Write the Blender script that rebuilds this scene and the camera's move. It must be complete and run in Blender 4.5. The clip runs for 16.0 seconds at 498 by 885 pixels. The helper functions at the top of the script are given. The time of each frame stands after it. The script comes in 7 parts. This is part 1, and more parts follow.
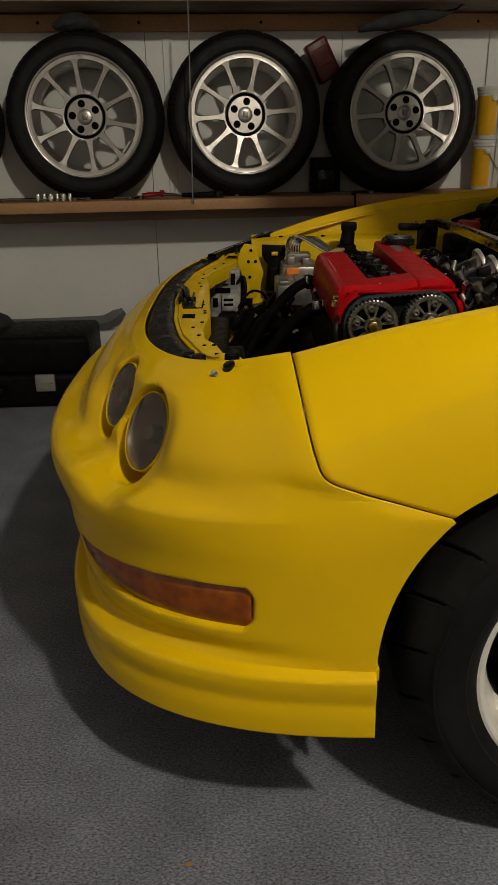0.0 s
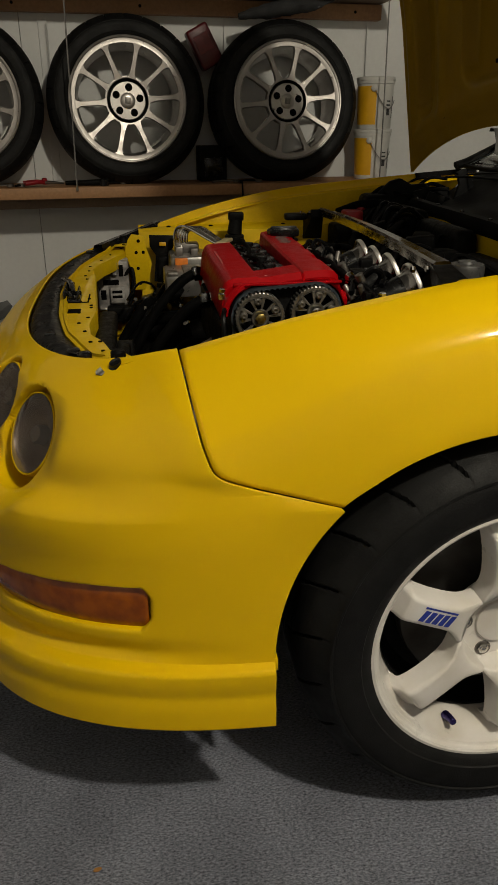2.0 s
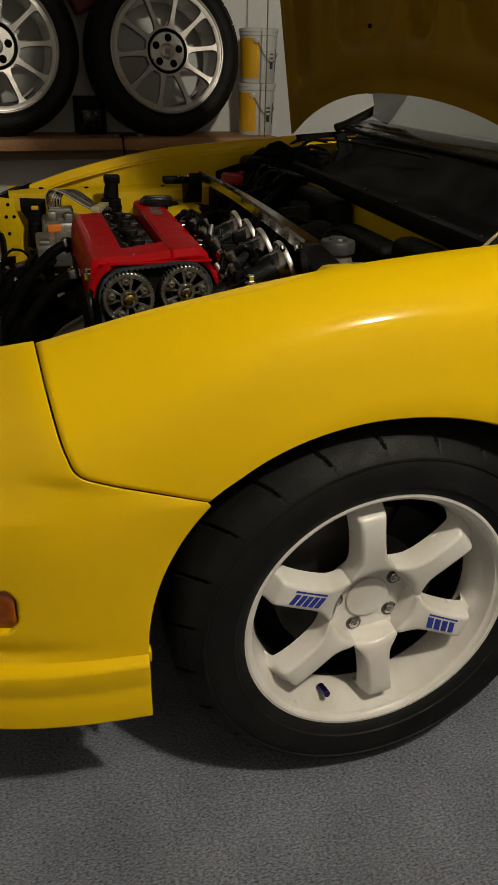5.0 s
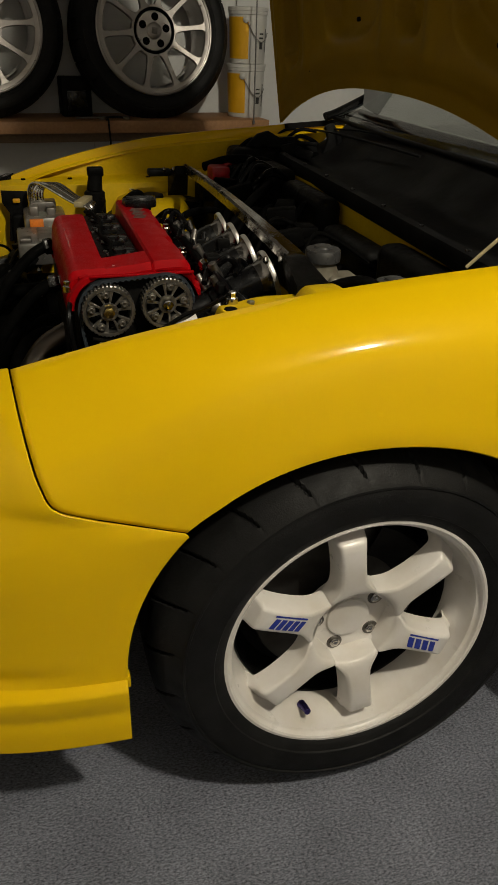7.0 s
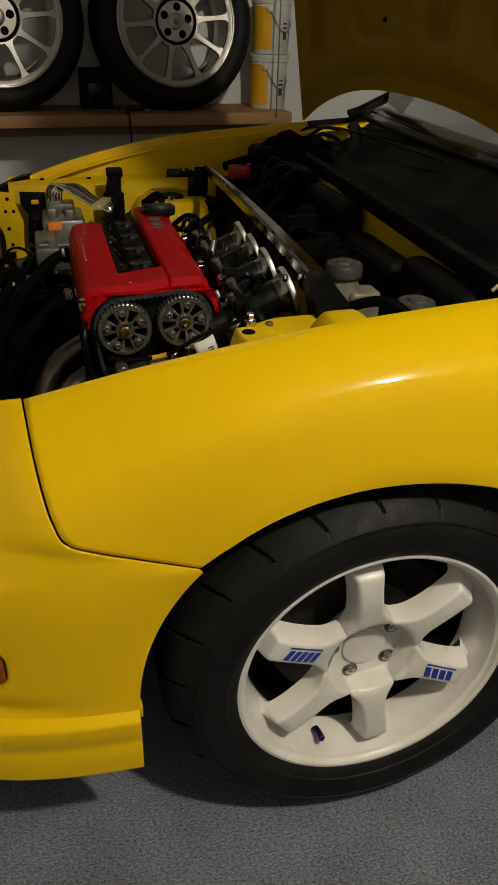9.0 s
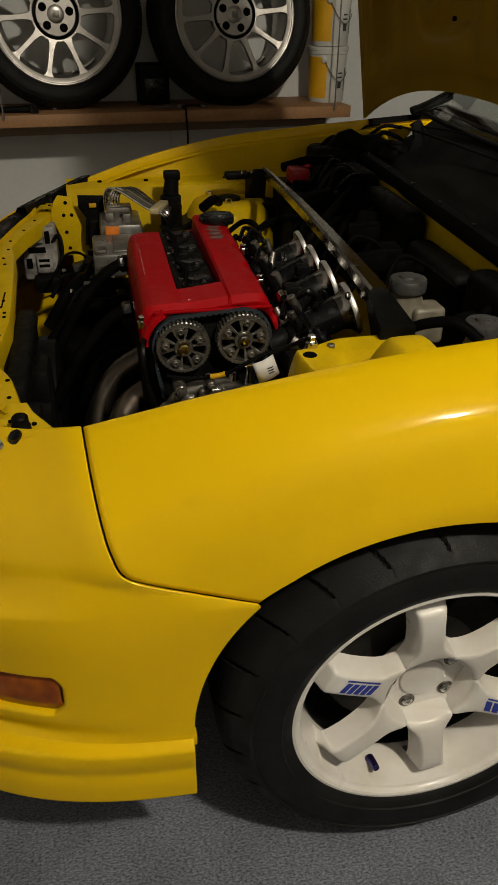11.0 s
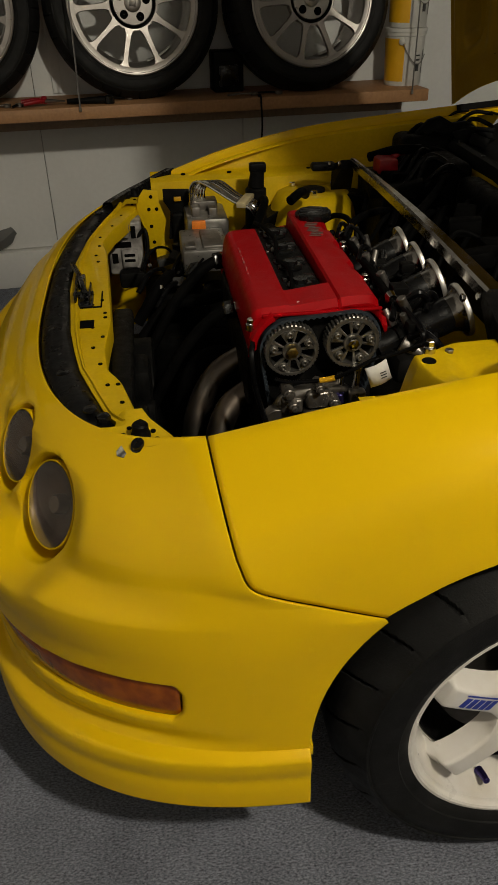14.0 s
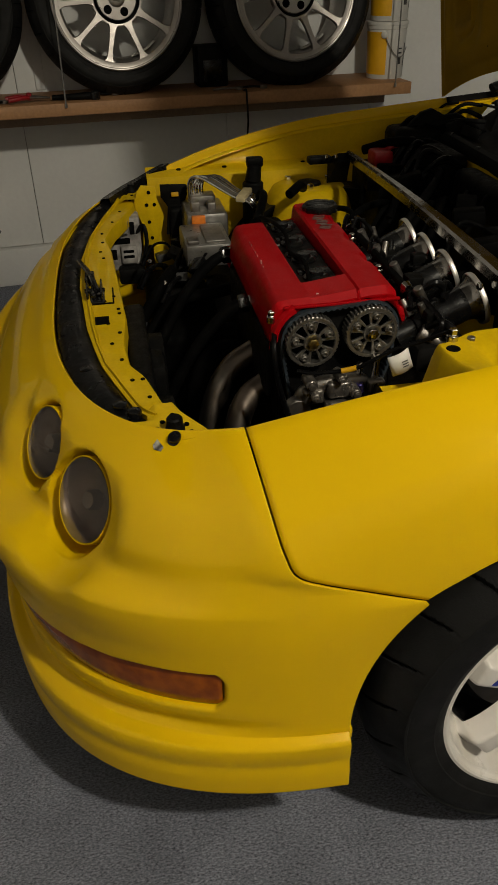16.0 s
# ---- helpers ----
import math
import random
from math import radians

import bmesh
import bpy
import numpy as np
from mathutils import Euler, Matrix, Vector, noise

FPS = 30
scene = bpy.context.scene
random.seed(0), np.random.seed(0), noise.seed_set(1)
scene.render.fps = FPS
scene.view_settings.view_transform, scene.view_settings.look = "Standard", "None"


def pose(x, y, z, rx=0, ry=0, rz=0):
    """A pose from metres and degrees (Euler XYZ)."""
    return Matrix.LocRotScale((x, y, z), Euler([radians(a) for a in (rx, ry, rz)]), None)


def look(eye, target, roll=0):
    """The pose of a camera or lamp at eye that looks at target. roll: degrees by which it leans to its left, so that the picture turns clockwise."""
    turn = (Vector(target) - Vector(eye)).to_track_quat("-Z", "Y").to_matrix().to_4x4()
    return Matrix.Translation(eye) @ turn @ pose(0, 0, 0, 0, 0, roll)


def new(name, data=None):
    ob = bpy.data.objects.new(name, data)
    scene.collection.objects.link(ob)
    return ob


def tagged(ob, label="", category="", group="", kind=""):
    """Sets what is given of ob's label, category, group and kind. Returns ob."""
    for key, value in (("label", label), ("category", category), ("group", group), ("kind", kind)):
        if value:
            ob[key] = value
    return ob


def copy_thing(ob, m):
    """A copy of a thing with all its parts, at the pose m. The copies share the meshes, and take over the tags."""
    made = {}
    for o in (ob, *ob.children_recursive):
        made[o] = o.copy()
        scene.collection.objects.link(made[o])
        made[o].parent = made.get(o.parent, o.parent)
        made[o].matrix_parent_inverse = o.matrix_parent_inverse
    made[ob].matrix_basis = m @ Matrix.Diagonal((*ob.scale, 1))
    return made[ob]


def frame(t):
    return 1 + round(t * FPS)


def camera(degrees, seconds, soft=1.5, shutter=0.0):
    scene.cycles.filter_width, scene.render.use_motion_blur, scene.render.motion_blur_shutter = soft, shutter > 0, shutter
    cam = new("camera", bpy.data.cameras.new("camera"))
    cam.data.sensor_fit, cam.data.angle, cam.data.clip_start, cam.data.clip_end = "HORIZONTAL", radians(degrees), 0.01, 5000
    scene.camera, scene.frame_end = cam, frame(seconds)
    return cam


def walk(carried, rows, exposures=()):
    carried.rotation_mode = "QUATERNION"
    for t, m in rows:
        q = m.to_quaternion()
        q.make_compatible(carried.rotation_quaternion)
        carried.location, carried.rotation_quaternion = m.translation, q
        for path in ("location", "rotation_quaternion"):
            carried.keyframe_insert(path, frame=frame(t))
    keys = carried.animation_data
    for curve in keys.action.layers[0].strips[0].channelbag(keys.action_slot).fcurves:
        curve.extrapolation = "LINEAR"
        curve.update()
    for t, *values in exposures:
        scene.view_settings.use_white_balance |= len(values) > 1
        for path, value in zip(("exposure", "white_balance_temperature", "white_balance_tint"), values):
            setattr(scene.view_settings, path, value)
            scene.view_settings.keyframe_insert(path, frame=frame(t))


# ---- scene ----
cam = camera(37.0, 16.0)
PATH = [
    (0, (0.08, 0.132, 0.915), (0.087, 1.987, 0.166), -1.0),
    (0.5, (0.085, 0.132, 0.914), (0.159, 1.983, 0.161), -1.0),
    (1, (0.089, 0.132, 0.916), (0.23, 1.976, 0.155), -0.8),
    (1.5, (0.091, 0.135, 0.919), (0.3, 1.968, 0.147), -0.5),
    (2, (0.095, 0.138, 0.925), (0.363, 1.958, 0.141), -0.3),
    (2.5, (0.099, 0.141, 0.928), (0.426, 1.945, 0.128), 0.0),
    (3, (0.108, 0.144, 0.932), (0.487, 1.93, 0.115), 0.4),
    (3.5, (0.117, 0.142, 0.938), (0.545, 1.907, 0.099), 0.7),
    (4, (0.129, 0.145, 0.945), (0.596, 1.89, 0.087), 0.9),
    (4.5, (0.139, 0.151, 0.956), (0.633, 1.877, 0.076), 1.2),
    (7, (0.173, 0.197, 1.024), (0.694, 1.867, 0.055), 2.0),
    (7.5, (0.18, 0.205, 1.038), (0.695, 1.871, 0.059), 2.0),
    (8, (0.188, 0.218, 1.05), (0.691, 1.881, 0.061), 2.0),
    (10.5, (0.188, 0.274, 1.091), (0.563, 1.94, 0.05), 1.1),
    (11, (0.182, 0.288, 1.102), (0.52, 1.958, 0.054), 0.7),
    (11.5, (0.176, 0.3, 1.11), (0.482, 1.97, 0.054), 0.3),
    (12, (0.17, 0.31, 1.114), (0.447, 1.981, 0.051), -0.1),
    (12.5, (0.162, 0.317, 1.119), (0.413, 1.988, 0.048), -0.4),
    (13, (0.145, 0.322, 1.121), (0.376, 1.991, 0.044), -0.7),
    (13.5, (0.122, 0.327, 1.121), (0.334, 1.995, 0.038), -1.0),
    (14, (0.098, 0.331, 1.122), (0.307, 1.997, 0.036), -1.1),
    (14.5, (0.082, 0.333, 1.123), (0.296, 1.997, 0.034), -1.3),
    (15, (0.062, 0.333, 1.12), (0.291, 1.994, 0.03), -1.4),
    (15.5, (0.041, 0.333, 1.121), (0.293, 1.989, 0.027), -1.5),
    (16, (0.022, 0.33, 1.125), (0.3, 1.979, 0.027), -1.3),
]
walk(cam, [(t, look(eye, target, roll)) for t, eye, target, roll in PATH])

# ---- light ----
world = bpy.data.worlds.new("night_garage")
scene.world = world
world.use_nodes = True
world.node_tree.nodes["Background"].inputs[0].default_value = (0.75, 0.85, 1.0, 1)
world.node_tree.nodes["Background"].inputs[1].default_value = 0.02
scene.view_settings.exposure = 0.0

LAMP = (0.95, -0.30, 2.44)


def point_lamp(name, where, watts, radius, colour):
    data = bpy.data.lights.new(name, "POINT")
    data.energy, data.shadow_soft_size, data.color = watts, radius, colour
    ob = new(name, data)
    ob.location = where
    return ob


point_lamp("bulb_light", (LAMP[0], LAMP[1], LAMP[2]), 144.0, 0.06, (1.0, 0.92, 0.74))

# ---- materials ----
MATS = {}


def material(name, colour, rough=0.5, metal=0.0, coat=0.0, spots=0.0, spot_size=8.0, grain=0.0, grain_size=200.0, bump=0.0,
             bump_size=300.0, rough_var=0.0, second=None, alpha_mix=0.0, spec=0.5, random_tone=0.0):
    """A principled material with large stains, fine grain, uneven gloss and a fine relief, all in metres."""
    if name in MATS:
        return MATS[name]
    m = bpy.data.materials.new(name)
    m.use_nodes = True
    nt = m.node_tree
    b = nt.nodes["Principled BSDF"]
    b.inputs["Base Color"].default_value = (*colour, 1)
    b.inputs["Roughness"].default_value = rough
    b.inputs["Metallic"].default_value = metal
    b.inputs["Coat Weight"].default_value = coat
    b.inputs["Coat Roughness"].default_value = 0.055
    b.inputs["Specular IOR Level"].default_value = spec
    tc = nt.nodes.new("ShaderNodeTexCoord")
    out = None

    def tex(size, detail=4.0):
        n = nt.nodes.new("ShaderNodeTexNoise")
        n.inputs["Scale"].default_value = size
        n.inputs["Detail"].default_value = detail
        nt.links.new(tc.outputs["Object"], n.inputs["Vector"])
        return n

    def mix(fac, a, bcol):
        n = nt.nodes.new("ShaderNodeMix")
        n.data_type = "RGBA"
        nt.links.new(fac, n.inputs[0])
        for sock, v in ((n.inputs[6], a), (n.inputs[7], bcol)):
            if isinstance(v, tuple):
                sock.default_value = (*v, 1)
            else:
                nt.links.new(v, sock)
        return n.outputs[2]

    def ramp(src, lo, hi, a=0.0, bb=1.0):
        n = nt.nodes.new("ShaderNodeMapRange")
        n.inputs[1].default_value, n.inputs[2].default_value = lo, hi
        n.inputs[3].default_value, n.inputs[4].default_value = a, bb
        nt.links.new(src, n.inputs[0])
        return n.outputs[0]

    col = tuple(colour)
    if spots:
        other = second or tuple(c * (1 - spots) for c in colour)
        col = mix(ramp(tex(spot_size).outputs[0], 0.38, 0.66), col, other)
    if grain:
        dark = tuple(c * (1 - grain) for c in colour)
        light = tuple(min(1, c * (1 + grain)) for c in colour)
        g = mix(ramp(tex(grain_size, 2.0).outputs[0], 0.3, 0.7), dark, light)
        if isinstance(col, tuple):
            col = g
        else:
            n = nt.nodes.new("ShaderNodeMix")
            n.data_type = "RGBA"
            n.inputs[0].default_value = 0.5
            nt.links.new(col, n.inputs[6])
            nt.links.new(g, n.inputs[7])
            col = n.outputs[2]
    if random_tone:
        oi = nt.nodes.new("ShaderNodeObjectInfo")
        hsv = nt.nodes.new("ShaderNodeHueSaturation")
        nt.links.new(ramp(oi.outputs["Random"], 0, 1, 1 - random_tone, 1 + random_tone), hsv.inputs["Value"])
        if isinstance(col, tuple):
            hsv.inputs["Color"].default_value = (*col, 1)
        else:
            nt.links.new(col, hsv.inputs["Color"])
        col = hsv.outputs[0]
    if not isinstance(col, tuple):
        nt.links.new(col, b.inputs["Base Color"])
    if rough_var:
        nt.links.new(ramp(tex(spot_size * 2.3).outputs[0], 0.3, 0.7, max(0.02, rough - rough_var), min(1, rough + rough_var)), b.inputs["Roughness"])
    if bump:
        bn = nt.nodes.new("ShaderNodeBump")
        bn.inputs["Strength"].default_value = 1.0
        bn.inputs["Distance"].default_value = bump
        nt.links.new(tex(bump_size, 3.0).outputs[0], bn.inputs["Height"])
        nt.links.new(bn.outputs[0], b.inputs["Normal"])
    MATS[name] = m
    return m


def glass(name, colour, rough=0.03, trans=1.0, ior=1.45):
    m = bpy.data.materials.new(name)
    m.use_nodes = True
    b = m.node_tree.nodes["Principled BSDF"]
    b.inputs["Base Color"].default_value = (*colour, 1)
    b.inputs["Roughness"].default_value = rough
    b.inputs["Transmission Weight"].default_value = trans
    b.inputs["IOR"].default_value = ior
    MATS[name] = m
    return m


YELLOW = material("yellow_car_paint", (0.70, 0.447, 0.0006), rough=0.6, coat=0.46, spec=0.05, spots=0.05, spot_size=3, grain=0.03, grain_size=900, rough_var=0.05)
YELLOW_BAY = material("yellow_bay_paint", (0.62, 0.41, 0.002), rough=0.55, coat=0.15, spec=0.1, spots=0.22, spot_size=14, grain=0.08, grain_size=150, rough_var=0.12)
BLACK_PL = material("black_plastic", (0.0028, 0.0028, 0.0028), rough=0.5, spec=0.07, spots=0.4, spot_size=30, second=(0.007, 0.0067, 0.0064), rough_var=0.12, bump=0.0004, bump_size=700)
BLACK_GLOSS = material("black_gloss_plastic", (0.0035, 0.0035, 0.004), rough=0.24, spec=0.35, spots=0.4, spot_size=20, second=(0.007, 0.007, 0.007), rough_var=0.1)
RUBBER = material("tyre_rubber", (0.0042, 0.0042, 0.0042), rough=0.60, spec=0.20, spots=0.4, spot_size=18, second=(0.0080, 0.0078, 0.0075), rough_var=0.1, bump=0.0005, bump_size=500)
COWL = material("cowl_black", (0.003, 0.003, 0.0034), rough=0.6, spec=0.07, spots=0.4, spot_size=9, second=(0.010, 0.010, 0.010), bump=0.0006, bump_size=60)
# car yellow darkened: shade on the hood's inner side is in the colour
HOOD_IN = material("shaded_hood_paint", (0.270, 0.160, 0.0018), rough=0.5, spec=0.08, coat=0.08, spots=0.25, spot_size=7, grain=0.06, grain_size=200, rough_var=0.1)
SEAL = material("seal_rubber", (0.0016, 0.0016, 0.0020), rough=0.34, spec=0.16, spots=0.3, spot_size=30, second=(0.0026, 0.0026, 0.0030), rough_var=0.12, bump=0.0004, bump_size=90)
RED = material("crinkle_red_paint", (0.32, 0.0012, 0.0036), rough=0.42, spec=0.06, coat=0.10, spots=0.15, spot_size=25, grain=0.10, grain_size=700, bump=0.0003, bump_size=1600, rough_var=0.08)
ALLOY = material("machined_alloy", (0.365, 0.34, 0.32), rough=0.37, metal=0.95, spots=0.10, spot_size=14, grain=0.06, grain_size=400, rough_var=0.1)
ALLOY_DARK = material("cast_alloy", (0.30, 0.28, 0.26), rough=0.45, metal=1.0, spots=0.45, spot_size=22, rough_var=0.12, bump=0.0004, bump_size=400)
STEEL = material("bright_steel", (0.66, 0.64, 0.60), rough=0.16, metal=1.0, spots=0.25, spot_size=60, rough_var=0.08)
HEADER = material("heat_stained_steel", (0.16, 0.145, 0.13), rough=0.36, metal=1.0, spots=0.5, spot_size=12, second=(0.20, 0.16, 0.13), rough_var=0.1)
GUNMETAL = material("gunmetal_anodised", (0.30, 0.285, 0.26), rough=0.40, metal=0.9, spots=0.35, spot_size=70, rough_var=0.1)
WHITE_WHEEL = material("white_wheel_paint", (0.68, 0.65, 0.62), rough=0.35, coat=0.25, spots=0.12, spot_size=16, second=(0.60, 0.56, 0.50), rough_var=0.08)
AMBER = material("amber_lens", (0.32, 0.078, 0.002), rough=0.25, spec=0.35, coat=0.35, spots=0.2, spot_size=35, second=(0.20, 0.042, 0.002))
AMBER_DARK = material("amber_screw", (0.10, 0.03, 0.004), rough=0.3, coat=0.4, spots=0.3, spot_size=200)
WHITE_WALL = material("white_wall_panel", (0.68, 0.68, 0.67), rough=0.55, spots=0.12, spot_size=2.2, second=(0.58, 0.58, 0.565), grain=0.04, grain_size=60, bump=0.0006, bump_size=40)
ROOM_WALL = material("dull_wall_paint", (0.46, 0.45, 0.44), rough=0.8, spots=0.2, spot_size=1.5, grain=0.05, grain_size=60)
CEIL = material("ceiling_paint", (0.30, 0.295, 0.285), rough=0.8, spots=0.15, spot_size=1.5)
WOOD = material("raw_pine_timber", (0.38, 0.20, 0.088), rough=0.6, spots=0.4, spot_size=5, second=(0.25, 0.125, 0.06), grain=0.2, grain_size=90, bump=0.0006, bump_size=160)
WOOD_GREY = material("weathered_timber", (0.24, 0.165, 0.11), rough=0.65, spots=0.4, spot_size=5, second=(0.15, 0.10, 0.068), grain=0.2, grain_size=90, bump=0.0006, bump_size=160)
GROOVE = material("gap_black", (0.0025, 0.0025, 0.0025), rough=0.85, spec=0.05, spots=0.3, spot_size=40)
WIRE = material("dull_wire", (0.30, 0.29, 0.28), rough=0.4, metal=0.8, spots=0.3, spot_size=50)
RAIL_GREY = material("grey_rail_paint", (0.115, 0.115, 0.112), rough=0.6, spots=0.3, spot_size=7, second=(0.085, 0.085, 0.083), grain=0.08, grain_size=120)
CHARCOAL = material("charcoal_rail", (0.05, 0.05, 0.049), rough=0.5, spots=0.35, spot_size=9, second=(0.032, 0.032, 0.031))
RESERVOIR = material("translucent_reservoir", (0.20, 0.18, 0.14), rough=0.4, spots=0.35, spot_size=40, second=(0.13, 0.115, 0.085))
CAP_GREY = material("grey_cap_plastic", (0.055, 0.055, 0.055), rough=0.35, spots=0.4, spot_size=50, rough_var=0.12)
PAIL_WHITE = material("white_pail", (0.60, 0.59, 0.56), rough=0.4, spots=0.15, spot_size=12)
PAIL_YELLOW = material("yellow_pail_print", (0.70, 0.37, 0.008), rough=0.4, spots=0.15, spot_size=12)
BLUE = material("blue_decal", (0.02, 0.04, 0.33), rough=0.4, spots=0.3, spot_size=120)
TAG = material("white_paper_tag", (0.68, 0.66, 0.62), rough=0.6, spots=0.15, spot_size=80)
ORANGE = material("orange_sticker", (0.75, 0.20, 0.01), rough=0.5, spots=0.2, spot_size=90)
CREAM = material("cream_clip", (0.50, 0.42, 0.24), rough=0.5, spots=0.2, spot_size=60)
RED_PL = material("red_plastic", (0.24, 0.004, 0.009), rough=0.35, spots=0.3, spot_size=30)
BELT = material("timing_belt_rubber", (0.020, 0.028, 0.038), rough=0.55, spots=0.3, spot_size=60)
LENS_DARK = material("lamp_reflector", (0.20, 0.155, 0.125), rough=0.4, metal=0.3, spots=0.5, spot_size=26, second=(0.11, 0.085, 0.068))
HOSE = material("black_hose_rubber", (0.0016, 0.0016, 0.0016), rough=0.6, spec=0.025, spots=0.5, spot_size=40, second=(0.0034, 0.0033, 0.0031), rough_var=0.1)
# kept pale so the unseen west wall throws light back on the bumper
BOUNCE_WALL = material("bounce_wall_paint", (0.70, 0.68, 0.645), rough=0.6, spots=0.15, spot_size=2.0, grain=0.04, grain_size=50)
LIP_ALLOY = material("rolled_alloy", (0.80, 0.77, 0.73), rough=0.42, metal=0.9, spots=0.12, spot_size=60)
TRUMPET = material("spun_alloy", (0.30, 0.285, 0.27), rough=0.2, metal=1.0, spots=0.2, spot_size=40, rough_var=0.1)
CAST = material("bright_cast_alloy", (0.24, 0.22, 0.20), rough=0.36, metal=0.8, spots=0.45, spot_size=45, rough_var=0.15, bump=0.0004, bump_size=350)
JOINT = material("joint_shadow", (0.16, 0.155, 0.15), rough=0.8, spots=0.3, spot_size=10)
GLASS = glass("clear_glass", (0.80, 0.86, 0.84), 0.05)
HAZY = glass("hazy_lamp_glass", (0.56, 0.49, 0.45), 0.06, 0.97)
BULB = bpy.data.materials.new("glowing_bulb")
BULB.use_nodes = True
BULB.node_tree.nodes["Principled BSDF"].inputs["Emission Color"].default_value = (1.0, 0.86, 0.68, 1)
BULB.node_tree.nodes["Principled BSDF"].inputs["Emission Strength"].default_value = 4.0


def carpet_material():
    m = bpy.data.materials.new("grey_loop_carpet")
    m.use_nodes = True
    nt = m.node_tree
    b = nt.nodes["Principled BSDF"]
    b.inputs["Roughness"].default_value = 0.95
    b.inputs["Specular IOR Level"].default_value = 0.1
    tc = nt.nodes.new("ShaderNodeTexCoord")
    mp = nt.nodes.new("ShaderNodeMapping")
    mp.inputs["Scale"].default_value = (1.0, 1.9, 1.0)
    nt.links.new(tc.outputs["Object"], mp.inputs[0])
    fine = nt.nodes.new("ShaderNodeTexNoise")
    fine.inputs["Scale"].default_value, fine.inputs["Detail"].default_value, fine.inputs["Roughness"].default_value = 185, 5, 0.85
    wide = nt.nodes.new("ShaderNodeTexNoise")
    wide.inputs["Scale"].default_value, wide.inputs["Detail"].default_value = 9, 5
    nt.links.new(mp.outputs[0], fine.inputs[0])
    nt.links.new(tc.outputs["Object"], wide.inputs[0])
    cr = nt.nodes.new("ShaderNodeValToRGB")
    cr.color_ramp.elements[0].position, cr.color_ramp.elements[0].color = 0.36, (0.030, 0.034, 0.046, 1)
    cr.color_ramp.elements[1].position, cr.color_ramp.elements[1].color = 0.66, (0.40, 0.42, 0.50, 1)
    nt.links.new(fine.outputs[0], cr.inputs[0])
    mx = nt.nodes.new("ShaderNodeMix")
    mx.data_type, mx.blend_type = "RGBA", "MULTIPLY"
    mx.inputs[0].default_value = 0.5
    wr = nt.nodes.new("ShaderNodeMapRange")
    wr.inputs[1].default_value, wr.inputs[2].default_value, wr.inputs[3].default_value, wr.inputs[4].default_value = 0.3, 0.7, 0.6, 1.2
    nt.links.new(wide.outputs[0], wr.inputs[0])
    nt.links.new(cr.outputs[0], mx.inputs[6])
    nt.links.new(wr.outputs[0], mx.inputs[7])
    nt.links.new(mx.outputs[2], b.inputs["Base Color"])
    bn = nt.nodes.new("ShaderNodeBump")
    bn.inputs["Distance"].default_value = 0.004
    nt.links.new(fine.outputs[0], bn.inputs["Height"])
    nt.links.new(bn.outputs[0], b.inputs["Normal"])
    return m


CARPET = carpet_material()

# ---- mesh tools ----


def smooth(me, angle=38):
    me.polygons.foreach_set("use_smooth", [True] * len(me.polygons))
    me.set_sharp_from_angle(angle=radians(angle))


def part(name, bm, mat, parent=None, label="", angle=38):
    """Links a bmesh (or shares a mesh) as one mesh object under a thing or a part."""
    if isinstance(bm, bpy.types.Mesh):
        me = bm
    else:
        me = bpy.data.meshes.new(name)
        bm.to_mesh(me)
        bm.free()
        smooth(me, angle)
        for one in (mat if isinstance(mat, (list, tuple)) else [mat]):
            me.materials.append(one)
    ob = new(name, me)
    if parent is not None:
        ob.parent = parent
    if label:
        ob["label"] = label
    return ob


def thing(name, where, label, category, group="", kind="", turn=0.0):
    ob = new(name)
    ob.empty_display_size = 0.05
    ob.matrix_world = pose(*where, 0, 0, turn)
    return tagged(ob, label, category, group, kind)


def box(bm, lo, hi, bevel=0.0, segments=2, m=None):
    """An upright box between two corners, with rounded edges."""
    c = [(a + b) / 2 for a, b in zip(lo, hi)]
    s = [abs(b - a) for a, b in zip(lo, hi)]
    mat = Matrix.Translation(c) @ Matrix.Diagonal((*s, 1))
    made = bmesh.ops.create_cube(bm, size=1, matrix=(m @ mat) if m else mat)["verts"]
    if bevel:
        edges = {e for v in made for e in v.link_edges}
        bmesh.ops.bevel(bm, geom=list(edges), offset=bevel, segments=segments, affect="EDGES", profile=0.5)
    return bm


def grid(bm, pts, close_u=False, close_v=False, flip=False):
    """Quads over a table of points."""
    nu, nv = len(pts), len(pts[0])
    vs = [[bm.verts.new(p) for p in row] for row in pts]
    for i in range(nu if close_u else nu - 1):
        for j in range(nv if close_v else nv - 1):
            q = [vs[i][j], vs[(i + 1) % nu][j], vs[(i + 1) % nu][(j + 1) % nv], vs[i][(j + 1) % nv]]
            if flip:
                q.reverse()
            bm.faces.new(q)
    return vs


def lathe(bm, profile, m=None, seg=48, ripple=None, cap=False):
    """Turns (radius, height) pairs round the local z axis."""
    m = m or Matrix()
    rows = []
    for k in range(seg):
        a = 2 * math.pi * k / seg
        row = []
        for j, (r, h) in enumerate(profile):
            rr = r + (ripple(a, j) if ripple else 0)
            row.append(m @ Vector((rr * math.cos(a), rr * math.sin(a), h)))
        rows.append(row)
    vs = grid(bm, rows, close_u=True)
    if cap:
        bm.faces.new([r[-1] for r in vs])
        bm.faces.new([r[0] for r in reversed(vs)])
    return vs


def along(p0, p1):
    """A frame at p0 whose z axis points at p1."""
    d = Vector(p1) - Vector(p0)
    return Matrix.Translation(p0) @ d.to_track_quat("Z", "Y").to_matrix().to_4x4(), d.length


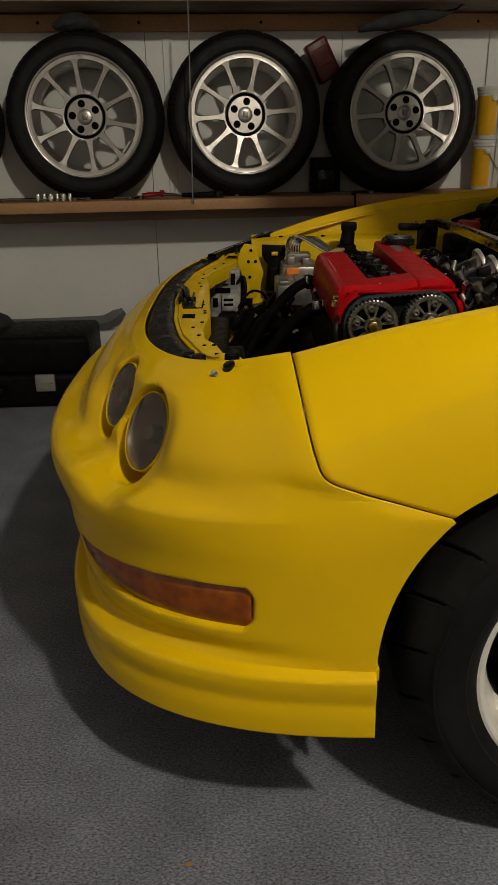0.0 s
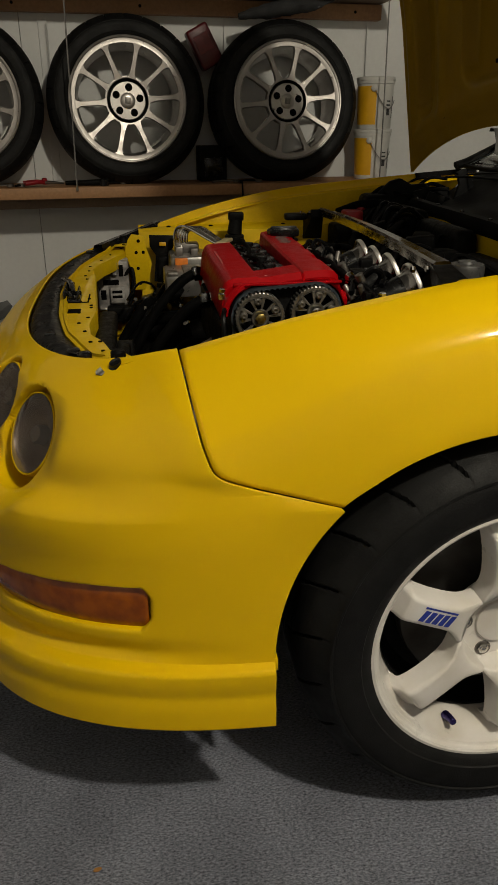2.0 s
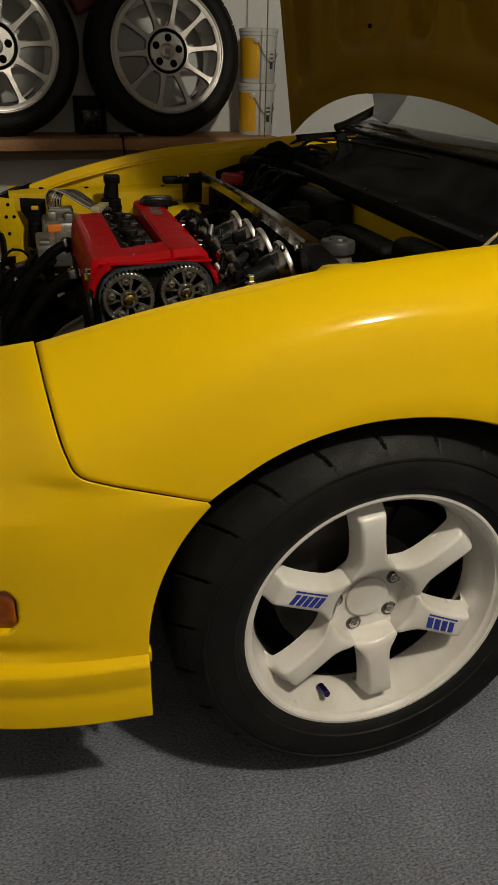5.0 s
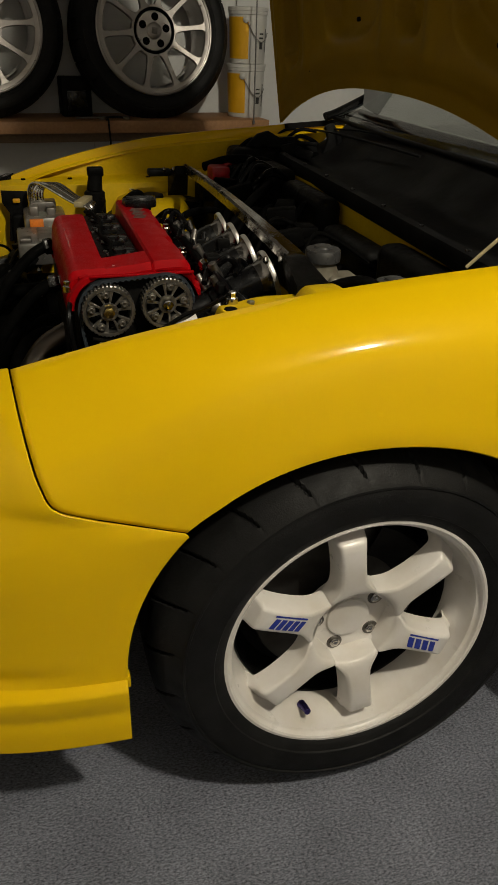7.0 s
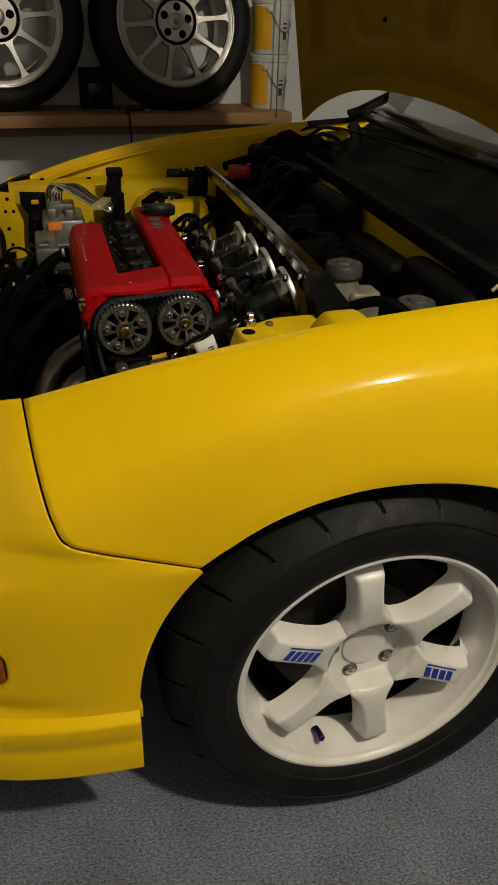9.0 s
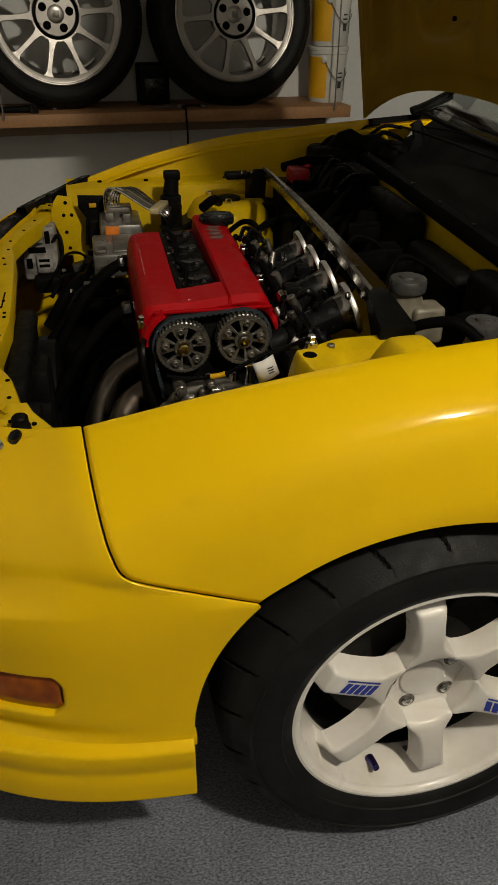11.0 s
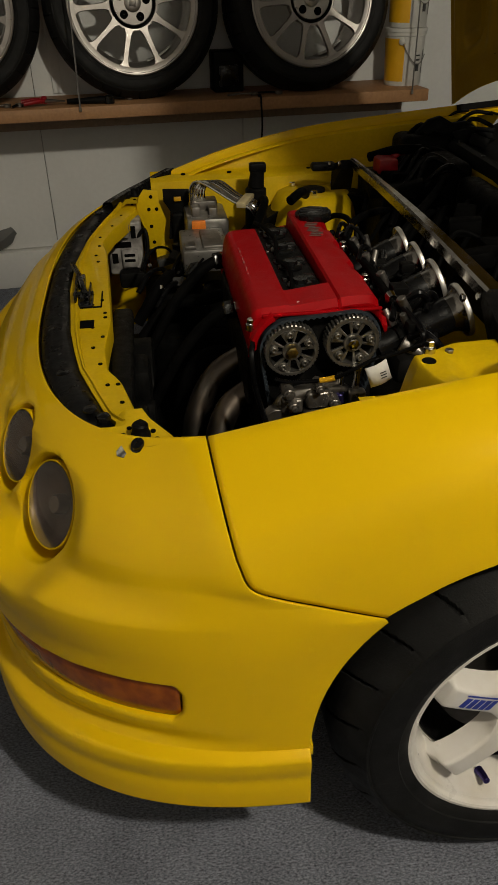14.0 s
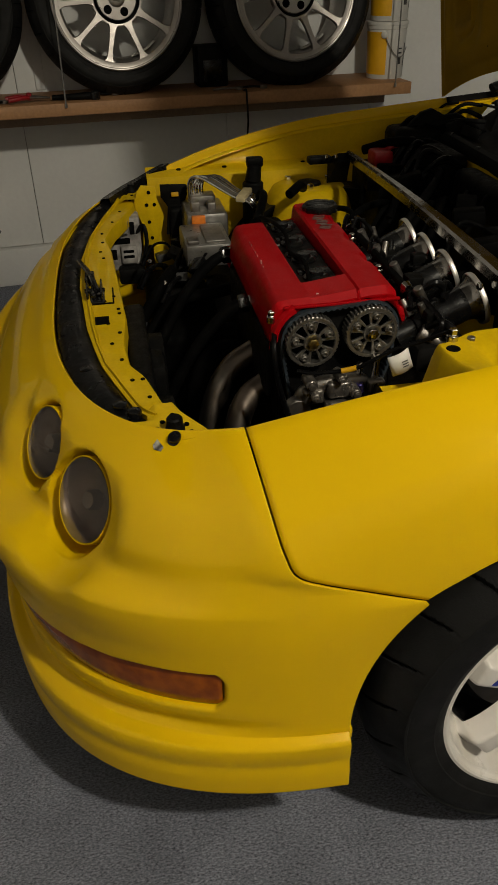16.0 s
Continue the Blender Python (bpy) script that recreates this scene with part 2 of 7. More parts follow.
def rod(bm, p0, p1, r0, r1=None, seg=16, bevel=0.0):
    r1 = r0 if r1 is None else r1
    m, n = along(p0, p1)
    b = bevel or min(r0, r1, n / 2) * 0.15
    lathe(bm, [(r0 - b, 0), (r0, b), (r1, n - b), (r1 - b, n)], m, seg, cap=True)
    return bm


def bend(pts, steps=8):
    """A smooth line through points (Catmull-Rom)."""
    p = [Vector(q) for q in pts]
    p = [p[0] * 2 - p[1]] + p + [p[-1] * 2 - p[-2]]
    out = []
    for i in range(1, len(p) - 2):
        for k in range(steps):
            t = k / steps
            a, b, c, d = p[i - 1], p[i], p[i + 1], p[i + 2]
            out.append(0.5 * (2 * b + (c - a) * t + (2 * a - 5 * b + 4 * c - d) * t * t + (3 * b - a - 3 * c + d) * t ** 3))
    return out + [p[-2]]


def tube(bm, pts, r, seg=10, steps=8, flat=1.0, up=None):
    """A round (or flattened) pipe along a smooth line; r may be a function of 0..1."""
    line = bend(pts, steps)
    rows, ref = [], Vector(up or (0, 0, 1))
    for i, p in enumerate(line):
        d = (line[min(i + 1, len(line) - 1)] - line[max(i - 1, 0)]).normalized()
        side = d.cross(ref)
        if side.length < 1e-4:
            side = d.cross(Vector((1, 0, 0)))
        side.normalize()
        if not up:
            ref = side.cross(d).normalized()
        top = side.cross(d).normalized()
        rr = r(i / (len(line) - 1)) if callable(r) else r
        rows.append([p + side * rr * math.cos(2 * math.pi * k / seg) + top * rr * flat * math.sin(2 * math.pi * k / seg) for k in range(seg)])
    vs = grid(bm, rows, close_v=True)
    bm.faces.new(list(reversed(vs[0])))
    bm.faces.new(vs[-1])
    return bm


def slab(bm, outline, thick, m=None, bevel=0.0):
    """A flat outline in local x, y, given thickness along z."""
    m = m or Matrix()
    vs = [bm.verts.new(m @ Vector((x, y, 0))) for x, y in outline]
    f = bm.faces.new(vs)
    made = bmesh.ops.extrude_face_region(bm, geom=[f])["geom"]
    up = (m.to_3x3() @ Vector((0, 0, thick)))
    top = [g for g in made if isinstance(g, bmesh.types.BMVert)]
    for v in top:
        v.co += up
    allv = set(vs) | set(top)
    bmesh.ops.recalc_face_normals(bm, faces=[f for f in bm.faces if all(v in allv for v in f.verts)])
    if bevel:
        edges = [e for e in bm.edges if all(v in allv for v in e.verts)]
        bmesh.ops.bevel(bm, geom=edges, offset=bevel, segments=2, affect="EDGES", profile=0.5)
    return bm


def hexnut(bm, at, axis, r, h):
    m, _ = along(at, Vector(at) + Vector(axis))
    lathe(bm, [(r * 0.9, 0), (r, h * 0.15), (r, h * 0.85), (r * 0.8, h)], m, 6, cap=True)
    return bm


def lerp(table, v):
    """Straight-line reading of a table of (v, value)."""
    xs, ys = zip(*table)
    return float(np.interp(v, xs, ys))


def curve(table, v):
    """Smooth reading of a table of (v, value), with no overshoot."""
    xs, ys = zip(*table)
    if v <= xs[0]:
        return ys[0]
    if v >= xs[-1]:
        return ys[-1]
    i = max(k for k in range(len(xs) - 1) if xs[k] <= v)

    def slope(k):
        if k == 0 or k == len(xs) - 1:
            j = min(k, len(xs) - 2)
            return (ys[j + 1] - ys[j]) / (xs[j + 1] - xs[j])
        a = (ys[k] - ys[k - 1]) / (xs[k] - xs[k - 1])
        b = (ys[k + 1] - ys[k]) / (xs[k + 1] - xs[k])
        return 0.0 if a * b <= 0 else 2 * a * b / (a + b)

    h = xs[i + 1] - xs[i]
    t = (v - xs[i]) / h
    return ((2 * t ** 3 - 3 * t * t + 1) * ys[i] + (t ** 3 - 2 * t * t + t) * h * slope(i)
            + (3 * t * t - 2 * t ** 3) * ys[i + 1] + (t ** 3 - t * t) * h * slope(i + 1))


def ease(a, b, x):
    t = min(1.0, max(0.0, (x - a) / (b - a)))
    return t * t * (3 - 2 * t)

# ---- the garage ----
NORTH = pose(0.44, 3.165, 0, 0, 0, 5.0)   # along the shelf's front edge; local y goes to the wall
WALL_D = 0.32


def structure(name, bm, mat, label):
    return tagged(part(name, bm, mat), label, "", "", "structure")


bm = bmesh.new()
grid(bm, [[(x, y, 0) for y in np.linspace(-2.4, 4.4, 12)] for x in np.linspace(-1.95, 4.4, 12)])
tagged(structure("floor", bm, CARPET, "speckled dark grey loop-pile carpet over a garage floor"), category="floor")

bm = bmesh.new()
box(bm, (-2.42, WALL_D + 0.012, -0.05), (4.6, WALL_D + 0.14, 2.56))
wall_n = structure("wall_north", bm, JOINT, "white panelled garage wall with dark joints")
wall_n.matrix_world = NORTH
tagged(wall_n, category="wall")
# the west wall is out of view, set close and pale as a reflector
for name, lo, hi in (("wall_south", (-1.9, -2.5, 0), (4.4, -2.4, 2.56)), ("wall_west", (-2.0, -2.5, 0), (-1.9, 3.6, 2.56)), ("wall_east", (4.4, -2.5, 0), (4.5, 4.4, 2.56))):
    bm = bmesh.new()
    box(bm, lo, hi)
    tagged(structure(name, bm, BOUNCE_WALL if name == "wall_west" else ROOM_WALL, "unseen pale wall added to bounce light onto the car's nose" if name == "wall_west" else "plain dull garage wall"), category="wall")
bm = bmesh.new()
box(bm, (-2.1, -2.6, 2.56), (4.6, 4.6, 2.66))
tagged(structure("ceiling", bm, CEIL, "plain dull garage ceiling"), category="ceiling")

# wall sheets with open joints
joints = [-2.40, -1.62, -0.703, 0.082, 0.690, 1.9, 3.1, 4.4]
for a, b in zip(joints, joints[1:]):
    bm = bmesh.new()
    box(bm, (a + 0.0009, WALL_D, 0.152), (b - 0.0009, WALL_D + 0.014, 2.56), 0.0012, 1)
    part("panel", bm, WHITE_WALL, wall_n)
# batten seam above the shelf
bm = bmesh.new()
box(bm, (-0.635, WALL_D - 0.006, 0.72), (-0.600, WALL_D + 0.002, 1.30), 0.002, 1)
part("batten", bm, WHITE_WALL, wall_n)
# low curb
bm = bmesh.new()
box(bm, (-2.33, WALL_D - 0.035, 0), (4.4, WALL_D + 0.02, 0.150), 0.006)
curb = structure("curb", bm, WHITE_WALL, "white painted curb along the foot of the wall")
curb.matrix_world = NORTH
tagged(curb, category="curb")

# dark rail lying on the curb, turned up at its end
bm = bmesh.new()
tube(bm, [(-2.28, WALL_D - 0.022, 0.184), (-1.6, WALL_D - 0.022, 0.184), (-1.02, WALL_D - 0.022, 0.185), (-0.93, WALL_D - 0.022, 0.195), (-0.865, WALL_D - 0.022, 0.236)],
     lambda t: 0.033 - 0.016 * ease(0.85, 1.0, t), 4, 6, flat=0.35, up=(0, 1, 0))
rail = tagged(part("rail", bm, RAIL_GREY), "dark grey flat rail lying on the curb against the wall", "rail")
rail.matrix_world = NORTH


# ---- shelf ----
shelf = thing("shelf", (0, 0, 0), "long raw pine plank shelf carrying wheels and pails", "shelf")
shelf.matrix_world = NORTH
bm = bmesh.new()
box(bm, (-2.30, 0.0, 0.676), (0.08, 0.30, 0.716), 0.003)
part("board", bm, WOOD, shelf)
bm = bmesh.new()
box(bm, (0.083, 0.002, 0.675), (0.720, 0.30, 0.716), 0.003)
part("board", bm, WOOD, shelf)
bm = bmesh.new()
box(bm, (-2.30, 0.10, 0.634), (0.66, 0.138, 0.674), 0.003)
part("rail", bm, WOOD_GREY, shelf, "weathered timber bearer under the shelf")

upper = thing("wall_beam", (0, 0, 0), "pale timber beam fixed along the wall above the wheels", "beam")
upper.matrix_world = NORTH
bm = bmesh.new()
box(bm, (-2.30, WALL_D - 0.045, 1.318), (0.735, WALL_D - 0.001, 1.374), 0.003)
part("board", bm, WOOD, upper)
bm = bmesh.new()
for s in (-1.5, -1.1, -0.72, -0.25, 0.2, 0.62):
    rod(bm, (s, WALL_D - 0.046, 1.345), (s, WALL_D - 0.0435, 1.345), 0.006, seg=8)
part("screw_heads", bm, GROOVE, upper)
top_shelf = thing("upper_shelf", (0, 0, 0), "dark stained plank shelf above the wall beam", "shelf")
top_shelf.matrix_world = NORTH
for d0, d1 in ((0.02, 0.168), (0.170, WALL_D - 0.002)):
    bm = bmesh.new()
    box(bm, (-2.30, d0, 1.378), (0.74, d1, 1.415), 0.003)
    part("board", bm, WOOD_GREY, top_shelf)

for s0, s1, d in ((-0.536, -0.549, -0.006), (0.648, 0.650, -0.006)):
    bm = bmesh.new()
    tube(bm, [(s0 - 0.001, d, 1.378), (s0 * 0.5 + s1 * 0.5, d - 0.001, 1.05), (s1, d, 0.712)], 0.0028, 6)
    cord = thing("hanger_wire", (0, 0, 0), "thin dull steel wire holding up the shelf's edge", "wire", "hanger wires")
    cord.matrix_world = NORTH
    part("strand", bm, WIRE, cord)
    bm = bmesh.new()
    rod(bm, (s1, d, 0.703), (s1, d, 0.715), 0.005, seg=8)
    part("nut", bm, WIRE, cord)

# bulb that lights the garage
lamp = thing("ceiling_lamp", (LAMP[0], LAMP[1], 2.56), "bare warm bulb in a ceiling holder", "lamp")
bm = bmesh.new()
lathe(bm, [(0.002, 0), (0.055, 0), (0.055, -0.012), (0.03, -0.02), (0.03, -0.045), (0.002, -0.045)], None, 24)
part("holder", bm, WHITE_WALL, lamp)
bm = bmesh.new()
bmesh.ops.create_uvsphere(bm, u_segments=20, v_segments=12, radius=0.036, matrix=Matrix.Translation((0, 0, -0.08)))
bulb = part("bulb", bm, BULB, lamp, "glowing warm bulb")
bulb.visible_shadow = False

# ---- the car: body ----
from functools import lru_cache

YC = 1.695                       # the car's middle line
HUB = (0.563, 0.29)              # front wheel, x and z
ARCH_R = 0.324
car = thing("car", (0.565, YC, 0), "yellow two-door coupe with its hood open and engine bay bare", "car")
CAR = car.matrix_world.inverted()


def put(name, bm, mat, label="", parent=None, angle=38):
    """A part of the car, built in world places."""
    bmesh.ops.transform(bm, matrix=CAR, verts=bm.verts)
    return part(name, bm, mat, parent or car, label, angle)


def z_top(x):
    return curve([(0.0, 0.620), (0.139, 0.664), (0.21, 0.686), (0.274, 0.7045), (0.37, 0.727), (0.44, 0.741), (0.52, 0.754), (0.62, 0.765), (0.74, 0.775), (1.0, 0.795), (1.3, 0.815)], x)


def top_width(x):
    """Half width along the hood line."""
    return curve([(0.10, 0.637), (0.139, 0.645), (0.25, 0.667), (0.35, 0.682), (0.45, 0.692), (0.60, 0.701), (0.80, 0.705), (1.1, 0.705)], x)


SIDE = 0.816


def half_width(x, z):
    """How far the body's side stands from the middle line."""
    dx = x - HUB[0]
    za = HUB[1] + math.sqrt(max(0.0, (ARCH_R - 0.004) ** 2 - dx * dx)) - 0.49
    z0 = 0.49 + 0.5 * (za + math.sqrt(za * za + 0.006))  # softly follows the arch
    zt = z_top(x)
    t = (z - z0) / (zt - z0)
    t = 0.5 * (t + math.sqrt(t * t + 0.02))  # soft start
    taper = 0.042 * (0.60 - x) * ease(1.2, 0.6, x) + 0.012 * ease(0.42, 0.08, x)
    b = ease(0.14, 0.42, x)
    taper -= 0.065 * max(0.0, x - 0.50) ** 2 / (max(0.0, x - 0.50) + 0.06)
    side = SIDE - taper * (1 - 0.3 * t)
    drop = (SIDE - 0.7 * taper - top_width(x)) * ((0.24 + 0.02 * b) * t + (0.76 - 0.02 * b) * t ** (3.3 + 3.4 * b))
    return side - drop + 0.007 * ease(0.46, 0.20, z)


def arch_point(a):
    """The wheel arch, a little flattened on top."""
    return HUB[0] + ARCH_R * math.cos(a), HUB[1] + ARCH_R * (math.sin(a) - 0.046 * max(0.0, math.sin(a)) ** 6)


SEAM = bend([(0.318, 0, 0.507), (0.262, 0, 0.521), (0.205, 0, 0.536), (0.172, 0, 0.549), (0.160, 0, 0.572), (0.152, 0, 0.602), (0.139, 0, 0.664)], 10)


def seam_point(s):
    """The joint between bumper and fender, from the wheel arch (0) forward and up to the hood line (1)."""
    p = SEAM
    q = s * (len(p) - 1)
    i = min(int(q), len(p) - 2)
    r = p[i].lerp(p[i + 1], q - i)
    return r.x, r.z


A0 = math.atan2(0.507 - HUB[1], 0.318 - HUB[0])


LIP_Z = 0.286                    # the ledge over the chin lip, at its rear end


def bumper_rear(v):
    """The bumper's rear edge from its foot (0) up the wheel arch and the fender joint (1)."""
    if v < 0.16:
        return 0.2385, 0.200 + (LIP_Z - 0.200) * v / 0.16
    if v < 0.19:
        return 0.2385, LIP_Z + (HUB[1] - LIP_Z) * (v - 0.16) / 0.03
    if v < 0.52:
        a = math.pi + (A0 - math.pi) * (v - 0.19) / 0.33
        return arch_point(a)
    return seam_point((v - 0.52) / 0.48)


WIDTHS = [(0.200, 0.803), (0.29, 0.801), (0.38, 0.7987), (0.45, 0.7985), (0.503, 0.7955), (0.549, 0.7842), (0.572, 0.773), (0.602, 0.7503), (0.631, 0.715), (0.664, 0.659)]
X0 = 0.324                       # where the bumper's plan starts to round in


@lru_cache(maxsize=None)
def shell_row(v):
    """Rear edge, full half width, nose, fullness and starting angle of the skin at v."""
    xr, zr = bumper_rear(v)
    xn = curve([(0.200, -0.236), (0.25, -0.242), (0.275, -0.243), (0.33, -0.240), (0.39, -0.257), (0.44, -0.267), (0.47, -0.275), (0.490, -0.279), (0.504, -0.276), (0.522, -0.258), (0.545, -0.225), (0.565, -0.202), (0.60, -0.166), (0.63, -0.136), (0.664, -0.107)], zr)
    zn = curve([(0.200, 0.138), (0.275, 0.196), (0.33, 0.245), (0.39, 0.305), (0.45, 0.370), (0.48, 0.405), (0.503, 0.438), (0.535, 0.485), (0.56, 0.525), (0.60, 0.570), (0.664, 0.607)], zr)
    p = curve([(0.200, 3.05), (0.29, 2.95), (0.36, 2.72), (0.45, 2.55), (0.503, 2.42), (0.535, 2.42), (0.57, 2.5), (0.61, 2.62), (0.664, 2.8)], zr)
    s0 = ((X0 - xr) / (X0 - xn)) ** (p / 2)
    f0 = math.asin(s0)
    hw = curve(WIDTHS, zr)
    return xr, zr, hw, xn, zn, p, f0, s0, half_width(xr, zr) - hw * math.cos(f0) ** (2 / p)


def shell(phi, v):
    """A point of the bumper's skin: phi runs from the near side (0) round the nose to the far side (pi)."""
    xr, zr, hw, xn, zn, p, f0, s0, miss = shell_row(v)
    c, s = math.cos(phi), abs(math.sin(phi))
    y = YC - math.copysign(hw * abs(c) ** (2 / p) + miss * math.exp(-((min(phi, math.pi - phi) - f0) / 0.10) ** 2), c)
    x = X0 - (X0 - xn) * s ** (2 / p)
    z = zr + (zn - zr) * max(0.0, (s - s0) / (1 - s0)) ** (2.2 - 0.95 * ease(0.36, 0.50, zr) - 0.23 * ease(0.52, 0.664, zr))
    z -= 0.007 * ease(0.53, 0.664, zr) * ease(0.139, 0.06, x) * ease(-0.12, 0.02, x)
    return Vector((x, y, z))


def fit_phi(phi, v):
    """Spreads 0..pi over the stretch that the skin covers at v."""
    f0 = shell_row(v)[6]
    return f0 + (math.pi - 2 * f0) * phi / math.pi


V_TABLE = [k / 400 for k in range(401)]
Z_TABLE = [bumper_rear(v)[1] for v in V_TABLE]


def along_v(z_rear):
    """The v whose rear edge stands at that height."""
    return float(np.interp(z_rear, Z_TABLE, V_TABLE))


# head lamps: centre, axis and radius of each cup
LAMPS = [((-0.0555, 1.134, 0.5285), (-0.78, -0.47, 0.42), 0.0590), ((-0.1120, 1.262, 0.5440), (-0.80, -0.40, 0.45), 0.0535)]
LAMPS += [((x, 2 * YC - y, z), (a, -b, c), r) for (x, y, z), (a, b, c), r in LAMPS]
IND_Z = (0.341, 0.404)
IND_PHI = (0.314, 1.07)


def slot(side):
    """Lower and upper edge of the turn lamp slot: a wedge, rounded at its rear end."""
    t = ease(IND_PHI[0] + 0.10, IND_PHI[1] + 0.15, side)
    round_off = 0.14 * max(0.0, 1 - (side - IND_PHI[0]) / 0.020) ** 2
    h = IND_Z[1] - IND_Z[0]
    return IND_Z[0] + h * (0.14 * t + round_off), IND_Z[1] - h * (0.14 * t + round_off)


def normal(phi, v):
    e = 1e-3
    p = shell(phi, v)
    n = (shell(phi + e, v) - shell(phi - e, v)).cross(shell(phi, min(v + e, 1)) - shell(phi, max(v - e, 0)))
    n = n.normalized() if n.length > 1e-12 else Vector((-1, 0, 0))
    return p, (-n if n.dot(p - Vector((0.35, YC, p.z))) < 0 else n)


def skin(phi, v):
    """The bumper's skin with its lamp cups, lamp slots, shoulder and lip."""
    phi = fit_phi(phi, v)
    p, n = normal(phi, v)
    zr = shell_row(v)[1]
    side = min(phi, math.pi - phi)
    front = ease(0.05, 0.55, side)
    nose = ease(0.10, 0.75, side)
    d = 0.0
    # chin lip, standing proud under a narrow ledge, with a soft crease in its face
    d += 0.013 * ease(LIP_Z + 0.006, LIP_Z - 0.005, zr) - 0.003 * math.exp(-((zr - 0.248) / 0.014) ** 2)
    # hollow above the lip
    d -= 0.016 * math.exp(-((zr - LIP_Z - 0.020) / 0.017) ** 2) * front
    # rounded shoulder, fading towards the wheel, with a hollow over it
    d += (0.003 + 0.013 * nose) * math.exp(-((zr - 0.500) / (0.011 if zr > 0.500 else 0.042)) ** 2) * front
    d -= 0.015 * ease(0.28, 0.80, side) * math.exp(-((zr - 0.529) / 0.0125) ** 2)
    # rolled upper edge with a soft crease under it
    d += ease(0.55, 1.05, side) * (0.002 * math.exp(-((zr - 0.641) / 0.014) ** 2) - 0.0015 * math.exp(-((zr - 0.610) / 0.018) ** 2))
    # turn lamp slot
    lo, hi = slot(side)
    inside = ease(lo - 0.003, lo + 0.0015, zr) * ease(hi + 0.003, hi - 0.0015, zr) * ease(IND_PHI[0] - 0.012, IND_PHI[0] + 0.004, side) * ease(IND_PHI[1] + 0.05, IND_PHI[1] - 0.05, side)
    d -= 0.015 * inside
    # middle air intake
    d -= 0.07 * ease(1.15, 1.23, side) * ease(0.30, 0.312, zr) * ease(0.47, 0.455, zr)
    p = p + n * d
    for c, a, r in LAMPS:
        c, a = Vector(c), Vector(a).normalized()
        w = p - c
        h = w.dot(a)
        rad = (w - a * h).length
        if rad < r * 2.7 and -0.06 < h < 0.15:
            # the skin drops on the nose side, and a deep hole, wider on that side, takes the lamp's barrel
            low = Vector((-0.72, 0.30 if c.y < YC else -0.30, -0.70))
            low = (low - a * low.dot(a)).normalized()
            q = w - a * h
            t = max(0.0, q.dot(low) / r)
            p = p - a * 0.050 * t * t / (0.6 + t * t) * math.exp(-(rad / (1.75 * r)) ** 4)
            h = (p - c).dot(a)
            p = p - a * max(0.0, h - 0.0135) * ease(r * 2.0, r * 1.15, rad)
            h = (p - c).dot(a)
            rr = r * (1.03 + 0.36 * (t * r / max(rad, 1e-6)) ** 1.5)
            p = p - a * (h + 0.05) * ease(rr * 1.16, rr * 0.975, rad)
    return p, n


NU, NV = 1000, 460
phis = [math.pi * (0.5 - 0.5 * math.cos(math.pi * (k / NU)) * 0.35 - 0.5 * (1 - 2 * k / NU) * 0.65) for k in range(NU + 1)]
bm = bmesh.new()
grid(bm, [[skin(f, j / NV)[0] for j in range(NV + 1)] for f in phis], flip=False)
bumper = put("bumper", bm, [YELLOW, BLACK_PL], "smooth yellow front bumper with chin lip", angle=60)
sol = bumper.modifiers.new("thickness", "SOLIDIFY")
sol.thickness, sol.offset = 0.0035, -1.0


def lens_patch(flip):
    """Amber lens lying in the turn lamp slot."""
    bm = bmesh.new()
    pts = []
    for f in np.linspace(IND_PHI[0] + 0.003, IND_PHI[1] - 0.01, 70):
        row = []
        lo, hi = slot(f)
        for k, zz in enumerate(np.linspace(lo + 0.001, hi - 0.001, 12)):
            p, n = normal(math.pi - f if flip else f, along_v(zz))
            ends = min(k, 11 - k) / 5.5
            row.append(p + n * (-0.009 + 0.005 * min(1, ends * 2)))
        pts.append(row)
    grid(bm, pts, flip=flip)
    return bm


for flip in (False, True):
    lens = put("turn_lamp", lens_patch(flip), AMBER, "amber turn lamp lens in the bumper")
    s = lens.modifiers.new("thickness", "SOLIDIFY")
    s.thickness, s.offset = 0.004, -1.0

for flip in (False, True):
    p, n = normal(math.pi - 0.338 if flip else 0.338, along_v(0.366))
    bm = bmesh.new()
    lathe(bm, [(0.0055, 0.0), (0.0055, 0.0012), (0.003, 0.0016), (0.0026, 0.0006), (0.0003, 0.0006)], along(p + n * -0.0045, p)[0], 16)
    put("lens_screw", bm, AMBER_DARK)


def lamp_disc(bm, m, r, top, flutes):
    """A domed round glass; fluted ones carry upright ribs on their upper half."""
    rows = []
    for k in range(72):
        a = 2 * math.pi * k / 72
        row = []
        for q in range(19):
            rad = r * (0.002 + 0.998 * q / 18)
            x, y = rad * math.cos(a), rad * math.sin(a)
            h = top * (1 - (rad / r) ** 2)
            if flutes:
                h += 0.0007 * math.sin(2 * math.pi * y / 0.0062) * ease(1.0, 0.9, rad / r)
            row.append(m @ Vector((x, y, h)))
        rows.append(row)
    grid(bm, rows, close_u=True, flip=True)


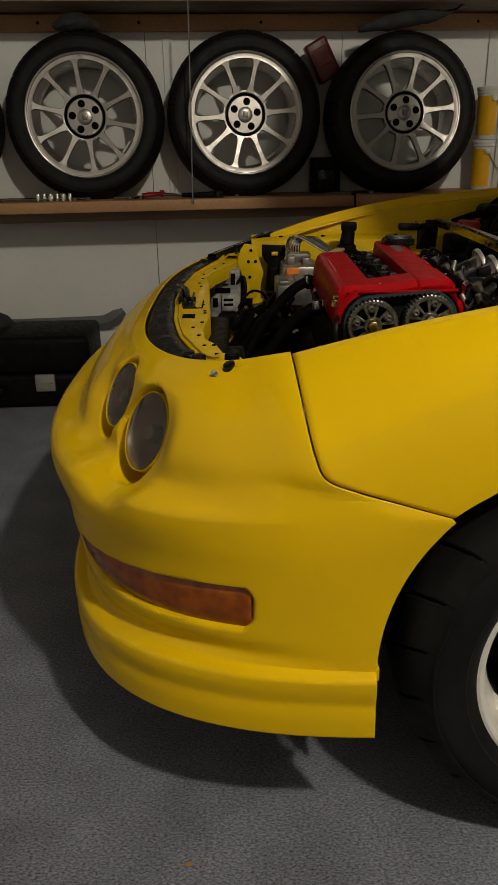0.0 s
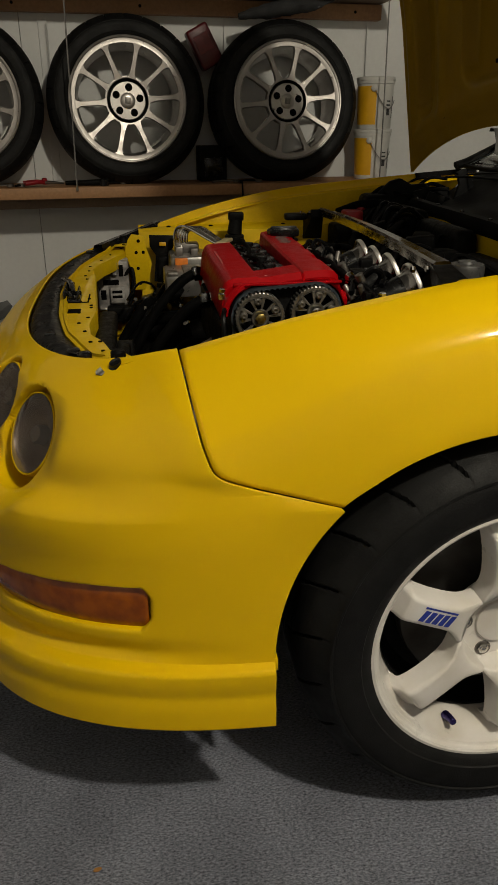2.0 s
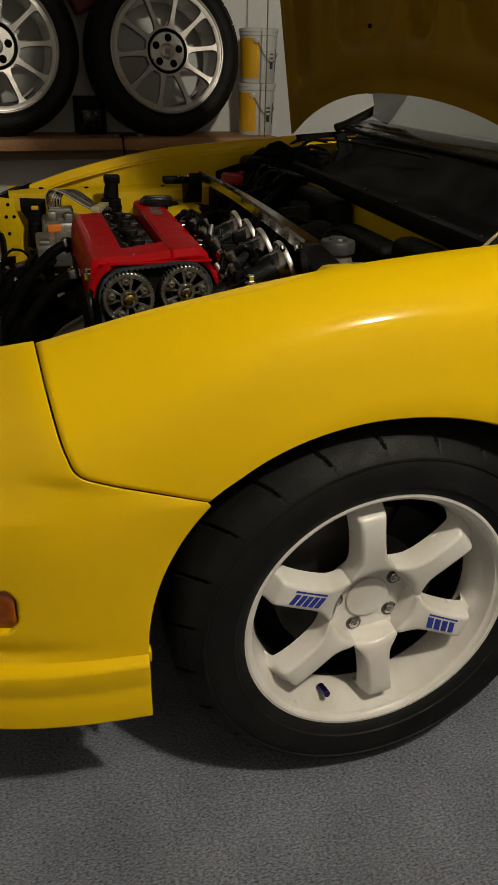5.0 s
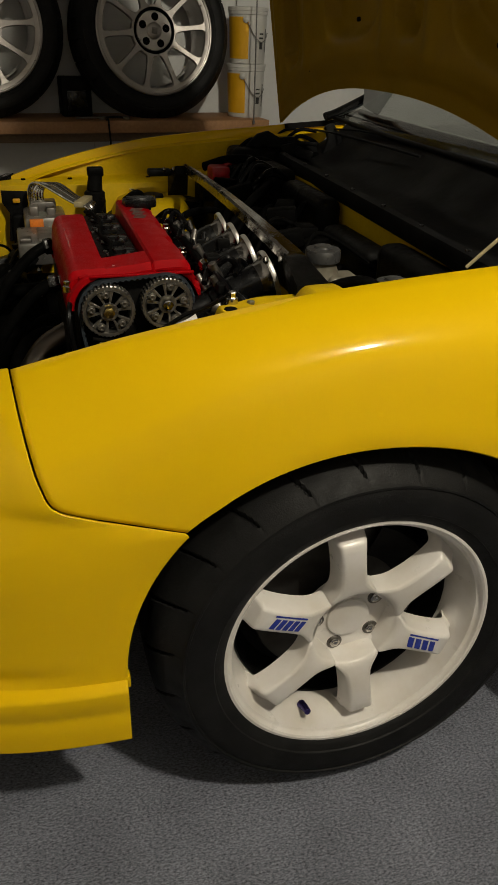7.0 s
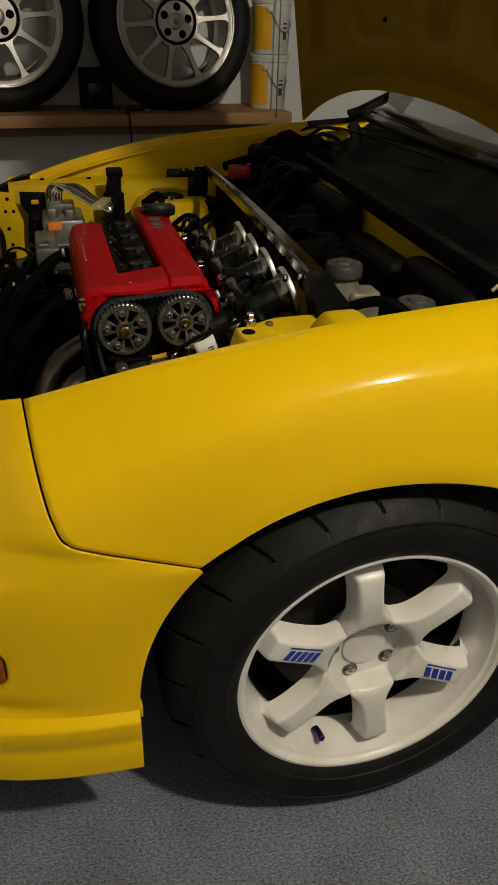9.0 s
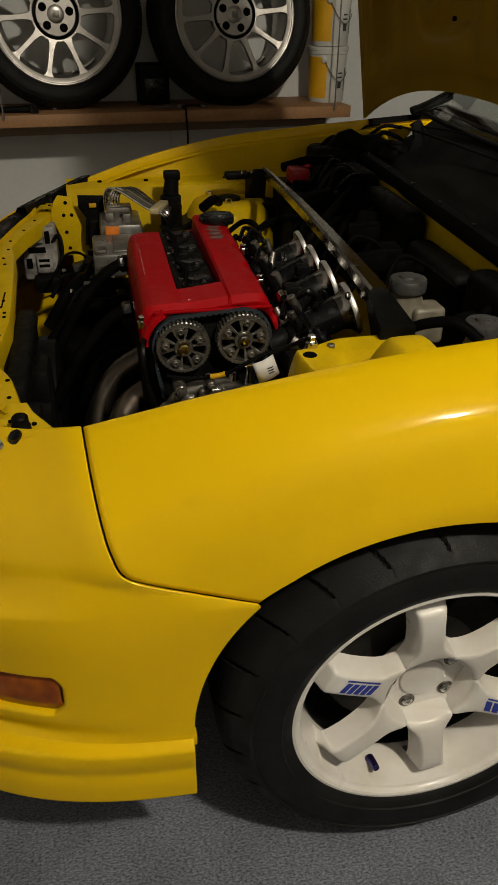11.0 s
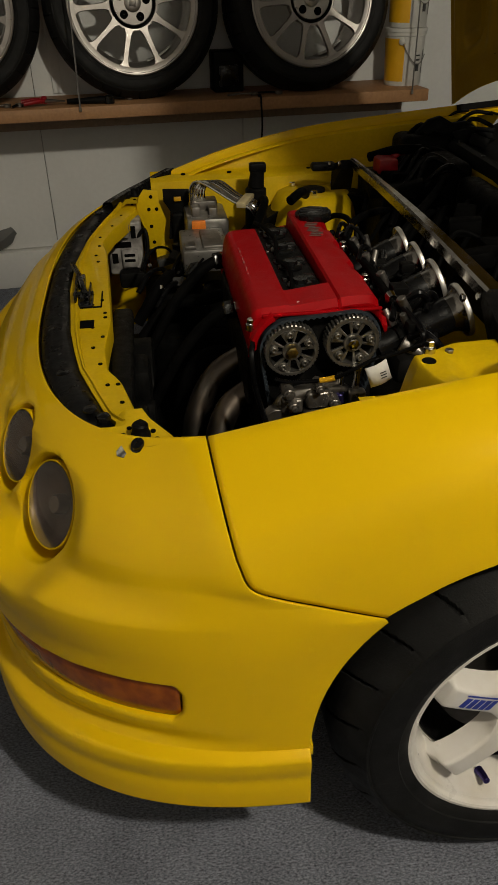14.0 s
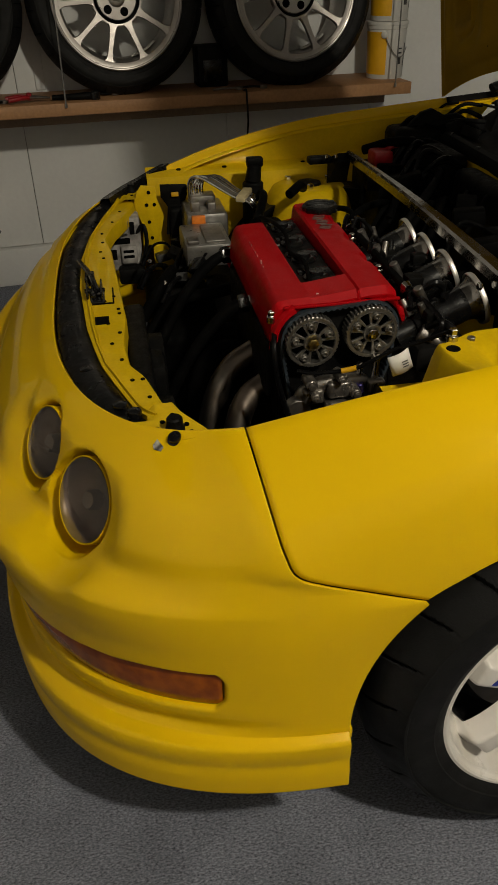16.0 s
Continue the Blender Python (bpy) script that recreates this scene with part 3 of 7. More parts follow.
for k, (c, a, r) in enumerate(LAMPS):
    m, _ = along(Vector(c) + Vector(a).normalized() * (0.005 if r > 0.055 else 0.0), Vector(c) + Vector(a))
    bm = bmesh.new()
    lathe(bm, [(0.001, -0.034), (r * 0.25, -0.032), (r * 0.5, -0.026), (r * 0.78, -0.014), (r * 0.93, -0.002), (r * 0.94, 0.006)], m, 48)
    lampp = put("headlamp", bm, LENS_DARK, "round headlamp with a hazy lens")
    bm = bmesh.new()
    lathe(bm, [(r * 0.99, -0.055), (r * 1.0, -0.010), (r * 1.0, 0.003), (r * 0.992, 0.0062), (r * 0.972, 0.007), (r * 0.955, 0.0055), (r * 0.94, 0.0)], m, 56)
    put("lamp_rim", bm, YELLOW, "yellow rim round the lens", lampp)
    bm = bmesh.new()
    lathe(bm, [(0.0005, -0.014), (0.010, -0.013), (0.012, -0.018), (0.012, -0.032)], m, 20)
    put("bulb_shield", bm, ALLOY_DARK, "", lampp)
    bm = bmesh.new()
    lamp_disc(bm, m @ Matrix.Translation((0, 0, 0.0065)), r * 0.95, 0.010, k % 2 == 1)
    put("lens", bm, HAZY, "hazy fluted glass lens" if k % 2 else "hazy clear glass lens", lampp).visible_shadow = False


bm = bmesh.new()
yy = YC - half_width(0.2385, 0.29)
box(bm, (0.2365, yy - 0.004, 0.279), (0.2425, yy + 0.010, 0.297), 0.0012)
put("lip_clip", bm, YELLOW)


# fenders
def coons(left, right, bottom, top, u, v):
    """A point (x, z) between four border lines."""
    l, r, b, t = left(v), right(v), bottom(u), top(u)
    c00, c10, c01, c11 = left(0), right(0), left(1), right(1)
    return [(1 - u) * l[i] + u * r[i] + (1 - v) * b[i] + v * t[i]
            - ((1 - u) * (1 - v) * c00[i] + u * (1 - v) * c10[i] + (1 - u) * v * c01[i] + u * v * c11[i]) for i in (0, 1)]


GAP = 0.0010


def f_left(v):
    x, z = seam_point(v)
    return x + GAP * ease(0.1, 0.55, v) + 0.001, z + GAP * ease(0.65, 0.25, v)


def f_bottom(u):
    a = A0 + (0.12 - A0) * min(1, u / 0.86)
    x, z = arch_point(a)
    k = max(0, (u - 0.86) / 0.14)
    x0, z0 = f_left(0)
    w = max(0, 1 - u * 18)
    return x + 0.02 * k + (x0 - arch_point(A0)[0]) * w, z - (z - 0.19) * k + (z0 - arch_point(A0)[1]) * w


def f_right(v):
    x0, z0 = f_bottom(1)
    return x0 + (1.12 - x0) * v, z0 + (z_top(1.12) - z0) * v


def f_top(u):
    x0 = f_left(1)[0]
    x = x0 + (1.12 - x0) * u
    return x, z_top(x)


def fender(flip):
    bm = bmesh.new()
    rows = []
    for i in range(121):
        row = []
        u = i / 120
        for j in range(61):
            x, z = coons(f_left, f_right, f_bottom, f_top, u, j / 60)
            hw = half_width(x, z)
            r = math.hypot(x - HUB[0], z - HUB[1])
            hw += 0.0015 * math.exp(-((r - ARCH_R) / 0.022) ** 2) * ease(0.45, 0.6, z)
            row.append((x, YC + hw if flip else YC - hw, z))
        # hood ledge turned in along the top
        x, y, z = row[-1]
        sgn = -1 if flip else 1
        row += [(x, y + sgn * 0.004, z - 0.0015), (x, y + sgn * 0.006, z - 0.008), (x, y + sgn * 0.007, z - 0.022), (x, y + sgn * 0.032, z - 0.024)]
        # flange turned in round the arch
        x, y, z = row[0]
        d = Vector((HUB[0] - x, 0, HUB[1] - z)).normalized()
        row = [(x + d.x * 0.003, y + sgn * 0.028, z + d.z * 0.003), (x + d.x * 0.003, y + sgn * 0.004, z + d.z * 0.003)] + row
        rows.append(row)
    grid(bm, rows, flip=flip)
    return bm


for flip in (False, True):
    fen = put("fender", fender(flip), YELLOW, "smooth yellow front fender", angle=50)
    s = fen.modifiers.new("thickness", "SOLIDIFY")
    s.thickness, s.offset = 0.0025, -1.0
    # dark wheel well
    bm = bmesh.new()
    sg = 1 if flip else -1
    rows = []
    for k in range(33):
        a = math.radians(-14 + 208 * k / 32)
        row = []
        for y in (0.765, 0.74, 0.60, 0.50):
            row.append((HUB[0] + 0.335 * math.cos(a), YC + sg * y, max(0.16, HUB[1] + 0.335 * math.sin(a))))
        row.append((HUB[0] + 0.03 * math.cos(a), YC + sg * 0.50, HUB[1] + 0.03 * math.sin(a)))
        rows.append(row)
    grid(bm, rows)
    put("wheel_well", bm, BLACK_PL, "dark wheel well liner")
    bm = bmesh.new()
    rod(bm, (HUB[0] - 0.09, YC + sg * 0.60, 0.25), (HUB[0] - 0.02, YC + sg * 0.52, 0.52), 0.03, seg=14)
    put("damper", bm, ALLOY_DARK)


# ---- wheels ----


def spoke(stations, seg_round=0.006):
    """One spoke along local x; stations of (radius, half width, front height, thickness)."""
    bm = bmesh.new()
    rows = []
    for r, w, h, t in stations:
        c = min(w * 0.35, seg_round)
        rows.append([(r, -w * 1.06, h - t), (r, -w, h - t * 0.35), (r, -w, h - c), (r, -w + c * 0.4, h - c * 0.3), (r, -w + c, h),
                     (r, w - c, h), (r, w - c * 0.4, h - c * 0.3), (r, w, h - c), (r, w, h - t * 0.35), (r, w * 1.06, h - t)])
    vs = grid(bm, rows, close_v=True)
    bm.faces.new(list(reversed(vs[0])))
    bm.faces.new(vs[-1])
    bmesh.ops.recalc_face_normals(bm, faces=bm.faces)
    return bm


def turned(ob, parent, m):
    ob.parent = parent
    ob.matrix_basis = m
    return ob


def tyre_mesh(outer, inner, width, pitches, bulge=0.008, slant=0.5):
    """A tyre round local z, its outer wall at z = 0 and its inner wall at -width, with shoulder sipes and grooves."""
    prof = []
    w = width
    side = outer - inner
    for f, h in ((-0.04, -0.012), (0.02, -0.002), (0.11, 0.36), (0.19, 0.60), (0.205, 0.78), (0.41, 1.0), (0.52, 0.96), (0.585, 0.74), (0.60, 0.90), (0.63, 0.86), (0.665, 0.36)):
        prof.append((inner + side * f, h if h < 0 else bulge * h))
    n_wall = len(prof)
    for k in range(17):
        h = -0.003 - 0.045 * k / 16
        prof.append((inner + side * float(np.interp(-h, (0.003, 0.012, 0.024, 0.036, 0.048), (0.745, 0.83, 0.905, 0.955, 0.985))), h))
    n_side = len(prof)
    for k in range(1, 15):
        y = -0.048 - (w - 0.096) * k / 15
        groove = 0.007 if k in (4, 7, 8, 11) else 0.0
        prof.append((outer - groove - 0.0010 * abs(k - 7.5) / 7.5, y))
    prof += [(inner + side * 0.955, -w + 0.036), (inner + side * 0.83, -w + 0.012), (inner + side * 0.5, -w - bulge), (inner, -w), (inner - 0.004, -w + 0.012)]
    seg = pitches * 40

    def ripple(a, j):
        r, y = prof[j]
        if j < n_wall or j > n_side + 14:
            return 0.0
        u = (a * pitches / (2 * math.pi) + slant * (-y) * 18 / pitches) % 1.0
        depth = 0.0065 if j < n_side + 5 else (0.0055 if j >= n_side + 10 else 0.0)
        if j == n_wall:
            depth = 0.002
        return -depth if u < 0.052 else 0.0

    bm = bmesh.new()
    lathe(bm, prof, None, seg, ripple)
    bmesh.ops.recalc_face_normals(bm, faces=bm.faces)
    me = bpy.data.meshes.new("tyre")
    bm.to_mesh(me)
    bm.free()
    smooth(me, 30)
    me.materials.append(RUBBER)
    return me


CHARCOAL_METAL = material("dull_brake_steel", (0.075, 0.070, 0.065), rough=0.5, metal=0.8, spots=0.4, spot_size=25)
# white six-spoke wheel of the car: local z points out of the car
front = thing("front_wheel", (HUB[0], 0.9, 0.0), "white six-spoke alloy wheel on a worn semi-slick tyre", "wheel")
front.matrix_world = pose(HUB[0] - 0.002, 0.886, 0.290, 90, 0, 0)
part("tyre", tyre_mesh(0.291, 0.1925, 0.195, 23, 0.012, -8.0), None, front, "black semi-slick tyre with slanted shoulder cuts")
bm = bmesh.new()
lathe(bm, [(0.1970, -0.010), (0.1980, -0.004), (0.1965, -0.0005), (0.1925, 0.0), (0.1895, -0.002), (0.1882, -0.007), (0.1868, -0.0085), (0.1835, -0.010), (0.1822, -0.014), (0.1812, -0.026), (0.1760, -0.037), (0.1700, -0.050),
           (0.1675, -0.075), (0.166, -0.12), (0.172, -0.165), (0.188, -0.178), (0.2, -0.180), (0.202, -0.176)], None, 128)
part("rim", bm, WHITE_WHEEL, front)
bm = bmesh.new()
lathe(bm, [(0.0268, -0.0490), (0.0580, -0.0492), (0.0612, -0.0484), (0.0634, -0.0440), (0.0650, -0.0300), (0.0660, -0.0275), (0.0660, -0.062), (0.050, -0.078), (0.03, -0.08)], None, 72)
part("hub_face", bm, WHITE_WHEEL, front)
bm = bmesh.new()
lathe(bm, [(0.0332, -0.0500), (0.0330, -0.0467), (0.0318, -0.0453), (0.015, -0.0448), (0.0004, -0.0447)], None, 48)
part("centre_cap", bm, WHITE_WHEEL, front)


def web_spoke(stations):
    """One spoke with its sixth of the web round the hub; stations of (radius, half width, flare of the flank, front height)."""
    bm = bmesh.new()
    rows = []
    for r, w, flare, h in stations:
        c = min(0.0042, w * 0.3)
        row = []
        for k in range(13):
            y = -(w - c) + 2 * (w - c) * k / 12
            # inside the web the row bends round the hub
            x = r if r > 0.080 else math.sqrt(max(0.0, r * r - y * y * ease(0.080, 0.066, r))) if r * r > y * y else r
            row.append((x, y, h + 0.0006 * (1 - (y / w) ** 2)))
        xl, xr = row[0][0], row[-1][0]
        left = [(xl, -w - flare, h - 0.033), (xl, -w - flare * 0.55, h - 0.018), (xl, -w - flare * 0.08, h - c * 1.2), (xl, -w + c * 0.30, h - c * 0.35)]
        right = [(xr, -y, z) for _, y, z in reversed(left)]
        rows.append(left + row + right)
    vs = grid(bm, rows, close_v=True)
    bm.faces.new(list(reversed(vs[0])))
    bm.faces.new(vs[-1])
    bmesh.ops.recalc_face_normals(bm, faces=bm.faces)
    return bm


SP = [(0.0625, 0.0345, 0.0015, -0.0235), (0.0645, 0.0352, 0.0015, -0.0205), (0.0675, 0.0345, 0.0015, -0.0185), (0.0705, 0.0310, 0.0016, -0.0172), (0.0740, 0.0268, 0.0020, -0.0162), (0.0785, 0.0232, 0.0030, -0.0152), (0.0850, 0.0204, 0.0042, -0.0140), (0.0940, 0.0187, 0.0050, -0.0127),
      (0.1100, 0.0178, 0.0055, -0.0110), (0.1300, 0.0178, 0.0058, -0.0100), (0.1460, 0.0184, 0.0062, -0.0102), (0.1550, 0.0190, 0.0066, -0.0110), (0.1585, 0.0192, 0.0070, -0.0125), (0.1610, 0.0193, 0.0074, -0.0160), (0.1650, 0.0198, 0.0080, -0.0260), (0.1720, 0.0215, 0.0085, -0.0360), (0.1790, 0.0240, 0.0090, -0.0420)]
spoke_ob = part("spoke", web_spoke(SP), WHITE_WHEEL, front)
for k in range(6):
    m = pose(0, 0, 0, 0, 0, 98 + 60 * k)
    ob = spoke_ob if k == 0 else part("spoke", spoke_ob.data, None, front)
    turned(ob, front, m)
bore = bmesh.new()
lathe(bore, [(0.0118, -0.026), (0.0118, -0.0220), (0.0113, -0.0213), (0.0106, -0.0217), (0.0104, -0.0222), (0.0004, -0.0222)], None, 28)
nut = bmesh.new()
lathe(nut, [(0.0082, -0.0219), (0.0082, -0.0196), (0.0068, -0.0186), (0.0052, -0.0184), (0.0046, -0.0168), (0.0022, -0.0158), (0.0003, -0.0156)], None, 6)
bore_ob = nut_ob = None
for k in range(5):
    a = math.radians(34 + 72 * k)
    m = Matrix.Translation((0.0485 * math.cos(a), 0.0485 * math.sin(a), -0.0265))
    if bore_ob is None:
        bore_ob, nut_ob = part("lug_bore", bore, ALLOY_DARK, front), part("lug_nut", nut, STEEL, front, "bright steel lug nut")
        turned(bore_ob, front, m), turned(nut_ob, front, m)
    else:
        turned(part("lug_bore", bore_ob.data, None, front), front, m)
        turned(part("lug_nut", nut_ob.data, None, front), front, m)
# blue prints on two spokes, as slanted bars
for ang, n, length in ((158, 5, 0.050), (-22, 4, 0.050)):
    bm = bmesh.new()
    for k in range(n):
        x0 = 0.088 + length * k / n
        flip = 1 if ang > 90 else -1
        w = length / n * 0.74
        pts = [(x0, -0.0065), (x0 + w, -0.0065), (x0 + w + 0.005, 0.0105), (x0 + 0.005, 0.0105)]
        slab(bm, [(x, y * flip) for x, y in pts], 0.0006, Matrix.Translation((0, 0, 0)))
    slab(bm, [(0.088, -0.0118 * flip), (0.088 + length, -0.0118 * flip), (0.088 + length, -0.0092 * flip), (0.088, -0.0092 * flip)], 0.0006)
    for v in bm.verts:
        v.co.z += float(np.interp(v.co.x, (0.085, 0.094, 0.110, 0.130, 0.146), (-0.0140, -0.0127, -0.0110, -0.0100, -0.0102))) + 0.0009
    bmesh.ops.recalc_face_normals(bm, faces=bm.faces)
    turned(part("decal", bm, BLUE, front, "blue printed bars on the spoke"), front, pose(0, 0, 0, 0, 0, ang))
bm = bmesh.new()
rod(bm, (0, 0, 0), (0.001, 0.004, 0.010), 0.0070, 0.0060, 12)
rod(bm, (0.001, 0.004, 0.008), (0.002, 0.008, 0.024), 0.0058, 0.0050, 12)
turned(part("valve_cap", bm, material("purple_anodised", (0.05, 0.035, 0.17), rough=0.25, metal=0.8, spots=0.3, spot_size=90), front, "purple anodised valve cap"), front,
       Matrix.Translation((-0.062, -0.158, -0.045)))
# brake behind the spokes
bm = bmesh.new()
lathe(bm, [(0.04, -0.085), (0.128, -0.085), (0.130, -0.088), (0.130, -0.106), (0.05, -0.108)], None, 64)
part("brake_disc", bm, CHARCOAL_METAL, front, "dull steel brake disc")
bm = bmesh.new()
rows = []
for k in range(15):
    a = math.radians(20 + 50 * k / 14)
    rows.append([(r * math.cos(a), r * math.sin(a), z) for r, z in ((0.09, -0.075), (0.142, -0.070), (0.150, -0.085), (0.150, -0.125), (0.09, -0.125))])
grid(bm, rows, close_v=True)
part("caliper", bm, BLACK_PL, front)
bm = bmesh.new()
lathe(bm, [(0.0004, -0.112), (0.150, -0.112), (0.163, -0.095), (0.164, -0.070), (0.166, -0.068)], None, 48)
part("dust_shield", bm, BLACK_PL, front)


# machined ten-spoke wheels on the shelf
def shelf_wheel(tilt_label):
    root = thing("alloy_wheel", (0, 0, 0), tilt_label, "wheel", "spare wheels on the shelf")
    root.matrix_world = Matrix()
    part("tyre", tyre_mesh(0.297, 0.214, 0.19, 26, 0.010, 1.0), None, root, "black road tyre with scuffed wall")
    bm = bmesh.new()
    lathe(bm, [(0.216, -0.006), (0.2185, 0.001), (0.2175, 0.004), (0.214, 0.0055), (0.2105, 0.0045), (0.2085, 0.0005), (0.206, 0.0), (0.1935, 0.0002), (0.1915, -0.002), (0.1900, -0.012), (0.1890, -0.045), (0.184, -0.07), (0.180, -0.12), (0.19, -0.165), (0.21, -0.178)], None, 128)
    part("rim", bm, ALLOY, root)
    bm = bmesh.new()
    lathe(bm, [(0.027, -0.016), (0.0645, -0.016), (0.0665, -0.018), (0.0670, -0.024)], None, 64)
    part("hub_face", bm, ALLOY, root)
    bm = bmesh.new()
    lathe(bm, [(0.0660, -0.022), (0.0662, -0.048), (0.0762, -0.048), (0.0765, -0.0135)], None, 64)
    part("hub_groove", bm, BLACK_PL, root, "dark groove round the hub")
    bm = bmesh.new()
    lathe(bm, [(0.0765, -0.0300), (0.0765, -0.0135), (0.0790, -0.0125), (0.084, -0.0130), (0.083, -0.05)], None, 64)
    part("hub_ring", bm, ALLOY, root)
    st = [(0.0775, 0.0200, -0.0125, 0.02), (0.083, 0.0150, -0.0120, 0.02), (0.092, 0.0115, -0.0110, 0.019), (0.110, 0.0092, -0.0090, 0.018), (0.150, 0.0083, -0.0055, 0.018), (0.174, 0.0092, -0.0030, 0.018), (0.186, 0.0125, -0.0012, 0.018), (0.1940, 0.021, -0.0002, 0.018)]
    me = None
    for k in range(10):
        ob = part("spoke", spoke(st, 0.0016) if me is None else me, ALLOY, root, "", 22)
        me = ob.data
        turned(ob, root, pose(0, 0, 0, 0, 0, 12 + 36 * k))
    bm = bmesh.new()
    lathe(bm, [(0.028, -0.018), (0.0275, -0.012), (0.0245, -0.0100), (0.010, -0.0092), (0.0004, -0.0090)], None, 40)
    cap = part("centre_cap", bm, ALLOY, root, "brushed centre cap with a plain badge")
    bm = bmesh.new()
    box(bm, (-0.0105, -0.011, -0.0100), (0.0105, 0.011, -0.0080), 0.0015, 2)
    part("badge", bm, ALLOY_DARK, cap)
    me = None
    for k in range(5):
        a = math.radians(90 + 72 * k)
        if me is None:
            bm = bmesh.new()
            lathe(bm, [(0.0135, -0.0165), (0.0135, -0.0152), (0.0125, -0.0149), (0.0115, -0.0156), (0.0004, -0.0156)], None, 24)
            ob = part("lug_hole", bm, GROOVE, root)
            me = ob.data
        else:
            ob = part("lug_hole", me, None, root)
        turned(ob, root, Matrix.Translation((0.0465 * math.cos(a), 0.0465 * math.sin(a), 0)))
    # pale balancing weight inside the barrel
    bm = bmesh.new()
    rows = []
    for k in range(9):
        a = math.radians(-70 + 30 * k / 8)
        rows.append([(r * math.cos(a), r * math.sin(a), z) for r, z in ((0.182, -0.06), (0.176, -0.06), (0.176, -0.085), (0.182, -0.085))])
    grid(bm, rows, close_v=True)
    part("balance_weight", bm, PAIL_WHITE, root)
    return root


first = shelf_wheel("machined silver ten-spoke alloy wheel with tyre, leaning on the wall")
SHELF_WHEELS = [(-1.555, 9, 4.0), (-0.937, 12, 3.0), (-0.333, -8, 3.5), (0.288, -7, 7.0)]
for k, (s, spin, tip) in enumerate(SHELF_WHEELS):
    m = NORTH @ Matrix.Translation((s, 0.085, 0.7165 + 0.2965)) @ pose(0, 0, 0, 90 - tip, 0, 0) @ pose(0, 0, 0, 0, 0, spin)
    if k == 0:
        first.matrix_world = m
    else:
        copy_thing(first, m)

# ---- the car: hood, glass and bay ----
CORE_OUT = [(1.08, 0.085), (1.165, 0.036), (1.195, 0.019), (1.266, -0.004), (1.341, -0.026), (1.41, -0.038), (1.489, -0.049), (1.68, -0.062), (1.826, -0.061), (1.971, -0.044), (2.12, -0.012), (2.231, 0.020), (2.33, 0.07)]
CORE_IN = [(1.08, 0.135), (1.150, 0.080), (1.184, 0.062), (1.256, 0.046), (1.300, 0.036), (1.342, 0.016), (1.412, 0.010), (1.449, 0.012), (1.522, 0.017), (1.683, 0.010), (1.88, 0.001), (1.955, -0.009), (2.041, 0.010), (2.108, 0.035), (2.231, 0.075), (2.33, 0.13)]


def edge_x(y):
    """Where the bumper's upper edge lies at that y."""
    p = [shell(fit_phi(f, 1.0), 1.0) for f in np.linspace(0, math.pi, 121)]
    return float(np.interp(y, [q.y for q in p], [q.x for q in p])), float(np.interp(y, [q.y for q in p], [q.z for q in p]))


# dark tray under the engine
bm = bmesh.new()
box(bm, (-0.10, 1.10, 0.225), (0.98, 2.29, 0.245), 0.004)
put("undertray", bm, BLACK_PL, "grimy black undertray")

# inner aprons with a flat rail
for sg in (-1, 1):
    bm = bmesh.new()
    rows = []
    for x in np.linspace(0.105 if sg > 0 else 0.17, 0.98, 46):
        zr = (0.662 if sg > 0 else 0.60) + 0.03 * ease(0.45, 0.95, x)
        prof = [(0.676, z_top(x) - 0.024), (0.664, z_top(x) - 0.026), (0.660, zr + 0.004), (0.655, zr), (0.605, zr - 0.002), (0.595, zr - 0.008), (0.585, zr - 0.05), (0.575, 0.55), (0.545, 0.45), (0.52, 0.24)]
        rows.append([(x, YC + sg * d, max(z, 0.24)) for d, z in prof])
    grid(bm, rows, flip=sg > 0)
    apron = put("apron", bm, YELLOW_BAY, "yellow inner fender apron", angle=45)
    for x in (0.19, 0.310, 0.52):
        bm = bmesh.new()
        rod(bm, (x, YC + sg * 0.632, (0.664 if sg > 0 else 0.602) - 0.006), (x, YC + sg * 0.632, 0.6645 if sg > 0 else 0.6025), 0.006, seg=12)
        put("hole", bm, GROOVE, "", apron)
    # strut tower
    bm = bmesh.new()
    m = Matrix.Translation((0.515, YC + sg * 0.545, 0))
    low = 0.05
    lathe(bm, [(0.135, 0.24), (0.130, 0.45), (0.118, 0.60 - low), (0.105, 0.650 - low), (0.092, 0.672 - low), (0.075, 0.680 - low), (0.045, 0.681 - low), (0.040, 0.676 - low), (0.0005, 0.676 - low)], m, 40)
    tower = put("strut_tower", bm, YELLOW_BAY, "yellow strut tower")
    bm = bmesh.new()
    lathe(bm, [(0.032, 0.677 - low), (0.030, 0.683 - low), (0.016, 0.687 - low), (0.0005, 0.688 - low)], m, 24)
    put("strut_cap", bm, BLACK_PL, "", tower)
    for a in (20, 140, 260) if sg > 0 else ():
        bm = bmesh.new()
        hexnut(bm, (0.515 + 0.060 * math.cos(radians(a)), YC + sg * 0.545 + 0.060 * math.sin(radians(a)), 0.680 - low), (0, 0, 1), 0.0085, 0.012)
        put("nut", bm, STEEL, "", tower)

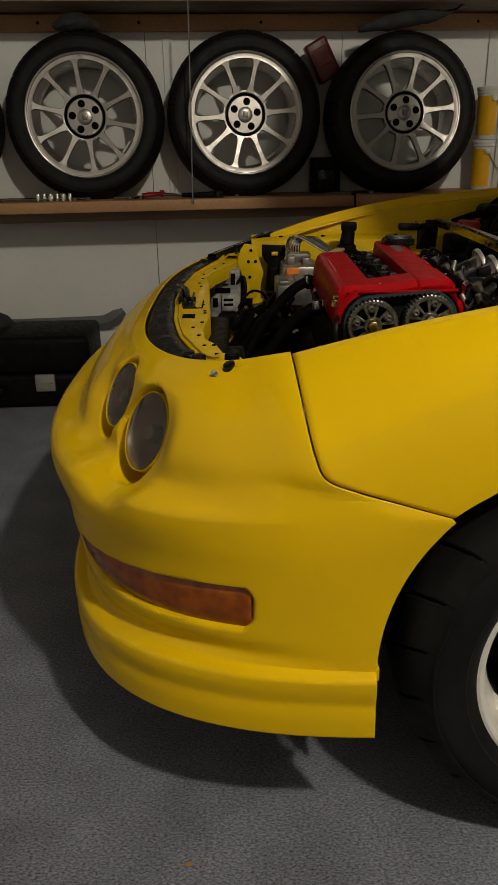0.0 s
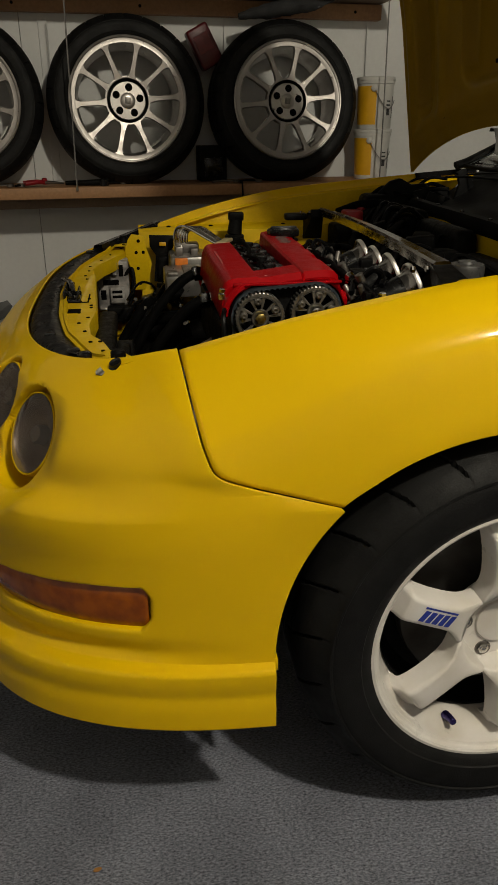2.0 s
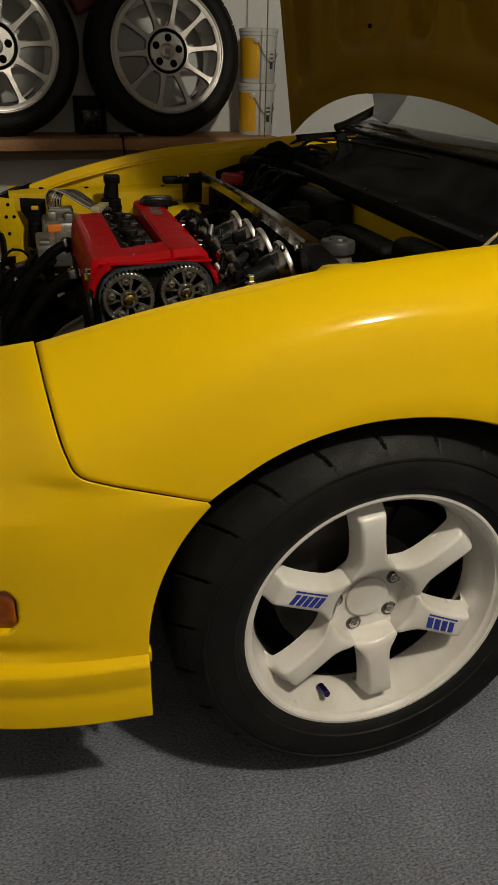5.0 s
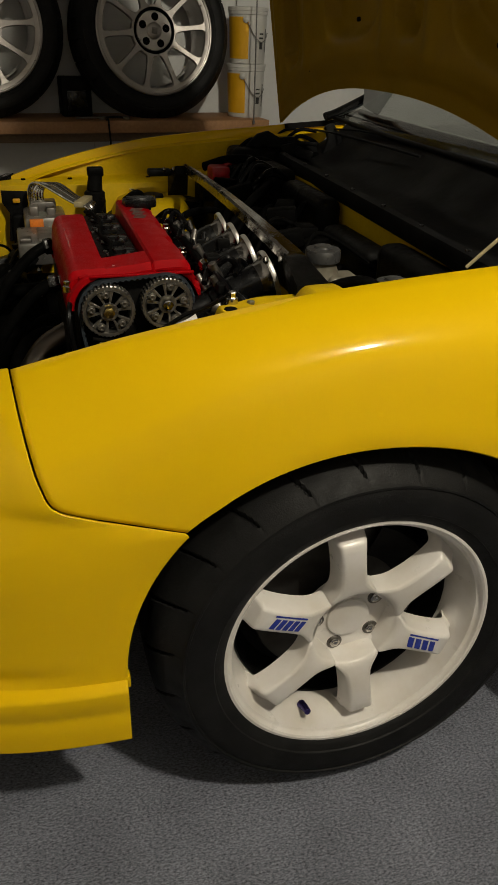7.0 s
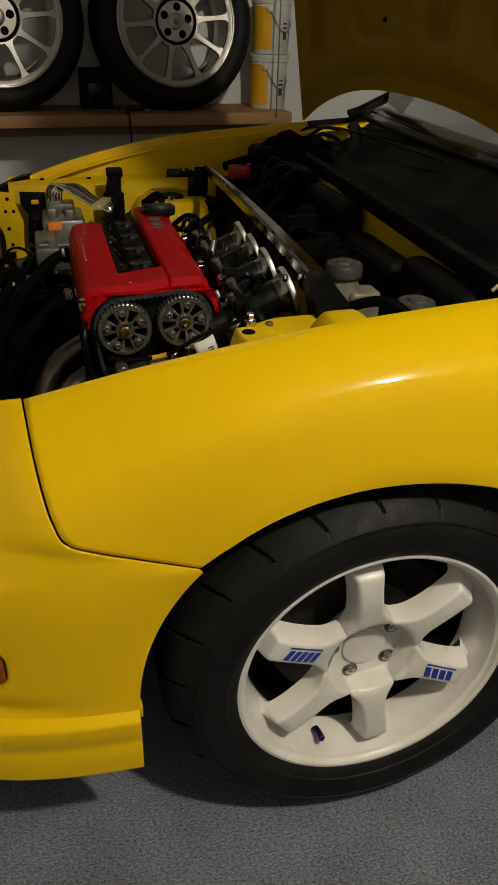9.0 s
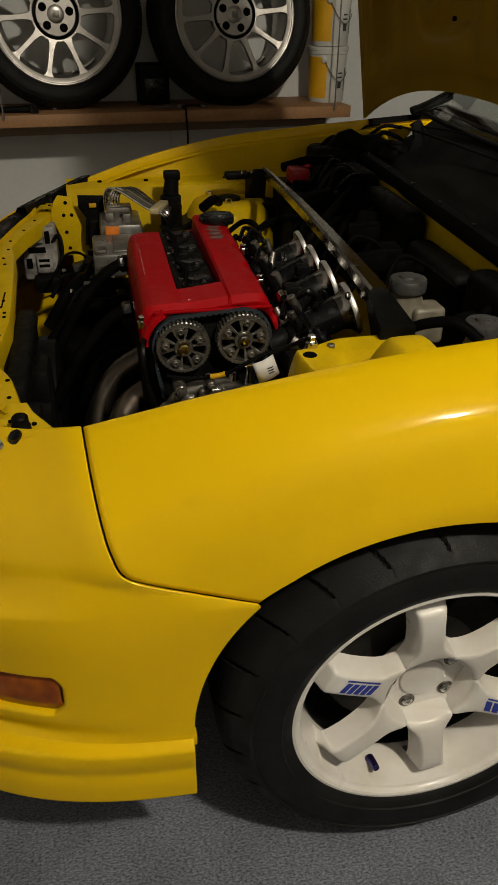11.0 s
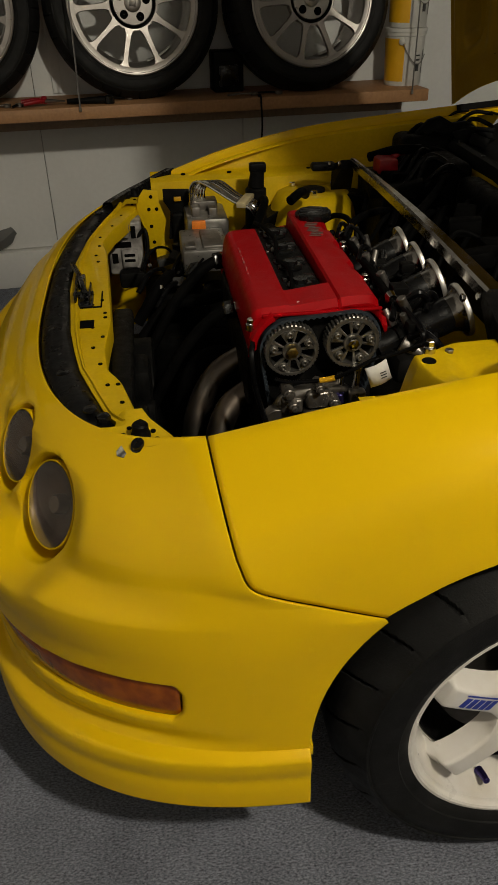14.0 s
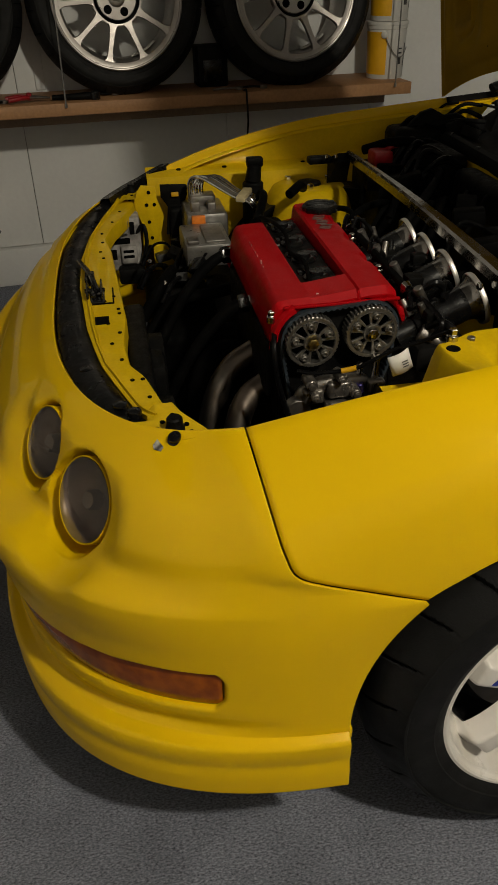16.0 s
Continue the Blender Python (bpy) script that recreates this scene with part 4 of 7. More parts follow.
# near-side shelf over the tower, pressed up into a hump beside the fender
def ledge_z(x, y):
    k = ease(0.400, 0.430, x - 0.15 * max(0.0, 1.16 - y))
    inner = 1.196 + 0.03 * ease(0.43, 0.50, x)
    plateau = 0.681 + 0.010 * ease(1.13, 1.06, y) - 0.014 * math.exp(-((x - 0.492) / 0.022) ** 2 - ((y - 1.13) / 0.05) ** 2)
    hump = 0.047 * ease(0.478, 0.522, x) * ease(0.602, 0.556, x) * ease(1.150, 1.085, y)
    z = 0.585 + (plateau - 0.585) * k * ease(inner + 0.014, inner - 0.014, y) + hump
    return z - 0.05 * ease(0.585, 0.625, x)


bm = bmesh.new()
grid(bm, [[(x, y, ledge_z(x, y)) for y in np.linspace(1.03, 1.25, 150)] for x in np.linspace(0.375, 0.63, 300)])
ledge = put("tower_ledge", bm, YELLOW_BAY, "smooth yellow hump over the strut tower")
z0 = ledge_z(0.441, 1.164)
bm = bmesh.new()
rod(bm, (0.441, 1.164, z0 - 0.01), (0.441, 1.164, z0 + 0.0012), 0.0095, seg=20)
put("hole", bm, GROOVE, "", ledge)
bm = bmesh.new()
rod(bm, (0.450, 1.190, 0.66), (0.450, 1.190, 0.689), 0.0085, seg=16)
hexnut(bm, (0.450, 1.190, 0.689), (0, 0, 1), 0.0065, 0.009)
put("bolt", bm, STEEL, "", ledge)
for x, y in ((0.478, 1.19),):
    bm = bmesh.new()
    hexnut(bm, (x, y, ledge_z(x, y) - 0.002), (0, 0, 1), 0.006, 0.006)
    put("nut", bm, ALLOY_DARK, "", ledge)

# core support over the radiator
bm = bmesh.new()
rows = []
for y in np.linspace(1.165, 2.225, 90):
    a, b = lerp(CORE_OUT, y), lerp(CORE_IN, y)
    z = 0.620 - 0.004 * math.sin((y - 1.1) * 2.4) + 0.018 * ease(1.22, 1.09, y) + 0.018 * ease(2.17, 2.31, y)
    w = b - a
    rows.append([(a, y, z - 0.02), (a, y, z - 0.002), (a + 0.004, y, z), (a + w * 0.10, y, z), (a + w * 0.13, y, z + 0.004), (a + w * 0.18, y, z + 0.004), (a + w * 0.23, y, z - 0.003), (a + w * 0.9, y, z - 0.003), (b - 0.002, y, z - 0.004), (b, y, z - 0.008), (b, y, z - 0.038)])
grid(bm, rows)
core = put("core_support", bm, YELLOW_BAY, "yellow punched core support over the radiator", angle=30)
bm = bmesh.new()
lathe(bm, [(0.0032, -0.001), (0.0032, 0.0014), (0.0004, 0.0014)], None, 12)
hole_me = None
for fy, fx in ((1.13, 0.55), (1.19, 0.62), (1.235, 0.7), (1.29, 0.55), (1.29, 0.85), (1.36, 0.75), (1.42, 0.6), (1.46, 0.85), (1.50, 0.55), (1.54, 0.85), (1.56, 0.85), (1.60, 0.55), (1.62, 0.80), (1.83, 0.7), (1.87, 0.6), (1.93, 0.75), (1.99, 0.6), (2.07, 0.7), (2.15, 0.6), (2.22, 0.7)):
    if hole_me is None:
        ob = put("hole", bm, GROOVE, "", core)
        hole_me = ob.data
        for v in hole_me.vertices:
            v.co = (CAR.inverted() @ v.co)
    else:
        ob = part("hole", hole_me, None, core)
    a, b = lerp(CORE_OUT, fy), lerp(CORE_IN, fy)
    ob.matrix_basis = CAR @ Matrix.Translation((a + (b - a) * fx, fy, 0.6172 - 0.004 * math.sin((fy - 1.1) * 2.4) + 0.018 * ease(1.22, 1.09, fy) + 0.018 * ease(2.17, 2.31, fy)))
bm = bmesh.new()
box(bm, (-0.036, 1.500, 0.606), (-0.012, 1.533, 0.6146), 0.001, 1)
put("slot", bm, GROOVE, "", core)
bm = bmesh.new()
box(bm, (-0.048, 1.587, 0.606), (-0.001, 1.594, 0.6144), 0.001, 1)
box(bm, (-0.004, 1.594, 0.606), (-0.001, 1.665, 0.6144), 0.001, 1)
put("latch_recess", bm, GROOVE, "", core)
latch = bmesh.new()
for lo, hi in (((-0.050, 1.592, 0.606), (-0.017, 1.662, 0.6175)), ((-0.049, 1.598, 0.610), (-0.045, 1.690, 0.634)), ((-0.024, 1.598, 0.610), (-0.020, 1.672, 0.631)), ((-0.040, 1.604, 0.612), (-0.031, 1.660, 0.628)), ((-0.052, 1.680, 0.612), (-0.034, 1.722, 0.629))):
    box(latch, lo, hi, 0.003)
rod(latch, (-0.052, 1.630, 0.624), (-0.016, 1.630, 0.624), 0.004, seg=12)
tube(latch, [(-0.030, 1.615, 0.628), (-0.036, 1.650, 0.638), (-0.044, 1.700, 0.634), (-0.054, 1.750, 0.628), (-0.064, 1.800, 0.622)], 0.005, 8)
put("hood_latch", latch, BLACK_GLOSS, "black hood latch", core)

# rubber strip between bumper and core support
bm = bmesh.new()
rows = []
for y in np.linspace(1.165, 2.27, 110):
    bx, bz = edge_x(y)
    cx = lerp(CORE_OUT, y)
    cz = 0.617 - 0.004 * math.sin((y - 1.1) * 2.4)
    end = ease(1.165, 1.20, y) * ease(2.27, 2.22, y)
    wob = 0.0012 * math.sin(y * 31) + 0.0008 * math.sin(y * 77)
    row = []
    for k in range(9):
        t = k / 8
        row.append((bx + 0.002 + (cx - bx - 0.001 + wob * 0.6) * t, y, bz + (cz - bz) * t - 0.003 + (0.009 + wob) * math.sin(math.pi * t) ** 0.7 * end))
    rows.append(row)
grid(bm, rows, flip=True)
seal = put("hood_seal", bm, SEAL, "long black rubber hood seal behind the bumper")
for y in (1.20, 1.33, 1.50, 1.80, 2.0, 2.15):
    bx, bz = edge_x(y)
    cx = lerp(CORE_OUT, y)
    bm = bmesh.new()
    lathe(bm, [(0.010, 0.0), (0.0095, 0.003), (0.005, 0.0045), (0.0004, 0.0048)], Matrix.Translation((bx * 0.5 + cx * 0.5, y, bz + 0.0045)), 16)
    put("clip", bm, BLACK_GLOSS, "", seal)
bx, bz = edge_x(1.176)
bm = bmesh.new()
lathe(bm, [(0.0095, -0.008), (0.0095, 0.002), (0.0084, 0.0045), (0.0056, 0.0058), (0.0004, 0.0062)], Matrix.Translation((bx + 0.024, 1.180, bz)), 24)
put("end_plug", bm, BLACK_GLOSS, "", seal)

# corner plates with rubber stops, bolts and holes
def skin_at(x, y):
    """The point of the bumper's upper skin, or of the corner plate behind it, over that place, and its normal."""
    px, pz = edge_x(y)
    if x > px + 0.002:
        return Vector((x, y, top_z(x, y))), Vector((-0.25, -0.15, 1)).normalized()
    best = min((skin(f, v) for f in np.linspace(0.02, 1.2, 60) for v in np.linspace(0.86, 1.0, 29)), key=lambda q: (q[0].x - x) ** 2 + (q[0].y - y) ** 2)
    return Vector((x, y, best[0].z + 0.0005)), best[1] if best[1].z > 0 else -best[1]


def top_z(x, y):
    """Height of the corner plate."""
    px, pz = edge_x(y)
    inn = lerp([(1.05, 0.128), (1.078, 0.117), (1.12, 0.100), (1.165, 0.074), (1.20, 0.062)], y)
    t = (x - px - 0.002) / max(0.004, inn - px - 0.002)
    zi = 0.629 + 0.006 * ease(1.12, 1.05, y)
    return pz - 0.004 + (zi - pz + 0.004) * ease(0.0, 0.35, t)


for sg in (-1, 1):
    bm = bmesh.new()
    rows = []
    for y in np.linspace(1.056, 1.192, 20):
        px, pz = edge_x(y)
        out = max(px + 0.002, 0.030 - 4 * max(0, 1.152 - y)) if y > 1.14 else px + 0.002
        inn = lerp([(1.05, 0.128), (1.078, 0.117), (1.12, 0.100), (1.165, 0.074), (1.20, 0.062)], y)
        inn = max(inn, out + 0.004)
        over = 0.024 * ease(1.056, 1.078, y) * ease(1.160, 1.125, y)  # the plate laps over the bumper's edge
        out -= over
        z0 = pz - 0.004 - 0.5 * over + 0.007 * ease(0.0, 0.006, over)
        zi = 0.629 + 0.006 * ease(1.12, 1.05, y)
        row = [(out + (inn - out) * t, z0 + (zi - z0) * ease(0.0, 0.35, t)) for t in np.linspace(0, 1, 9)]
        row += [(inn + 0.001, zi - 0.003), (inn + 0.001, zi - 0.03)]
        rows.append([(x, y if sg < 0 else 2 * YC - y, z) for x, z in row])
    grid(bm, rows, flip=sg > 0)
    plate = put("corner_plate", bm, YELLOW_BAY, "yellow corner plate with a rubber stop", angle=30)
    cy = lambda y: y if sg < 0 else 2 * YC - y
    bm = bmesh.new()
    lathe(bm, [(0.0125, 0.0), (0.0120, 0.006), (0.0105, 0.008), (0.0102, 0.017), (0.008, 0.0195), (0.0004, 0.020)], Matrix.Translation((0.0625, cy(1.122), 0.629)), 22)
    put("rubber_stop", bm, BLACK_PL, "black rubber hood stop", plate)
    at, up = skin_at(0.061, 1.089)
    at.y = cy(at.y)
    up = Vector((-0.30, 0.30 * sg, 0.90)).normalized()
    m = along(at, at + up)[0]
    bm = bmesh.new()
    lathe(bm, [(0.0110, 0.0), (0.0105, 0.003), (0.0085, 0.004), (0.0080, 0.008), (0.0004, 0.009)], m, 22)
    put("bolt", bm, BLACK_GLOSS, "", plate)
    at, up = skin_at(0.043, 1.094)
    at.y = cy(at.y)
    up = Vector((-0.30, 0.30 * sg, 0.90)).normalized()
    bm = bmesh.new()
    slab(bm, [(-0.010, -0.007), (0.009, -0.008), (0.012, -0.004), (0.009, 0.007), (-0.006, 0.008), (-0.011, 0.003)], 0.0012, Matrix.Translation(at + up * 0.0025) @ up.to_track_quat("Z", "X").to_matrix().to_4x4())
    put("sticker", bm, material("scuffed_silver", (0.42, 0.41, 0.39), rough=0.4, spots=0.6, spot_size=90, second=(0.06, 0.055, 0.05)), "scuffed silver sticker under the bolt", plate)
    for hx, hy, hr in ((0.082, 1.112, 0.0042), (0.094, 1.088, 0.0030), (0.040, 1.128, 0.0036), (0.048, 1.143, 0.0032), (0.062, 1.158, 0.0035)):
        bm = bmesh.new()
        rod(bm, (hx, cy(hy), 0.622), (hx, cy(hy), 0.6312 + 0.006 * ease(1.12, 1.05, hy)), hr, seg=12)
        put("hole", bm, GROOVE, "", plate)

# dark trim over the far lamp, seen behind the core support
bm = bmesh.new()
rows = []
for t in np.linspace(0, 1, 14):
    y = 2.20 + 0.15 * t
    px, pz = edge_x(y - 0.006)
    rows.append([(px + 0.004, y, pz - 0.002), (px + 0.008, y, pz + 0.010), (px + 0.028, y - 0.004, pz + 0.012), (px + 0.034, y - 0.006, pz - 0.012)])
grid(bm, rows)
put("corner_trim", bm, BLACK_GLOSS, "glossy black trim over the far lamp")

# radiator and fan shroud
bm = bmesh.new()
box(bm, (0.020, 1.265, 0.26), (0.046, 1.66, 0.555), 0.004)
rad = put("radiator", bm, BLACK_PL, "dark radiator with a grey top tank")
bm = bmesh.new()
box(bm, (0.012, 1.26, 0.550), (0.050, 1.665, 0.580), 0.010, 3)
put("top_tank", bm, BLACK_PL, "", rad)
for y in (1.37, 1.62):
    bm = bmesh.new()
    lathe(bm, [(0.10, 0.03), (0.105, 0.028), (0.105, 0.062), (0.098, 0.064), (0.03, 0.066), (0.0004, 0.066)], pose(0.016, y, 0.42, 0, 90, 0), 40)
    put("fan_shroud", bm, BLACK_PL, "", rad)
bm = bmesh.new()
box(bm, (0.04, 1.26, 0.30), (0.07, 1.33, 0.56), 0.008)
box(bm, (0.04, 1.45, 0.40), (0.075, 1.53, 0.55), 0.012)
put("overflow_tank", bm, BLACK_PL, "", rad)

# ---- engine ----
bm = bmesh.new()
box(bm, (0.238, 1.345, 0.27), (0.425, 1.735, 0.655), 0.012)
box(bm, (0.225, 1.36, 0.52), (0.245, 1.72, 0.62), 0.008)
box(bm, (0.20, 1.74, 0.27), (0.44, 2.02, 0.50), 0.03)
engine = put("engine", bm, BLACK_PL, "four-cylinder engine with a red cover and open cam gears")

# red cover
LEFT_BANK = [(0.225, 0.634), (0.2265, 0.662), (0.2295, 0.679), (0.2335, 0.6895), (0.2390, 0.6950), (0.248, 0.6972), (0.278, 0.6985), (0.2855, 0.6986), (0.2885, 0.6976)]


def cover_row(y):
    deep = 0.026 * ease(1.398, 1.405, y)
    step = 0.0075 * sum(ease(c - 0.022, c - 0.016, y) * ease(c + 0.022, c + 0.016, y) for c in (1.46, 1.56, 1.66))
    rise = 0.010 * (y - 1.30) / 0.45
    far_cut = ease(1.70, 1.728, y)
    row = [(x, y, z + rise * 0.5 - (0.055 * far_cut if z > 0.65 else 0.01 * far_cut)) for x, z in LEFT_BANK]
    row += [(x, y, 0.6972 - deep + lift + rise * f) for x, lift, f in ((0.2900, 0.0, 0.5), (0.300, 0.0008, 0.55), (0.348, 0.0062, 0.9), (0.3585, 0.0074, 0.97))]
    row += [(0.3605, y, 0.7005 + rise), (0.364, y, 0.7045 + rise), (0.374, y, 0.7058 + rise), (0.402 - step, y, 0.7066 + rise), (0.414 - step, y, 0.7040 + rise), (0.4205 - step, y, 0.697 + rise), (0.4235, y, 0.684 + rise), (0.428, y, 0.672 + rise), (0.436, y, 0.668 + rise), (0.436, y, 0.640)]
    return row


bm = bmesh.new()
rows = [cover_row(y) for y in np.concatenate([np.linspace(1.337, 1.395, 8), np.linspace(1.397, 1.406, 5), np.linspace(1.41, 1.76, 49)])]
front_row = [(x, 1.328, 0.640 if z < 0.645 else max(0.640, z - 0.010)) for x, _, z in rows[0]]
arch_row = []
for x, _, z in rows[0]:
    low = max(math.sqrt(max(0, 0.052 ** 2 - (x - 0.287) ** 2)) + 0.636, math.sqrt(max(0, 0.052 ** 2 - (x - 0.379) ** 2)) + 0.641, 0.634)
    arch_row.append((x, 1.328, min(z - 0.011, low)))
back_row = [(x, 1.768, max(0.64, z - 0.012)) for x, _, z in rows[-1]]
back_low = [(x, 1.768, 0.62) for x, _, z in rows[-1]]
grid(bm, [arch_row, front_row] + rows + [back_row, back_low], flip=True)
cover = put("valve_cover", bm, RED, "red crinkle-painted valve cover with a scuffed emblem", engine, angle=32)
s = cover.modifiers.new("thickness", "SOLIDIFY")
s.thickness, s.offset = 0.004, -1.0


def bay(name, bm, mat, label=""):
    """A piece of the engine, built in world places."""
    return put(name, bm, mat, label, engine)


# front skirt of the cover down the exhaust side
bm = bmesh.new()
rows = []
for k in range(14):
    a = radians(176 - 60 * k / 13)
    c, sn = math.cos(a), math.sin(a)
    rows.append([(0.287 + r * c, y, 0.637 + r * sn) for r, y in ((0.0515, 1.345), (0.0515, 1.318), (0.0535, 1.315), (0.060, 1.316), (0.062, 1.319), (0.062, 1.345))])
grid(bm, rows)
bay("cover_skirt", bm, RED)
# edge beading on the cover
bm = bmesh.new()
box(bm, (0.246, 1.324, 0.6865), (0.425, 1.330, 0.6915), 0.002)
bay("cover_rib", bm, RED)
bm = bmesh.new()
for k, (w, y0) in enumerate(((0.010, 1.47), (0.014, 1.487), (0.008, 1.506), (0.012, 1.520), (0.012, 1.538), (0.010, 1.556), (0.013, 1.573), (0.011, 1.592))):
    slab(bm, [(0, 0), (w, 0), (w, 0.002), (0.002, 0.002), (0.002, 0.005), (0, 0.005)], 0.0006, pose(0.2405, y0, 0.6935, 0, -42, 90) @ pose(0, -0.006, 0))
bay("cast_marks", bm, material("worn_marks", (0.30, 0.10, 0.09), rough=0.6, spots=0.5, spot_size=140), "worn pale marks cast along the cover's side")
bm = bmesh.new()
for k in range(9):
    x0, y0 = 0.372 + 0.0035 * (k % 3), 1.605 + 0.0085 * k
    slab(bm, [(0, 0), (0.020 - 0.004 * (k % 2), 0), (0.022, 0.005), (0.002, 0.0045)], 0.0006, pose(x0, y0, 0.7072 + 0.010 * (y0 - 1.30) / 0.45, 0, 0, -18))
bay("emblem", bm, material("scuffed_emblem", (0.16, 0.10, 0.085), rough=0.6, spots=0.5, spot_size=140), "scuffed grey emblem of plain bars")
bm = bmesh.new()
for k in range(5):
    slab(bm, [(0, 0), (0.007, 0.001), (0.006, 0.004), (0.001, 0.0045)], 0.0006, pose(0.300 + 0.0055 * k, 1.345 + 0.005 * (k % 2), 0.6985, 0, 0, 12 * (k % 3)))
bay("paint_chip", bm, TAG, "chipped pale sticker remains")
# oil filler cap
bm = bmesh.new()
m = Matrix.Translation((0.402, 1.712, 0.706))
lathe(bm, [(0.022, 0.0), (0.022, 0.006), (0.031, 0.007), (0.033, 0.010), (0.033, 0.018), (0.030, 0.021), (0.010, 0.022), (0.0004, 0.022)], m, 36, lambda a, j: 0.0014 * math.sin(a * 9) if 1 < j < 6 else 0)
box(bm, (0.374, 1.706, 0.723), (0.430, 1.718, 0.732), 0.004)
bay("oil_cap", bm, BLACK_GLOSS, "black oil filler cap")
# coils in the valley
bm = bmesh.new()
box(bm, (0.2915, 1.406, 0.670), (0.3575, 1.745, 0.6905), 0.004)
bay("coil_rail", bm, BLACK_PL)
for k, y in enumerate((1.43, 1.515, 1.60, 1.685)):
    bm = bmesh.new()
    lathe(bm, [(0.021, 0.0), (0.021, 0.010), (0.018, 0.013), (0.012, 0.014), (0.0115, 0.020), (0.0004, 0.021)], Matrix.Translation((0.322, y, 0.684)), 20)
    box(bm, (0.326, y + 0.008, 0.684), (0.350, y + 0.034, 0.699), 0.004)
    box(bm, (0.298, y + 0.020, 0.684), (0.316, y + 0.040, 0.694), 0.003)
    bay("coil", bm, BLACK_GLOSS, "black plug coil")
bm = bmesh.new()
tube(bm, [(0.305, 1.40, 0.694), (0.312, 1.47, 0.704), (0.304, 1.54, 0.700), (0.313, 1.62, 0.706), (0.305, 1.70, 0.704), (0.300, 1.78, 0.690)], 0.0038, 8)
bay("coil_loom", bm, HOSE)
for x, y in ((0.2965, 1.405), (0.352, 1.405), (0.2965, 1.60)):
    bm = bmesh.new()
    hexnut(bm, (x, y, 0.686), (0, 0, 1), 0.005, 0.007)
    bay("bolt", bm, STEEL)
for x, y, z in ((0.230, 1.335, 0.665), (0.432, 1.45, 0.678), (0.432, 1.60, 0.684)):
    bm = bmesh.new()
    rod(bm, (x, y, z), (x, y, z + 0.010), 0.008, seg=14)
    hexnut(bm, (x, y, z + 0.010), (0, 0, 1), 0.006, 0.008)
    bay("cover_nut", bm, STEEL)

# cam gears
GEARS = [(0.287, 0.638), (0.3785, 0.645)]
Y_GEAR = 1.308


def gear_mesh():
    """A toothed gear with ten slim arms, its face at local z = 0."""
    bm = bmesh.new()
    n = 200
    rows = []
    for r, z, toothed in ((0.0075, 0.0015, 0), (0.0135, 0.0015, 0), (0.0150, -0.0010, 0), (0.0345, -0.0010, 0), (0.0352, 0.0, 0), (0.0395, 0.0, 0), (0.0402, -0.001, 1), (0.0402, -0.022, 1)):
        row = []
        for k in range(n):
            a = 2 * math.pi * k / n
            rr = r + (0.0 if not toothed else (-0.0018 if k % 5 > 2 else 0.0009))
            row.append(bm.verts.new((rr * math.cos(a), rr * math.sin(a), z)))
        rows.append(row)
    for j in range(len(rows) - 1):
        for k in range(n):
            if j == 2 and (k + 3) % 20 >= 6:
                continue
            q = (k + 1) % n
            bm.faces.new((rows[j][k], rows[j + 1][k], rows[j + 1][q], rows[j][q]))
    return bm


def boss_mesh():
    bm = bmesh.new()
    lathe(bm, [(0.0066, -0.008), (0.0066, -0.0006), (0.0060, 0.0004), (0.0004, 0.0004)], None, 18)
    me = bpy.data.meshes.new("gear_boss")
    bm.to_mesh(me)
    bm.free()
    smooth(me, 30)
    me.materials.append(GUNMETAL)
    return me


boss = boss_mesh()
gear = None
for x, z in GEARS:
    m = Matrix.Translation((x, Y_GEAR, z)) @ pose(0, 0, 0, 90, 0, 0) @ pose(0, 0, 0, 0, 0, 8 if x < 0.3 else -10)
    if gear is None:
        bm = gear_mesh()
        me = bpy.data.meshes.new("cam_gear")
        bm.to_mesh(me)
        bm.free()
        smooth(me, 30)
        me.materials.append(GUNMETAL)
        gear = me
    ob = part("cam_gear", gear, None, engine, "gunmetal adjustable cam gear")
    ob.matrix_basis = CAR @ m
    sol = ob.modifiers.new("thickness", "SOLIDIFY")
    sol.thickness, sol.offset = 0.006, -1.0
    for k in range(5):
        a = radians(18 + 72 * k)
        bo = part("gear_boss", boss, None, engine)
        bo.matrix_basis = CAR @ m @ Matrix.Translation((0.0272 * math.cos(a), 0.0272 * math.sin(a), 0))
        bm = bmesh.new()
        p = m @ Vector((0.0272 * math.cos(a), 0.0272 * math.sin(a), 0.0006))
        lathe(bm, [(0.0046, 0.0), (0.0046, 0.0034), (0.0038, 0.0042), (0.0026, 0.0042), (0.0022, 0.002), (0.0004, 0.002)], along(p, p + Vector((0, -1, 0)))[0], 14)
        bay("gear_bolt", bm, GUNMETAL)
    bm = bmesh.new()
    p = m @ Vector((0, 0, 0.001))
    hexnut(bm, p, (0, -1, 0), 0.0088, 0.007)
    bay("centre_bolt", bm, material("brass_bolt", (0.50, 0.38, 0.13), rough=0.3, metal=1.0, spots=0.3, spot_size=150) if x < 0.3 else STEEL)

